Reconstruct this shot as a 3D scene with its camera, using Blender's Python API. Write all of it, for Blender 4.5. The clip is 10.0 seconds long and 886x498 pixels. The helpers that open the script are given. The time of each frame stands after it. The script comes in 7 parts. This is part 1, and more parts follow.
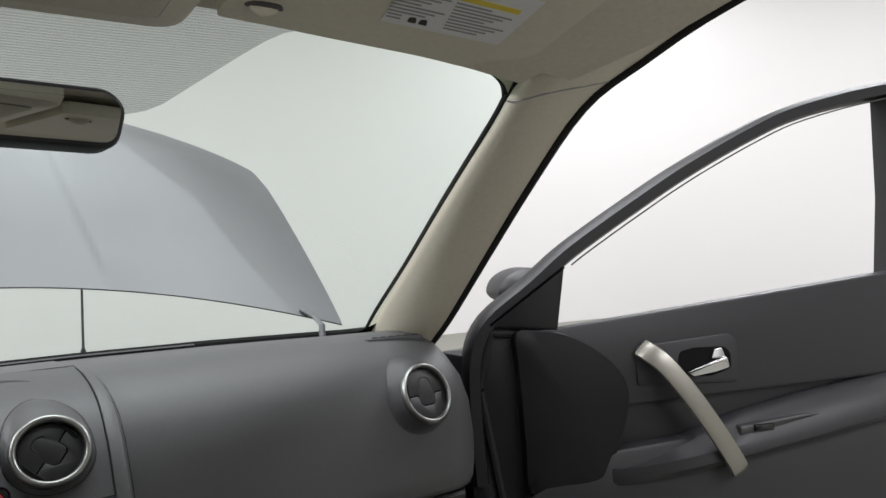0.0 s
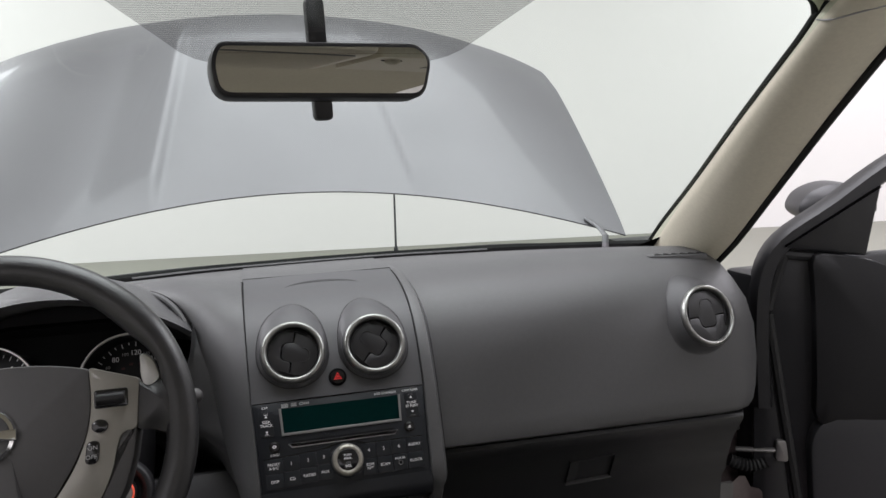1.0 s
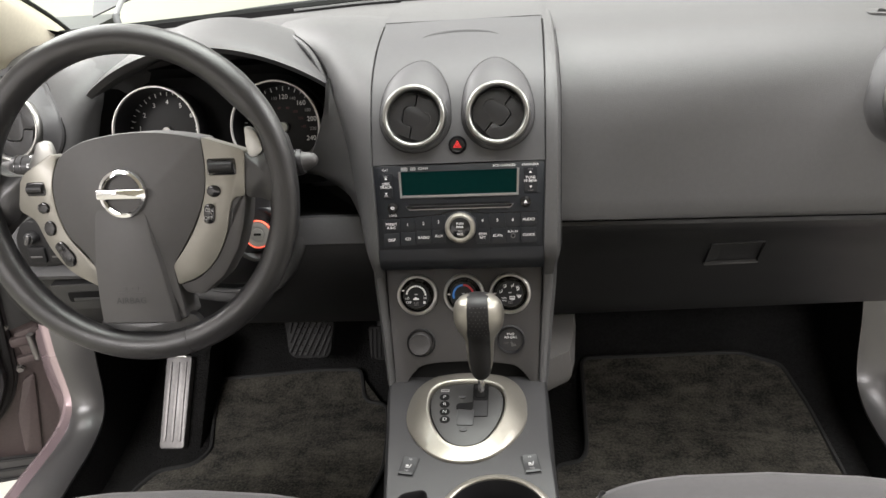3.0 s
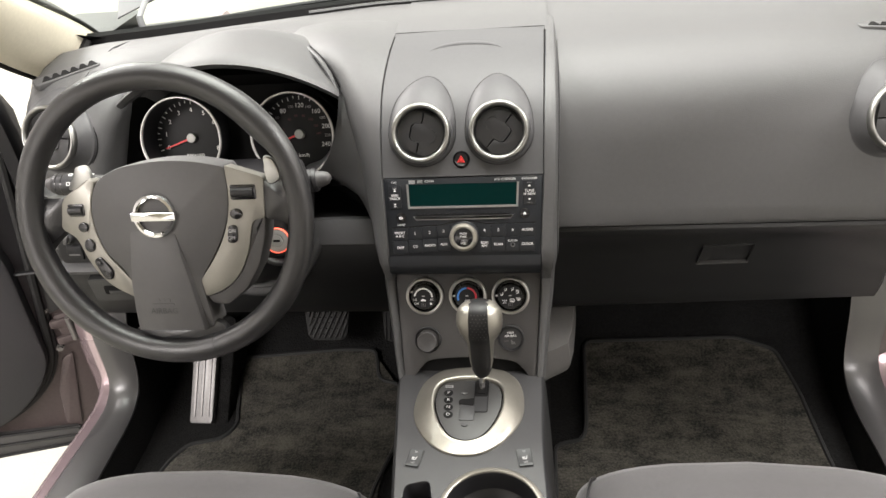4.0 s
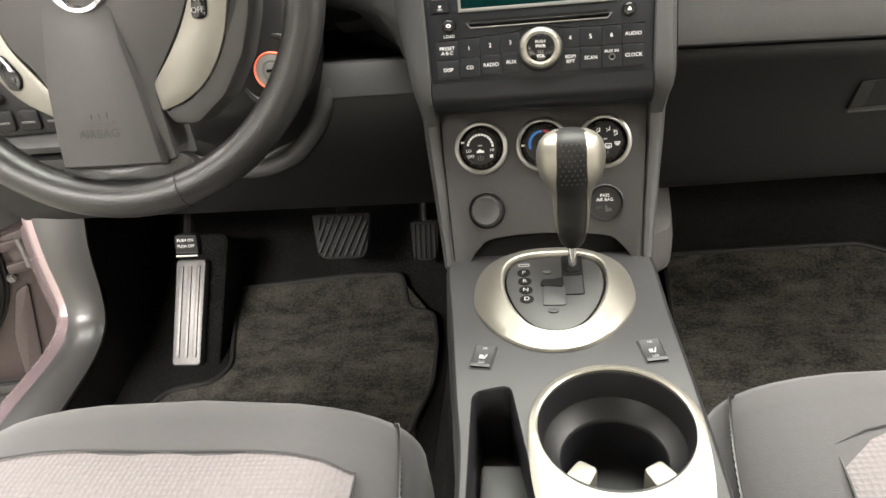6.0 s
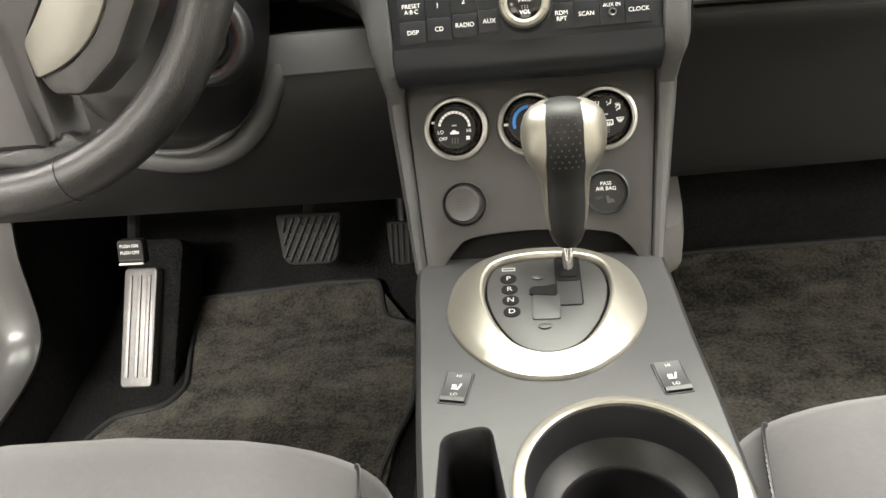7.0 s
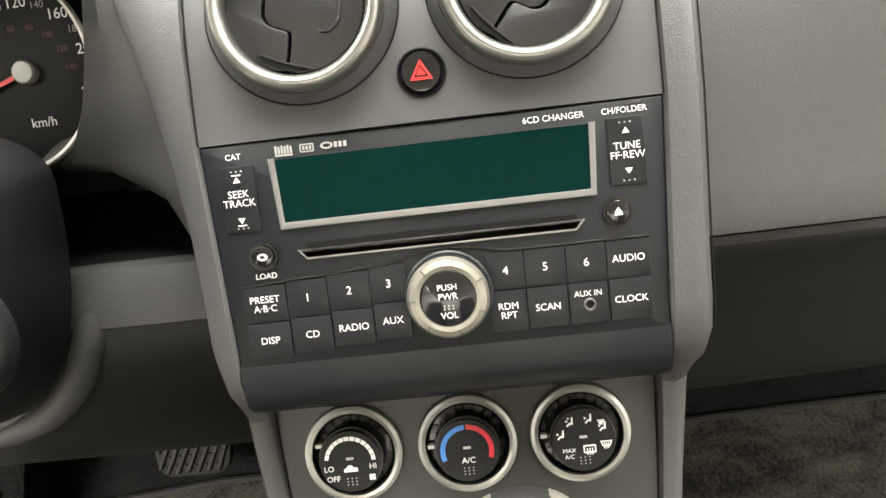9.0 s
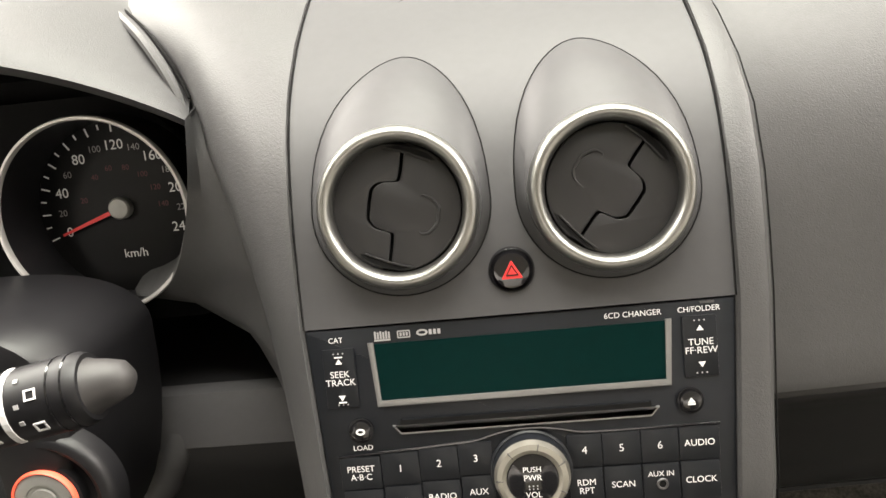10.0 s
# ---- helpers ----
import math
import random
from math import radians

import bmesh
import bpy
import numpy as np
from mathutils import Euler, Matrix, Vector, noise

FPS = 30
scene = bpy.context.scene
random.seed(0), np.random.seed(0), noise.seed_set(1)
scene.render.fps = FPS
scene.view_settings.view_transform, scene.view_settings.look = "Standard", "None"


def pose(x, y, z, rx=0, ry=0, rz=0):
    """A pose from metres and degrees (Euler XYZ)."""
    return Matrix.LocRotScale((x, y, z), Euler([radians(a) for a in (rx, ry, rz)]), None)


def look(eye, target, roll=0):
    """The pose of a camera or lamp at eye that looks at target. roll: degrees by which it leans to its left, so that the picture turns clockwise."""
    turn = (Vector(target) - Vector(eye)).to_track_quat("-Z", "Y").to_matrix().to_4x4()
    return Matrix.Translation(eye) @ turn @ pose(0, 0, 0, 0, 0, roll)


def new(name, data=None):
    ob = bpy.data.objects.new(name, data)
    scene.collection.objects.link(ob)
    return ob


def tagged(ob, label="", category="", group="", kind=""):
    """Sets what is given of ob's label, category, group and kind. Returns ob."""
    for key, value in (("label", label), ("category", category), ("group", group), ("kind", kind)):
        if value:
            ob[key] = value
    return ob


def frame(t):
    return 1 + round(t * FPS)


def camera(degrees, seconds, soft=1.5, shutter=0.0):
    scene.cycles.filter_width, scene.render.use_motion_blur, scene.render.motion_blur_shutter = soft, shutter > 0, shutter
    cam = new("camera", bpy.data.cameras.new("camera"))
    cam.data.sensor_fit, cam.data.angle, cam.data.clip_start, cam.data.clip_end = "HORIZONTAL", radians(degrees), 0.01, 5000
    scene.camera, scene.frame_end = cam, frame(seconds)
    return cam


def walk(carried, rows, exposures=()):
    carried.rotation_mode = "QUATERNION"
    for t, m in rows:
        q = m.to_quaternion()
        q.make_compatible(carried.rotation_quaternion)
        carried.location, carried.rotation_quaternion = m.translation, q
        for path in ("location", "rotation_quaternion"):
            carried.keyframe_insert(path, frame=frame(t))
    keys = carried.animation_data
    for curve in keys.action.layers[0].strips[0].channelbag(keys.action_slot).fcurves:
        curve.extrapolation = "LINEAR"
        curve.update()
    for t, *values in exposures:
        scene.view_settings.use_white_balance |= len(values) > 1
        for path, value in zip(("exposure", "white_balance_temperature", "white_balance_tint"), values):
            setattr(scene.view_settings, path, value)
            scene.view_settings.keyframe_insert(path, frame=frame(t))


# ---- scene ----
cam = camera(61.9, 10.0)
PATH = [
    (0, (-0.0709, 0.3068, 1.2745), (1.1043, 1.9250, 1.2824), -2.95),
    (0.5, (-0.0725, 0.2694, 1.2964), (0.6371, 2.1392, 1.2764), -2.33),
    (1, (-0.0819, 0.2621, 1.3351), (0.3815, 2.1890, 1.0665), -2.62),
    (1.5, (-0.0494, 0.3576, 1.3522), (0.2994, 2.2184, 0.7076), -3.06),
    (2, (-0.0102, 0.3887, 1.3933), (0.1676, 2.2039, 0.5728), -3.26),
    (2.5, (0.0467, 0.3553, 1.3901), (-0.0261, 2.1319, 0.4744), -3.65),
    (3.8, (0.1001, 0.3101, 1.4998), (-0.1479, 1.9578, 0.3936), -5.72),
    (4, (0.1084, 0.3045, 1.5204), (-0.1471, 1.9467, 0.4078), -5.87),
    (4.5, (0.1083, 0.2750, 1.5421), (-0.1461, 1.9230, 0.4378), -6.41),
    (5, (0.0606, 0.2926, 1.4709), (-0.1980, 1.9366, 0.3618), -6.79),
    (5.5, (0.0161, 0.3829, 1.3336), (-0.2502, 2.0219, 0.2188), -7.16),
    (5.7, (-0.0016, 0.4232, 1.2677), (-0.2712, 2.0560, 0.1446), -7.27),
    (6.8, (-0.0003, 0.5562, 1.1220), (-0.2732, 2.1935, 0.0063), -8.13),
    (7, (0.0041, 0.5844, 1.1136), (-0.2589, 2.2231, -0.0025), -8.14),
    (7.5, (-0.0128, 0.6822, 1.0993), (-0.2379, 2.3218, -0.0237), -8.51),
    (8, (0.0122, 0.7616, 1.0914), (-0.1543, 2.4093, -0.0299), -8.45),
    (8.5, (0.0077, 0.8520, 1.1157), (-0.1287, 2.5031, -0.0047), -8.52),
    (9, (0.0208, 0.9056, 1.1601), (-0.0855, 2.5649, 0.0487), -8.21),
    (9.5, (0.0283, 0.9338, 1.2185), (-0.0774, 2.5824, 0.0911), -8.23),
    (10, (-0.0073, 0.9340, 1.2641), (-0.1500, 2.5941, 0.1578), -7.91),
]
EXPOSURES = [(0.0, -1.13, 6100, 13), (1.0, -0.92, 6150, 17), (1.5, -0.12, 6250, 16), (2.0, 0.18, 6350, 14), (2.7, 0.22, 6450, 14), (4.0, 0.42, 6650, 14), (5.5, 0.80, 6750, 12), (7.0, 1.20, 6850, 9), (8.5, 1.48, 6850, 9), (9.2, 1.28, 6900, 10), (9.6, 0.97, 7000, 12), (10.0, 0.62, 7000, 13)]
walk(cam, [(t, look(eye, target, roll)) for t, eye, target, roll in PATH], EXPOSURES)

# ---- light ----
sky = bpy.data.worlds.new("studio_air")
scene.world = sky
sky.use_nodes = True
sky.node_tree.nodes["Background"].inputs[0].default_value = (1.0, 0.98, 0.95, 1)
sky.node_tree.nodes["Background"].inputs[1].default_value = 0.05
ROOM_TURN = pose(0, 0, 0, 0, 0, -10.6)


def soft_lamp(x, y, z, sx, sy, watts):
    la = bpy.data.lights.new("unseen_softbox", "AREA")
    la.shape, la.size, la.size_y, la.energy = "RECTANGLE", sx, sy, watts
    la.color = (1.0, 0.985, 0.96)
    ob = new("unseen_softbox", la)
    ob.matrix_world = ROOM_TURN @ pose(x, y, z)
    return ob


soft_lamp(0, 3.2, 6.6, 4.5, 6.5, 1300)
# Side and rear boxes are unseen, added to wash walls and fill the cabin.
for lx in (-7.5, 7.5):
    soft_lamp(lx, 4.5, 6.7, 2.5, 9.0, 2100 if lx > 0 else 2400)
soft_lamp(0, -6.5, 6.7, 10.0, 3.0, 2600)


# ---- materials ----
def shade(name, color, rough=0.5, metal=0.0, vary=0.12, grain=None, coat=0.0, spots=3.0, spec=0.5, sheen=0.0):
    """A surface with two scales of tone and, with grain=(kind, size, depth), a fine relief in metres."""
    m = bpy.data.materials.new(name)
    m.use_nodes = True
    nt = m.node_tree
    p = nt.nodes["Principled BSDF"]
    p.inputs["Roughness"].default_value = rough
    p.inputs["Metallic"].default_value = metal
    p.inputs["Coat Weight"].default_value = coat
    p.inputs["Specular IOR Level"].default_value = spec
    p.inputs["Sheen Weight"].default_value = sheen
    co = nt.nodes.new("ShaderNodeTexCoord")
    big = nt.nodes.new("ShaderNodeTexNoise")
    big.inputs["Scale"].default_value = spots
    big.inputs["Detail"].default_value = 4
    fine = nt.nodes.new("ShaderNodeTexNoise")
    fine.inputs["Scale"].default_value = 160
    fine.inputs["Detail"].default_value = 2
    nt.links.new(co.outputs["Object"], big.inputs["Vector"])
    nt.links.new(co.outputs["Object"], fine.inputs["Vector"])
    add = nt.nodes.new("ShaderNodeMath")
    add.operation = "ADD"
    nt.links.new(big.outputs["Fac"], add.inputs[0])
    nt.links.new(fine.outputs["Fac"], add.inputs[1])
    ramp = nt.nodes.new("ShaderNodeMapRange")
    ramp.inputs["From Min"].default_value, ramp.inputs["From Max"].default_value = 0.7, 1.3
    ramp.inputs["To Min"].default_value, ramp.inputs["To Max"].default_value = 1 - vary, 1 + vary
    nt.links.new(add.outputs[0], ramp.inputs["Value"])
    mul = nt.nodes.new("ShaderNodeVectorMath")
    mul.operation = "SCALE"
    mul.inputs[0].default_value = color
    nt.links.new(ramp.outputs[0], mul.inputs["Scale"])
    nt.links.new(mul.outputs[0], p.inputs["Base Color"])
    rr = nt.nodes.new("ShaderNodeMapRange")
    rr.inputs["From Min"].default_value, rr.inputs["From Max"].default_value = 0.3, 0.7
    rr.inputs["To Min"].default_value, rr.inputs["To Max"].default_value = max(rough - 0.05, 0.02), min(rough + 0.05, 1)
    nt.links.new(big.outputs["Fac"], rr.inputs["Value"])
    nt.links.new(rr.outputs[0], p.inputs["Roughness"])
    if grain:
        kind, size, depth = grain
        if kind == "leather":
            tex = nt.nodes.new("ShaderNodeTexVoronoi")
            tex.feature = "SMOOTH_F1"
            tex.inputs["Scale"].default_value = 1 / size
            warp = nt.nodes.new("ShaderNodeTexNoise")
            warp.inputs["Scale"].default_value = 0.4 / size
            mix = nt.nodes.new("ShaderNodeMix")
            mix.data_type = "VECTOR"
            mix.inputs["Factor"].default_value = 0.006
            nt.links.new(co.outputs["Object"], warp.inputs["Vector"])
            nt.links.new(co.outputs["Object"], mix.inputs[4])
            nt.links.new(warp.outputs["Color"], mix.inputs[5])
            nt.links.new(mix.outputs[1], tex.inputs["Vector"])
            out = tex.outputs["Distance"]
        elif kind == "weave":
            tex = nt.nodes.new("ShaderNodeTexVoronoi")
            tex.inputs["Scale"].default_value = 1 / size
            tex.inputs["Randomness"].default_value = 0.25
            nt.links.new(co.outputs["Object"], tex.inputs["Vector"])
            out = tex.outputs["Distance"]
        else:
            tex = nt.nodes.new("ShaderNodeTexNoise")
            tex.inputs["Scale"].default_value = 1 / size
            tex.inputs["Detail"].default_value = 5
            nt.links.new(co.outputs["Object"], tex.inputs["Vector"])
            out = tex.outputs["Fac"]
        bump = nt.nodes.new("ShaderNodeBump")
        bump.inputs["Distance"].default_value = depth
        bump.inputs["Strength"].default_value = 1.0
        nt.links.new(out, bump.inputs["Height"])
        nt.links.new(bump.outputs[0], p.inputs["Normal"])
    return m


def glow(name, color, strength):
    m = bpy.data.materials.new(name)
    m.use_nodes = True
    p = m.node_tree.nodes["Principled BSDF"]
    p.inputs["Base Color"].default_value = (*color, 1)
    p.inputs["Emission Color"].default_value = (*color, 1)
    p.inputs["Emission Strength"].default_value = strength
    return m


M_DASH = shade("grained_dash_plastic", (0.051, 0.0515, 0.052), 0.50, grain=("leather", 0.0011, 0.00016), vary=0.06, spec=0.42)
# Much darker than the dash plastic: shade under the dash is in this colour.
M_LOWER = shade("shade_darkened_lower_plastic", (0.0125, 0.0128, 0.0133), 0.44, grain=("leather", 0.0011, 0.00007), vary=0.06, spec=0.42)
M_STACK = shade("smooth_stack_plastic", (0.048, 0.0485, 0.050), 0.54, grain=("noise", 0.0006, 0.00004), vary=0.05, spec=0.36)
M_RADIO = shade("radio_plastic", (0.0065, 0.0078, 0.0100), 0.42, vary=0.06, spec=0.28)
M_BLACK = shade("black_plastic", (0.007, 0.007, 0.008), 0.45, vary=0.1, spec=0.4)
M_GLOSS = shade("gloss_black", (0.008, 0.008, 0.009), 0.12, vary=0.05)
# Near-black for seals and joints, also painted in for unlit gaps and recesses.
M_DARK = shade("black_and_cavity_shade", (0.005, 0.005, 0.005), 0.85, vary=0.1, spec=0.12)
# Stack plastic darkened: the lower panel's dim reflections are put into its colour.
M_CLIMATE = shade("darkened_stack_plastic", (0.026, 0.0248, 0.0245), 0.52, grain=("noise", 0.0006, 0.00004), vary=0.05, spec=0.5)
M_FACE = shade("matt_black_face", (0.007, 0.007, 0.0075), 0.55, vary=0.08, spec=0.22)
M_VANE = shade("vent_vane_plastic", (0.010, 0.010, 0.0105), 0.46, vary=0.08, spec=0.4)
M_SILVER = shade("satin_silver", (0.36, 0.36, 0.345), 0.42, metal=1.0, vary=0.03)
M_CHROME = shade("chrome", (0.62, 0.62, 0.62), 0.10, metal=1.0, vary=0.02)
M_CHAMP = shade("champagne_silver_paint", (0.27, 0.259, 0.225), 0.40, metal=0.8, vary=0.03, coat=0.15)
M_TRIM = shade("champagne_spoke_paint", (0.185, 0.178, 0.156), 0.42, metal=0.6, vary=0.03, coat=0.1)
M_FRAME = shade("satin_display_trim", (0.19, 0.19, 0.186), 0.42, metal=0.6, vary=0.03)
M_WHITE = shade("white_print", (0.68, 0.68, 0.68), 0.5, vary=0.02)
M_RED = shade("red_print", (0.65, 0.03, 0.03), 0.4, vary=0.03)
M_BLUE = shade("blue_print", (0.02, 0.14, 0.42), 0.4, vary=0.03)
M_LCD = shade("green_lcd", (0.0002, 0.0112, 0.0103), 0.4, vary=0.08, spec=0.04)
M_RIM = shade("wheel_leather", (0.0095, 0.0095, 0.0100), 0.38, grain=("leather", 0.0014, 0.00016), vary=0.05, spec=0.58)
M_HUB = shade("airbag_cover", (0.046, 0.045, 0.045), 0.50, grain=("noise", 0.0008, 0.00008), vary=0.05)
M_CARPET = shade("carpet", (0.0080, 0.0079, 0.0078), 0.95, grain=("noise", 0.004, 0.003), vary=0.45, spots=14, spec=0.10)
M_SEAT = shade("seat_bolster_cloth", (0.043, 0.042, 0.0425), 0.85, grain=("noise", 0.0012, 0.0003), vary=0.08, sheen=0.2)
M_WEAVE = shade("woven_seat_cloth", (0.125, 0.113, 0.114), 0.85, grain=("weave", 0.006, 0.0016), vary=0.10, sheen=0.2)
M_CREAM = shade("cream_pillar_trim", (0.66, 0.62, 0.50), 0.5, grain=("noise", 0.001, 0.00012), vary=0.05)
M_LINER = shade("headliner_cloth", (0.62, 0.58, 0.48), 0.9, grain=("noise", 0.0015, 0.0004), vary=0.07)
M_SILL = shade("grey_sill_trim", (0.036, 0.0352, 0.0352), 0.36, grain=("noise", 0.001, 0.00006), vary=0.05, spec=0.7)
M_PAINT = shade("mauve_metallic_paint", (0.34, 0.262, 0.278), 0.28, metal=0.55, vary=0.03, coat=0.6)
# Body paint darkened here so the hood looks less strongly lit from above.
M_HOOD = shade("dimmed_hood_paint", (0.088, 0.084, 0.091), 0.45, metal=0.2, vary=0.03, coat=0.1)
M_RUBBER = shade("black_rubber", (0.013, 0.013, 0.013), 0.7, vary=0.15, spec=0.3)
M_ALU = shade("brushed_aluminium", (0.175, 0.170, 0.168), 0.5, metal=0.7, vary=0.12)
M_WALL = shade("white_studio_wall", (0.600, 0.586, 0.572), 0.8, vary=0.02, spots=0.4)
M_FLOOR = shade("pale_studio_floor", (0.19, 0.188, 0.158), 0.6, vary=0.06, spots=0.8)
M_DOOR = shade("door_trim_plastic", (0.021, 0.021, 0.0225), 0.46, grain=("leather", 0.0012, 0.00007), vary=0.06, spec=0.42)
M_GRIP = shade("knob_leather", (0.008, 0.008, 0.008), 0.46, grain=("leather", 0.0012, 0.00008), vary=0.08, spec=0.32)
# Body paint made darker so door shell and pillar look unlit.
M_INNER = shade("shade_darkened_body_paint", (0.060, 0.046, 0.045), 0.45, metal=0.2, vary=0.15)
M_LOCK = shade("lock_metal", (0.17, 0.165, 0.158), 0.45, metal=0.7, vary=0.1)
M_BEZEL = shade("satin_white_bezel", (0.50, 0.49, 0.47), 0.38, metal=0.4, vary=0.03)
M_ARCRED = shade("muted_red_print", (0.36, 0.02, 0.03), 0.4, vary=0.03)
M_YELLOW = shade("yellow_print", (0.75, 0.60, 0.05), 0.5, vary=0.03)
M_PAPER = shade("white_label_paper", (0.75, 0.75, 0.74), 0.6, vary=0.03)
M_GREYPRINT = shade("grey_print", (0.30, 0.30, 0.30), 0.6, vary=0.03)
M_RING = shade("satin_vent_ring", (0.27, 0.27, 0.258), 0.38, metal=1.0, vary=0.03)
M_BARREL = shade("grey_cast_metal", (0.27, 0.27, 0.255), 0.45, metal=0.5, vary=0.06)
M_LIP = shade("satin_slot_lip", (0.30, 0.30, 0.295), 0.40, metal=0.6, vary=0.03)
M_CONSOLE = shade("console_top_plastic", (0.023, 0.0232, 0.0238), 0.47, grain=("leather", 0.0010, 0.00008), vary=0.06, spec=0.40)
M_PLATE = shade("gate_plate_plastic", (0.018, 0.0178, 0.0172), 0.46, vary=0.06, spec=0.42)
# Lower plastic darkened again, painting in the shade below the wheel.
M_KNEE = shade("shade_darkened_knee_plastic", (0.0075, 0.0077, 0.0080), 0.46, grain=("leather", 0.0011, 0.00006), vary=0.06, spec=0.32)
M_COVER = shade("pale_tunnel_cover", (0.105, 0.102, 0.098), 0.42, vary=0.05)
M_TREAD = shade("pedal_tread_rubber", (0.010, 0.010, 0.010), 0.55, vary=0.2, spec=0.25)
# Dial figures given a faint emission so they stay readable under the cowl.
M_DIAL = glow("glowing_dial_print", (0.55, 0.55, 0.53), 0.12)
M_ORANGE = glow("orange_key_light", (1.0, 0.13, 0.07), 0.38)
M_DIMRED = shade("dim_red_print", (0.085, 0.015, 0.015), 0.5, vary=0.03)


def pile_mat():
    """Brushed carpet pile: streaks left by a brush, blotches and fine tufts."""
    m = bpy.data.materials.new("brushed_mat_pile")
    m.use_nodes = True
    nt = m.node_tree
    p = nt.nodes["Principled BSDF"]
    p.inputs["Roughness"].default_value = 0.95
    p.inputs["Specular IOR Level"].default_value = 0.1
    p.inputs["Sheen Weight"].default_value = 0.15
    co = nt.nodes.new("ShaderNodeTexCoord")
    mp = nt.nodes.new("ShaderNodeMapping")
    mp.inputs["Rotation"].default_value = (0, 0, 0.12)
    mp.inputs["Scale"].default_value = (10, 24, 8)
    nt.links.new(co.outputs["Object"], mp.inputs["Vector"])
    streak, blotch, tuft = (nt.nodes.new("ShaderNodeTexNoise") for _ in range(3))
    streak.inputs["Scale"].default_value, streak.inputs["Detail"].default_value, streak.inputs["Distortion"].default_value = 1.0, 3, 1.2
    blotch.inputs["Scale"].default_value, blotch.inputs["Detail"].default_value = 34, 5
    tuft.inputs["Scale"].default_value, tuft.inputs["Detail"].default_value = 230, 4
    nt.links.new(mp.outputs[0], streak.inputs["Vector"])
    nt.links.new(co.outputs["Object"], blotch.inputs["Vector"])
    nt.links.new(co.outputs["Object"], tuft.inputs["Vector"])
    a, b = nt.nodes.new("ShaderNodeMath"), nt.nodes.new("ShaderNodeMath")
    c = nt.nodes.new("ShaderNodeMath")
    a.operation, b.operation, c.operation = "MULTIPLY_ADD", "MULTIPLY_ADD", "MULTIPLY"
    nt.links.new(streak.outputs["Fac"], c.inputs[0])
    c.inputs[1].default_value = 0.46
    nt.links.new(blotch.outputs["Fac"], a.inputs[0])
    a.inputs[1].default_value = 0.30
    nt.links.new(c.outputs[0], a.inputs[2])
    nt.links.new(tuft.outputs["Fac"], b.inputs[0])
    b.inputs[1].default_value = 0.50
    nt.links.new(a.outputs[0], b.inputs[2])
    ramp = nt.nodes.new("ShaderNodeValToRGB")
    ramp.color_ramp.elements[0].position, ramp.color_ramp.elements[0].color = 0.50, (0.0068, 0.0064, 0.0058, 1)
    ramp.color_ramp.elements[1].position, ramp.color_ramp.elements[1].color = 0.80, (0.060, 0.056, 0.046, 1)
    nt.links.new(b.outputs[0], ramp.inputs[0])
    nt.links.new(ramp.outputs[0], p.inputs["Base Color"])
    bump = nt.nodes.new("ShaderNodeBump")
    bump.inputs["Distance"].default_value = 0.004
    nt.links.new(b.outputs[0], bump.inputs["Height"])
    nt.links.new(bump.outputs[0], p.inputs["Normal"])
    return m


def glass_mat():
    m = bpy.data.materials.new("tinted_glass")
    m.use_nodes = True
    nt = m.node_tree
    nt.nodes.remove(nt.nodes["Principled BSDF"])
    tr = nt.nodes.new("ShaderNodeBsdfTransparent")
    tr.inputs[0].default_value = (0.80, 0.87, 0.825, 1)
    gl = nt.nodes.new("ShaderNodeBsdfGlossy")
    gl.inputs["Roughness"].default_value = 0.02
    lw = nt.nodes.new("ShaderNodeLayerWeight")
    pw = nt.nodes.new("ShaderNodeMath")
    pw.operation = "POWER"
    pw.inputs[1].default_value = 5.0
    nt.links.new(lw.outputs["Facing"], pw.inputs[0])
    fr = nt.nodes.new("ShaderNodeMapRange")
    fr.inputs["To Min"].default_value, fr.inputs["To Max"].default_value = 0.02, 0.35
    nt.links.new(pw.outputs[0], fr.inputs["Value"])
    mx = nt.nodes.new("ShaderNodeMixShader")
    nt.links.new(fr.outputs[0], mx.inputs[0])
    nt.links.new(tr.outputs[0], mx.inputs[1])
    nt.links.new(gl.outputs[0], mx.inputs[2])
    nt.links.new(mx.outputs[0], nt.nodes["Material Output"].inputs[0])
    return m


def frit_mat():
    m = bpy.data.materials.new("dotted_frit")
    m.use_nodes = True
    nt = m.node_tree
    p = nt.nodes["Principled BSDF"]
    p.inputs["Base Color"].default_value = (0.10, 0.10, 0.10, 1)
    co = nt.nodes.new("ShaderNodeTexCoord")
    vo = nt.nodes.new("ShaderNodeTexVoronoi")
    vo.inputs["Scale"].default_value = 640
    vo.inputs["Randomness"].default_value = 0.0
    nt.links.new(co.outputs["Object"], vo.inputs["Vector"])
    mp = nt.nodes.new("ShaderNodeMapRange")
    mp.inputs["From Min"].default_value, mp.inputs["From Max"].default_value = 0.25, 0.75
    mp.inputs["To Min"].default_value, mp.inputs["To Max"].default_value = 0.62, 0.26
    nt.links.new(vo.outputs["Distance"], mp.inputs["Value"])
    nt.links.new(mp.outputs[0], p.inputs["Alpha"])
    return m


M_PILE = pile_mat()
M_GLASS = glass_mat()
M_FRIT = frit_mat()


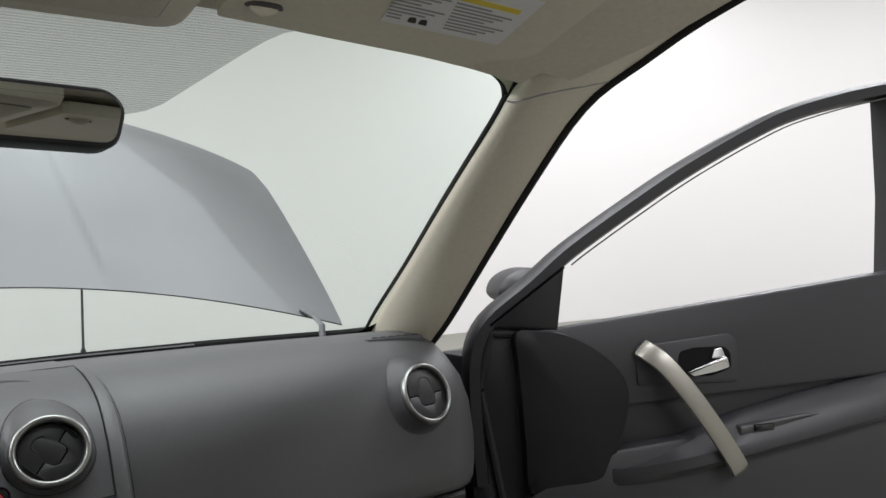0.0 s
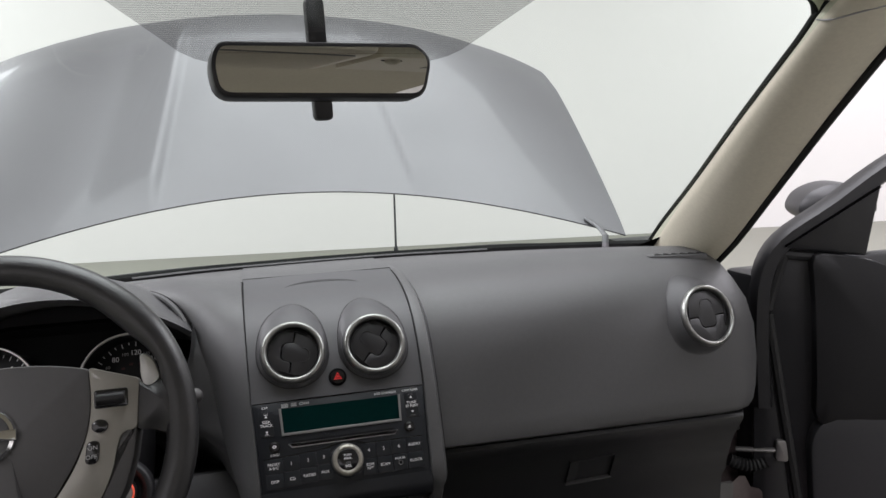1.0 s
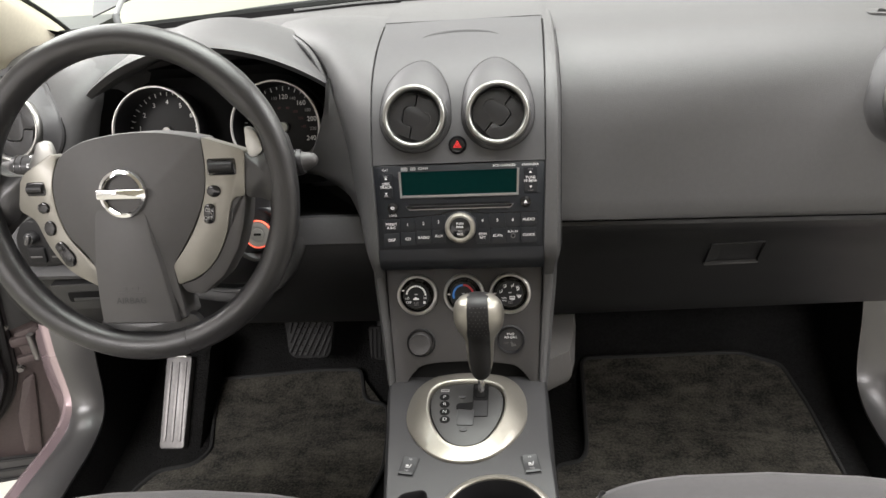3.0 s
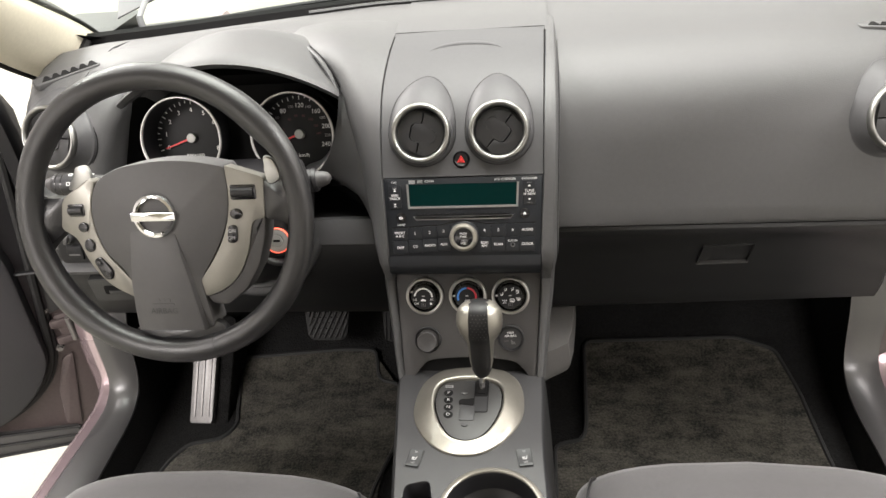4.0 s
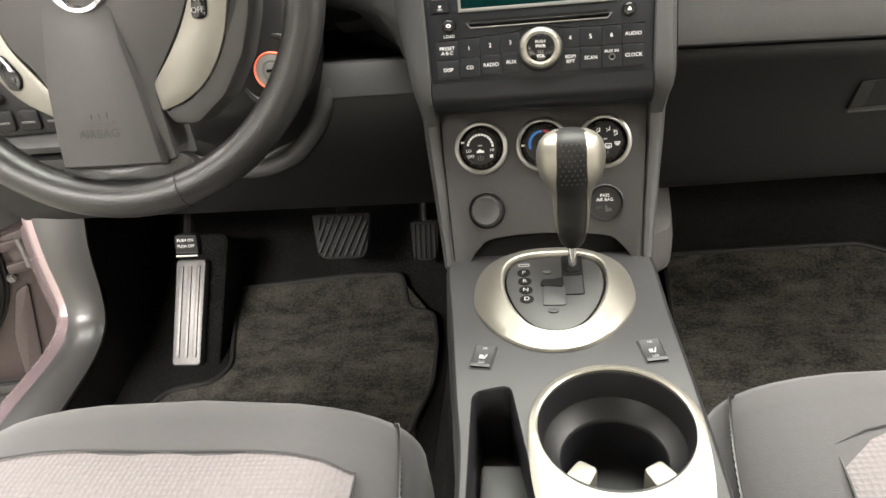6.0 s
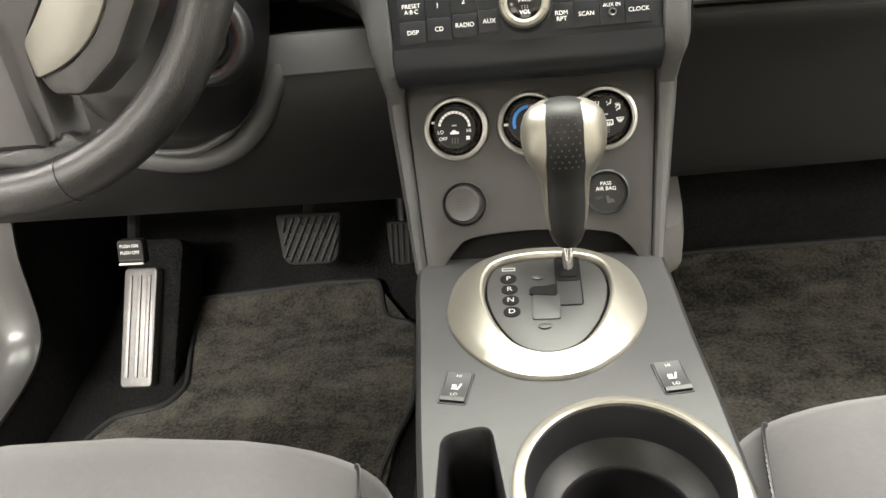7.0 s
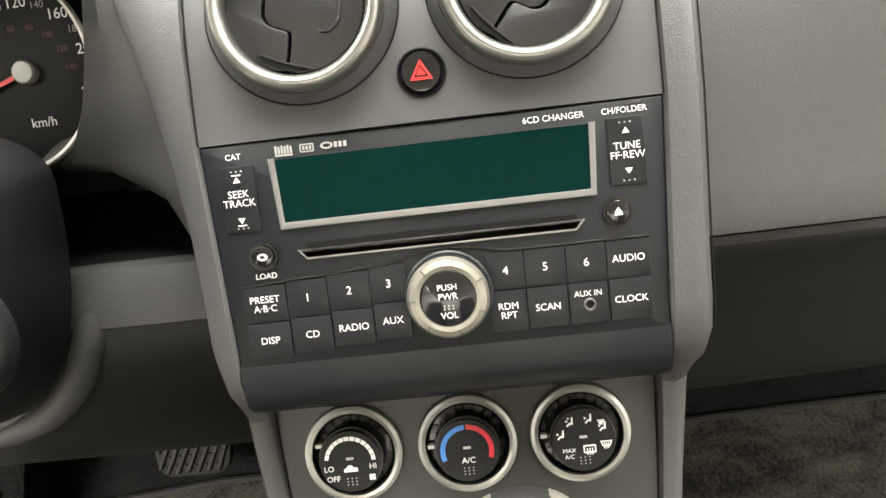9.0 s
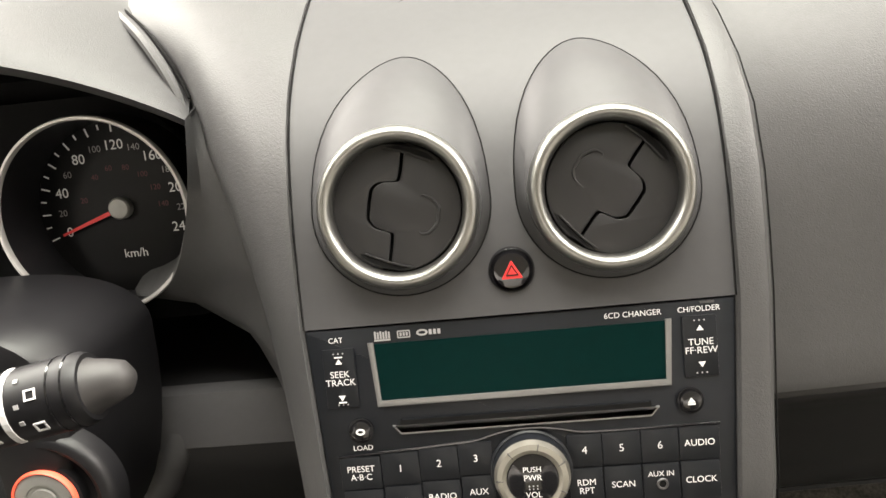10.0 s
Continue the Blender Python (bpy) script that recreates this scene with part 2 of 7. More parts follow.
# ---- building helpers ----
def part(name, bm, material, parent=None, label="", smooth=True, sharp=38):
    """Links a bmesh as one mesh object under a thing or part."""
    bmesh.ops.recalc_face_normals(bm, faces=bm.faces)
    me = bpy.data.meshes.new(name)
    bm.to_mesh(me)
    bm.free()
    me.materials.append(material)
    if smooth:
        me.polygons.foreach_set("use_smooth", [len(p.vertices) <= 4 for p in me.polygons])
        me.set_sharp_from_angle(angle=radians(sharp))
    ob = new(name, me)
    if parent:
        ob.parent = parent
    if label:
        ob["label"] = label
    return ob


def thing(name, label, category, group="", kind=""):
    return tagged(new(name), label, category, group, kind)


def axes(o, ex, ey):
    """A frame matrix with its origin and its right and up directions."""
    ex, ey = Vector(ex).normalized(), Vector(ey).normalized()
    ez = ex.cross(ey).normalized()
    m = Matrix((ex, ey, ez)).transposed().to_4x4()
    m.translation = Vector(o)
    return m


def loft(rings, closed=True, caps=True, bm=None, wrap=False):
    bm = bm or bmesh.new()
    vs = [[bm.verts.new(p) for p in ring] for ring in rings]
    n = len(vs[0])
    pairs = list(zip(vs, vs[1:])) + ([(vs[-1], vs[0])] if wrap else [])
    for a, b in pairs:
        for i in range(n if closed else n - 1):
            j = (i + 1) % n
            bm.faces.new((a[i], a[j], b[j], b[i]))
    if caps and closed and not wrap:
        for ring in (vs[0], vs[-1]):
            bm.faces.new(ring)
    return bm


def rounded(pts, r, n=5):
    """A polygon with its corners rounded; r is one radius or one for each corner."""
    out = []
    k = len(pts)
    for i in range(k):
        a, b, c = (Vector(pts[(i + d) % k]) for d in (-1, 0, 1))
        rr = r[i] if isinstance(r, (list, tuple)) else r
        u, v = (a - b), (c - b)
        rr = min(rr, 0.49 * u.length, 0.49 * v.length)
        if rr < 1e-6:
            out.append(b)
            continue
        p, q = b + u.normalized() * rr, b + v.normalized() * rr
        for s in range(n + 1):
            t = s / n
            out.append(p * (1 - t) ** 2 + b * 2 * t * (1 - t) + q * t * t)
    return out


def smooth_loop(pts, n=6, closed=True):
    """A Catmull-Rom curve through the points."""
    k = len(pts)
    pts = [Vector(p) for p in pts]
    out = []
    for i in range(k if closed else k - 1):
        if closed:
            p0, p1, p2, p3 = (pts[(i + d) % k] for d in (-1, 0, 1, 2))
        else:
            p0, p1, p2, p3 = (pts[min(max(i + d, 0), k - 1)] for d in (-1, 0, 1, 2))
        for s in range(n):
            t = s / n
            out.append(0.5 * ((2 * p1) + (p2 - p0) * t + (2 * p0 - 5 * p1 + 4 * p2 - p3) * t * t + (3 * p1 - p0 - 3 * p2 + p3) * t ** 3))
    if not closed:
        out.append(pts[-1])
    return out


def inset(pts, d):
    """A polygon moved inwards by d."""
    area = sum(a.x * b.y - b.x * a.y for a, b in zip(pts, pts[1:] + pts[:1]))
    sg = 1 if area > 0 else -1
    out = []
    for i, p in enumerate(pts):
        t = pts[(i + 1) % len(pts)] - pts[i - 1]
        nrm = Vector((-t.y, t.x)) * sg
        out.append(p + nrm.normalized() * d if nrm.length > 1e-9 else p.copy())
    return out


def prism(pts, m, z0, z1, bevel=0.0, bm=None):
    """A plate with the outline pts in the frame m, from z0 to z1, with a softened upper edge."""
    pts = [Vector(p[:2]) for p in pts]
    rings = [[m @ Vector((p.x, p.y, z0)) for p in pts]]
    if bevel > 0:
        b2 = bevel * 0.3
        rings.append([m @ Vector((p.x, p.y, z1 - bevel)) for p in pts])
        rings.append([m @ Vector((p.x, p.y, z1 - b2)) for p in inset(pts, b2)])
        rings.append([m @ Vector((p.x, p.y, z1)) for p in inset(pts, bevel)])
    else:
        rings.append([m @ Vector((p.x, p.y, z1)) for p in pts])
    return loft(rings, bm=bm)


def rect(x0, y0, x1, y1, r=0.0, n=4):
    p = [(x0, y0), (x1, y0), (x1, y1), (x0, y1)]
    return rounded(p, r, n) if r else [Vector(q) for q in p]


def circle(cx, cy, rx, ry=None, n=40):
    ry = ry or rx
    return [Vector((cx + rx * math.cos(2 * math.pi * i / n), cy + ry * math.sin(2 * math.pi * i / n))) for i in range(n)]


def lathe(profile, m, seg=48, bm=None, caps=True):
    """A turned shape about the frame's z from rows of radius and height."""
    rings = [[m @ Vector((r * math.cos(2 * math.pi * i / seg), r * math.sin(2 * math.pi * i / seg), z)) for i in range(seg)] for r, z in profile]
    return loft(rings, bm=bm, caps=caps)


def hoop(profile, m, seg=64, bm=None):
    """A closed ring about the frame's z with the closed profile of radius and height."""
    rings = []
    for i in range(seg):
        a = 2 * math.pi * i / seg
        rings.append([m @ Vector((r * math.cos(a), r * math.sin(a), z)) for r, z in profile])
    return loft(rings, bm=bm, wrap=True, caps=False)


def band(outer, inner, m, z0, z1, bm=None, bevel=0.0):
    """A flat frame between two outlines with the same number of points."""
    rings = []
    for o, i in zip(outer, inner):
        o, i = Vector(o[:2]), Vector(i[:2])
        d = (o - i).normalized() * bevel
        ring = [(o, z0), (o, z1 - bevel), (o - d, z1), (i + d, z1), (i, z1 - bevel), (i, z0)] if bevel else [(o, z0), (o, z1), (i, z1), (i, z0)]
        rings.append([m @ Vector((p.x, p.y, z)) for p, z in ring])
    return loft(rings, bm=bm, wrap=True, caps=False)


def tube(pts, radius, seg=10, bm=None, closed=False, flat=1.0, up=(0, 0, 1)):
    """A rod along pts; radius is one number or one for each point; flat squeezes it across up."""
    pts = [Vector(p) for p in pts]
    k = len(pts)
    rings = []
    for i, p in enumerate(pts):
        a = pts[i - 1] if (i or closed) else p
        b = pts[(i + 1) % k] if (i < k - 1 or closed) else p
        t = (b - a).normalized()
        side = t.cross(Vector(up))
        if side.length < 1e-4:
            side = t.cross(Vector((1, 0, 0)))
        side.normalize()
        upv = side.cross(t).normalized()
        r = radius[i] if isinstance(radius, (list, tuple)) else radius
        rings.append([p + side * (r * math.cos(2 * math.pi * j / seg)) + upv * (r * flat * math.sin(2 * math.pi * j / seg)) for j in range(seg)])
    return loft(rings, bm=bm, wrap=closed, caps=not closed)


def box(x0, y0, z0, x1, y1, z1, m=None, bevel=0.0, bm=None):
    m = m or Matrix.Identity(4)
    return prism(rect(x0, y0, x1, y1, min(bevel * 2, 0.49 * abs(x1 - x0), 0.49 * abs(y1 - y0)) if bevel else 0), m, z0, z1, bevel, bm)


WORDS = {}


def word(text, m, x, y, size, material=None, parent=None, name="lettering", lift=0.0006, thick=0.0, align="CENTER", turn=0.0, wide=1.0):
    """A printed word in the frame m, centred at x, y."""
    key = (text, align)
    if key not in WORDS:
        cu = bpy.data.curves.new("print", "FONT")
        cu.body, cu.align_x, cu.align_y, cu.size, cu.resolution_u = text, align, "CENTER", 1.0, 3
        tmp = new("print", cu)
        me = bpy.data.meshes.new_from_object(tmp.evaluated_get(bpy.context.evaluated_depsgraph_get()))
        bpy.data.objects.remove(tmp)
        WORDS[key] = me
    me = WORDS[key].copy()
    me.materials.clear()
    me.materials.append(material or M_WHITE)
    me.transform(m @ pose(x, y, lift, 0, 0, turn) @ Matrix.Diagonal((size * wide, size, size, 1)))
    ob = new(name, me)
    if parent:
        ob.parent = parent
    return ob


def smooth_rows(rings, n=3):
    """More rows between the rings, along smooth curves."""
    lines = [smooth_loop([r[i] for r in rings], n, False) for i in range(len(rings[0]))]
    return [list(r) for r in zip(*lines)]


def lerp(a, b, t):
    return a + (b - a) * t


def table(rows, x):
    """Linear reading of rows of (x, value...)."""
    if x <= rows[0][0]:
        return rows[0][1:]
    for a, b in zip(rows, rows[1:]):
        if x <= b[0]:
            t = (x - a[0]) / (b[0] - a[0])
            return tuple(lerp(p, q, t) for p, q in zip(a[1:], b[1:]))
    return rows[-1][1:]


# ---- studio ----
def studio():
    t = ROOM_TURN
    part("ground", box(-13, -10, -0.2, 13, 10.6, 0, t), M_FLOOR, smooth=False)["kind"] = "structure"
    tagged(bpy.data.objects["ground"], "pale grey studio floor around the car", "floor", kind="structure")
    # seamless wall with rounded corners
    inner = rounded([(-13, -10), (13, -10), (13, 10.6), (-13, 10.6)], 6.0, 16)
    rings = [[t @ Vector((p.x, p.y, z)) for p in inset(inner, d)] for d, z in ((0, -0.2), (0, 7.2), (-0.2, 7.2), (-0.2, -0.2))]
    tagged(part("studio_wall", loft(rings, wrap=True, caps=False), M_WALL), "plain white seamless studio wall", "wall", kind="structure")
    tagged(part("ceiling", box(-13, -10, 7.0, 13, 10.6, 7.2, t), M_WALL, smooth=False), "plain white studio ceiling", "ceiling", kind="structure")


studio()

# ---- car shell ----
def cabin_shell():
    # carpeted floor with its toe board and tunnel
    rows = []
    for x in (-0.80, -0.70, -0.30, -0.17, -0.135, 0.105, 0.13, 0.30, 0.66, 0.76):
        tun = 0.16 if -0.14 < x < 0.11 else 0.0
        rows.append([(x, y, z + tun * (0.4 if y < 1.2 else (1.0 if z < 0.45 else 0.0))) for y, z in ((-1.15, 0.34), (0.9, 0.345), (1.3, 0.345), (1.46, 0.36), (1.56, 0.395), (1.68, 0.50), (1.80, 0.70), (1.84, 1.02))])
    rings = [r + [(p[0], p[1] + 0.06, p[2] - 0.08) for p in reversed(r)] for r in rows]
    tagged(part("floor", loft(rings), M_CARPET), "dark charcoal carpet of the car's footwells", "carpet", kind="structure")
    # headliner and rear bulkhead
    rows = []
    for x in (-0.64, -0.56, -0.3, 0.0, 0.3, 0.53, 0.60):
        drop = 0.03 * (abs(x) / 0.66) ** 3
        rows.append([(x, y, z - drop) for y, z in ((0.945, 1.500), (0.80, 1.515), (0.4, 1.60), (-0.3, 1.64), (-1.15, 1.60))])
    rings = [r + [(p[0], p[1], p[2] + 0.04) for p in reversed(r)] for r in rows]
    tagged(part("headliner", loft(rings), M_LINER), "beige cloth headliner under the car roof", "headliner", kind="structure")
    tagged(part("bulkhead", box(-0.75, -1.2, 0.34, 0.75, -1.15, 0.98), M_LINER), "plain rear wall closing the cabin", "wall", kind="structure")


cabin_shell()


# ---- dashboard ----
FRONT = [(-0.80, 1.66), (-0.62, 1.70), (-0.42, 1.76), (-0.2, 1.82), (0.0, 1.835), (0.2, 1.83), (0.45, 1.785), (0.67, 1.705), (0.76, 1.67)]


def dash_section(x, back=0.0):
    """Outline of the padded dash at one x: over the deck, down the face and back underneath."""
    yf = table(FRONT, x)[0]
    k = (abs(x) - 0.144) / 0.562
    dy, dz = 0.05 * k, -0.03 * k
    yz = [(yf, 1.098), (yf - 0.06, 1.116), (1.56, 1.126), (1.49, 1.122), (1.435, 1.110), (1.392, 1.088), (1.358, 1.055), (1.332 + dy * 0.2, 1.01),
          (1.308 + dy * 0.5, 0.96 + dz * 0.4), (1.292 + dy * 0.7, 0.925 + dz * 0.8), (1.282 + dy * 0.9, 0.905 + dz), (1.281 + dy, 0.897 + dz), (1.288 + dy, 0.892 + dz), (1.33 + dy, 0.893 + dz),
          (1.55, 0.95), (yf, 1.02)]
    swell = 0.016 * max(0, x - 0.69) / 0.064
    return [(x + swell * math.sin(math.pi * max(0, min(1, (z - 0.868) / 0.21))), y + back * max(0, min(1, (1.60 - y) / 0.2)), z - back * 0.25 * max(0, min(1, (z - 0.9) / 0.2))) for y, z in yz]


dashboard = thing("dashboard", "dark grey grained dashboard with soft padded top", "dashboard")


def build_dash():
    secs = [(x, 0) for x in (0.10, 0.2, 0.3, 0.4, 0.5, 0.6, 0.66)] + [(0.69, 0.004), (0.715, 0.014), (0.735, 0.032), (0.748, 0.058), (0.754, 0.095)]
    part("passenger_pad", loft([dash_section(*s) for s in secs]), M_DASH, dashboard, "grained padded top and face")
    secs = [(x, 0) for x in (-0.655, -0.68, -0.70)] + [(-0.735, 0.01), (-0.76, 0.03), (-0.775, 0.055), (-0.782, 0.09)]
    part("driver_end_pad", loft([dash_section(*s) for s in secs]), M_DASH, dashboard)
    # rounded face between the end vent and the instruments; its edge flares out towards the column
    yz = [(1.56, 1.1245), (1.49, 1.1205), (1.435, 1.1085), (1.392, 1.0865), (1.358, 1.0535), (1.342, 1.010), (1.334, 0.975), (1.333, 0.945), (1.338, 0.918), (1.350, 0.892), (1.44, 0.892), (1.56, 1.04)]
    edge = [table([(0.892, -0.600), (0.945, -0.610), (0.975, -0.610), (1.010, -0.602), (1.0535, -0.588), (1.0865, -0.571), (1.11, -0.570)], z)[0] for _, z in yz]
    rings = []
    for f, b in ((0.0, 0.0), (0.35, 0.0), (0.62, 0.001), (0.80, 0.005), (0.93, 0.014), (1.0, 0.028)):
        rings.append([(lerp(-0.672, e, f), y + (b if y < 1.50 else 0), z - b * 0.3) for (y, z), e in zip(yz, edge)])
    part("driver_face", loft(rings), M_DASH, dashboard)
    rings = []
    for (y, z), e in list(zip(yz, edge))[3:10]:
        rings.append([(e - 0.003, y + 0.027, z - 0.008), (e + 0.003, y + 0.05, z - 0.012), (-0.548, 1.475, lerp(z, 1.0, 0.3)), (-0.575, 1.490, lerp(z, 1.0, 0.3)), (e - 0.02, y + 0.06, z - 0.01)])
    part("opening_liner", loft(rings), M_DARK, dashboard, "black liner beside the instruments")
    # deck on the driver's side, open below for the instruments
    rings = []
    for x in (-0.66, -0.62, -0.58, -0.54, -0.47, -0.38, -0.30, -0.24, -0.20, -0.17, -0.09):
        yf = table(FRONT, x)[0]
        y0 = table([(-0.66, 1.415), (-0.58, 1.43), (-0.53, 1.475), (-0.46, 1.53), (-0.30, 1.53), (-0.24, 1.475), (-0.19, 1.43), (-0.09, 1.415)], x)[0]
        top = [(yf, 1.098), (yf - 0.06, 1.116), (y0 + 0.11, 1.126), (y0 + 0.07, 1.122), (y0 + 0.02, 1.108), (y0, 1.085)]
        rings.append([(x, y, z) for y, z in top] + [(x, y + 0.012, z - 0.03) for y, z in reversed(top)])
    part("driver_deck", loft(rings), M_DASH, dashboard)
    # deck between the stack and the glass
    rings = []
    for x in (-0.13, -0.06, 0.0, 0.06, 0.13):
        yf = table(FRONT, x)[0]
        top = [(yf, 1.098), (yf - 0.06, 1.118), (1.60, 1.130), (1.515, 1.131), (1.505, 1.10)]
        rings.append([(x, y, z) for y, z in top] + [(x, y + 0.012, z - 0.03) for y, z in reversed(top)])
    part("centre_deck", loft(rings), M_DASH, dashboard)
    # glove box
    rings = []
    for x in (0.10, 0.25, 0.40, 0.55, 0.66, 0.70, 0.715):
        k = (x - 0.144) / 0.562
        dy, dz = 0.05 * k, -0.03 * k
        end = 0.02 if x > 0.71 else 0.0
        yz = [(1.303 + dy, 0.8885 + dz), (1.293 + dy, 0.8870 + dz), (1.2895 + dy, 0.8825 + dz), (1.2905 + dy, 0.876 + dz), (1.300 + dy, 0.862 + dz), (1.325 + dy * 0.9, 0.83 + dz), (1.340 + dy * 0.9, 0.79 + dz), (1.350 + dy * 0.8, 0.765 + dz), (1.363 + dy * 0.8, 0.715), (1.375 + dy * 0.6, 0.672), (1.386 + dy * 0.5, 0.655),
              (1.405 + dy * 0.5, 0.648), (1.62, 0.64), (1.62, 0.88)]
        rings.append([(x, y + end, z) for y, z in yz])
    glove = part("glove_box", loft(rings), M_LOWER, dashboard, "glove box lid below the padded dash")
    m = axes((0.4165, 1.3500, 0.7945), (1, 0.055, 0), (0.10, -0.30, 0.950))
    o, i = rect(-0.0415, -0.0250, 0.0415, 0.0210, 0.002), rect(-0.0405, -0.0240, 0.0405, 0.0200, 0.0015)
    hd = part("handle", band(o, i, m, -0.02, 0.0004, bevel=0.0003), M_LOWER, glove, "recessed glove box pull")
    part("recess", prism(rect(-0.0405, -0.0235, 0.0405, 0.0255), m, -0.030, -0.019), M_DARK, hd)
    flap = [[m @ Vector((x, y, z - d)) for x, y, z in ((-0.040, -0.024, -0.002), (0.040, -0.024, -0.018), (0.040, 0.020, -0.014), (-0.040, 0.020, -0.0006))] for d in (0.004, 0.0)]
    part("flap", loft(flap), M_LOWER, hd)
    part("lip", box(-0.0425, -0.0262, -0.004, 0.0425, -0.0236, 0.0030, m, 0.0010), M_SILL, hd)
    # knee panel below the steering column
    rings = []
    for x in (-0.80, -0.76, -0.6, -0.45, -0.3, -0.2, -0.10):
        yz = [(1.42, 0.868), (1.346, 0.8815), (1.339, 0.8815), (1.325, 0.868), (1.317, 0.847), (1.315, 0.815), (1.327, 0.75), (1.35, 0.69), (1.375, 0.655), (1.41, 0.645), (1.60, 0.64), (1.60, 0.88)]
        rings.append([(x, y, z) for y, z in yz])
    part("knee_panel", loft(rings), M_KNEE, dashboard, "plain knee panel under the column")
    # Paler strip paints the highlight along the knee panel's rounded edge.
    lip = [(1.352, 0.8805), (1.347, 0.8828), (1.338, 0.8828), (1.324, 0.869), (1.3160, 0.848), (1.3175, 0.846), (1.335, 0.86)]
    part("knee_edge_highlight", loft([[(x, y, z) for y, z in lip] for x in (-0.80, -0.5, -0.3, -0.10)]), M_STACK, dashboard, "rounded upper edge with its highlight in paler plastic")
    # Black box stands in for the shaded depth behind the instruments.
    part("column_shade_box", box(-0.66, 1.485, 0.88, -0.10, 1.52, 1.09), M_DARK, dashboard)


build_dash()


def air_vent(m, owner, r=0.043, turn=0.0, wide=0.108, label="round air vent with a satin silver ring"):
    v = part("air_vent", lathe([(r * 1.02, -0.03), (r * 1.02, 0.004), (r * 0.90, 0.004), (r * 0.89, -0.012), (0.001, -0.012)], m, 56), M_BLACK, owner, label)
    prof = [(r * (1.048 - wide + wide * math.cos(a)), 0.0060 + 0.0084 * math.sin(a)) for a in [math.pi * (1.12 - 1.24 * i / 12) for i in range(13)]]
    part("ring", hoop(prof + [(r * 1.03, -0.003), (r * (1.058 - 2 * wide), -0.003)], m, 72), M_RING, v, "satin silver ring")
    mm = m @ pose(0, 0, 0, 0, 0, turn)
    rr = r * (1.028 - 2 * wide)
    # two closed vanes that meet in a stepped joint
    joint = smooth_loop([(0.0, 0.97), (0.0, 0.70), (-0.005, 0.47), (-0.06, 0.40), (-0.28, 0.365), (-0.40, 0.27), (-0.43, 0.16), (-0.43, -0.16), (-0.40, -0.27), (-0.28, -0.365), (-0.06, -0.40), (-0.005, -0.47), (0.0, -0.70), (0.0, -0.97)], 2, False)
    n = 20
    right = [(p.x * rr, p.y * rr) for p in joint] + [(rr * math.sin(math.pi * (1 - i / n)) if 0 < i < n else 0, rr * math.cos(math.pi * (1 - i / n))) for i in range(1, n)]
    left = [(p.x * rr - 0.0018, p.y * rr) for p in joint] + [(-rr * math.sin(math.pi * (1 - i / n)) - 0.0018, rr * math.cos(math.pi * (1 - i / n))) for i in range(1, n)]
    part("vane", prism(right, mm, -0.006, 0.0058, 0.0006), M_VANE, v)
    part("vane", prism(left, mm, -0.006, 0.0055, 0.0006), M_VANE, v)
    # raised thumb grip with a bent edge
    tab = [(0.34, 0.25), (0.53, 0.21), (0.65, 0.09), (0.66, -0.17), (0.53, -0.35), (0.38, -0.37)]
    pts = [Vector((p.x * rr, p.y * rr, 0.0057)) for p in rounded(tab, 0.05, 3)]
    part("thumb_ridge", tube([mm @ p for p in pts], [0.0003 + 0.0008 * math.sin(math.pi * i / (len(pts) - 1)) for i in range(len(pts))], 6), M_VANE, v)
    # slanting slots where the joint meets the ring
    for sg in (1, -1):
        lens = [(sg * x * rr, sg * y * rr) for x, y in ((-0.36, 0.915), (-0.12, 0.90), (0.14, 0.86), (0.40, 0.80), (0.52, 0.80), (0.36, 0.90), (0.10, 0.965), (-0.16, 0.965))]
        part("gap", prism(lens, mm, 0.0050, 0.0063), M_DARK, v)
        blade = [mm @ Vector((sg * x * rr, sg * y * rr, 0.0066)) for x, y in ((-0.34, 0.905), (-0.08, 0.885), (0.18, 0.842), (0.42, 0.785))]
        part("vane_edge", tube(blade, 0.0006, 6), M_VANE, v)
    return v


DASH_FACE = [(0.86, 1.335), (0.904, 1.322), (0.95, 1.330), (1.01, 1.341), (1.055, 1.358), (1.088, 1.392), (1.110, 1.435), (1.122, 1.49), (1.126, 1.58)]


def on_dash(m, u, v):
    """Depth of the dash face below the vent plane."""
    lo, hi = -0.12, 0.05
    for _ in range(24):
        w = (lo + hi) / 2
        p = m @ Vector((u, v, w))
        if p.y > table(DASH_FACE, p.z)[0]:
            lo = w
        else:
            hi = w
    return w


def end_pod(m, owner, turn):
    """The raised teardrop surround of an end vent."""
    n = 48
    base, edge, mid, top = [], [], [], []
    for i in range(n):
        a = 2 * math.pi * i / n
        c, s = math.cos(a), math.sin(a)
        k = 1.0 + (0.42 * max(s, 0) ** 2.2)
        u, v = 0.0640 * c - 0.008 * max(s, 0) ** 2, 0.0600 * s * k
        w = on_dash(m, u, v)
        base.append(m @ Vector((u * 1.02, v * 1.02, w - 0.004)))
        edge.append(m @ Vector((u, v, w + 0.002)))
        mid.append(m @ Vector((u * 0.95, v * 0.95, w + 0.0045)))
        top.append(m @ Vector((0.0518 * c, 0.0518 * s, 0.004)))
    inner = [p.lerp(q, 0.6) + Vector((0, -0.002, 0.002)) for p, q in zip(mid, top)]
    part("vent_pod", loft([base, edge, mid, inner, top], caps=False), M_STACK, owner, "raised teardrop vent surround")
    part("pod_joint", tube([p + Vector((0, -0.0002, 0.0002)) for p in base], 0.0010, 6, closed=True), M_DARK, owner)
    air_vent(m, owner, 0.0500, turn, 0.080)


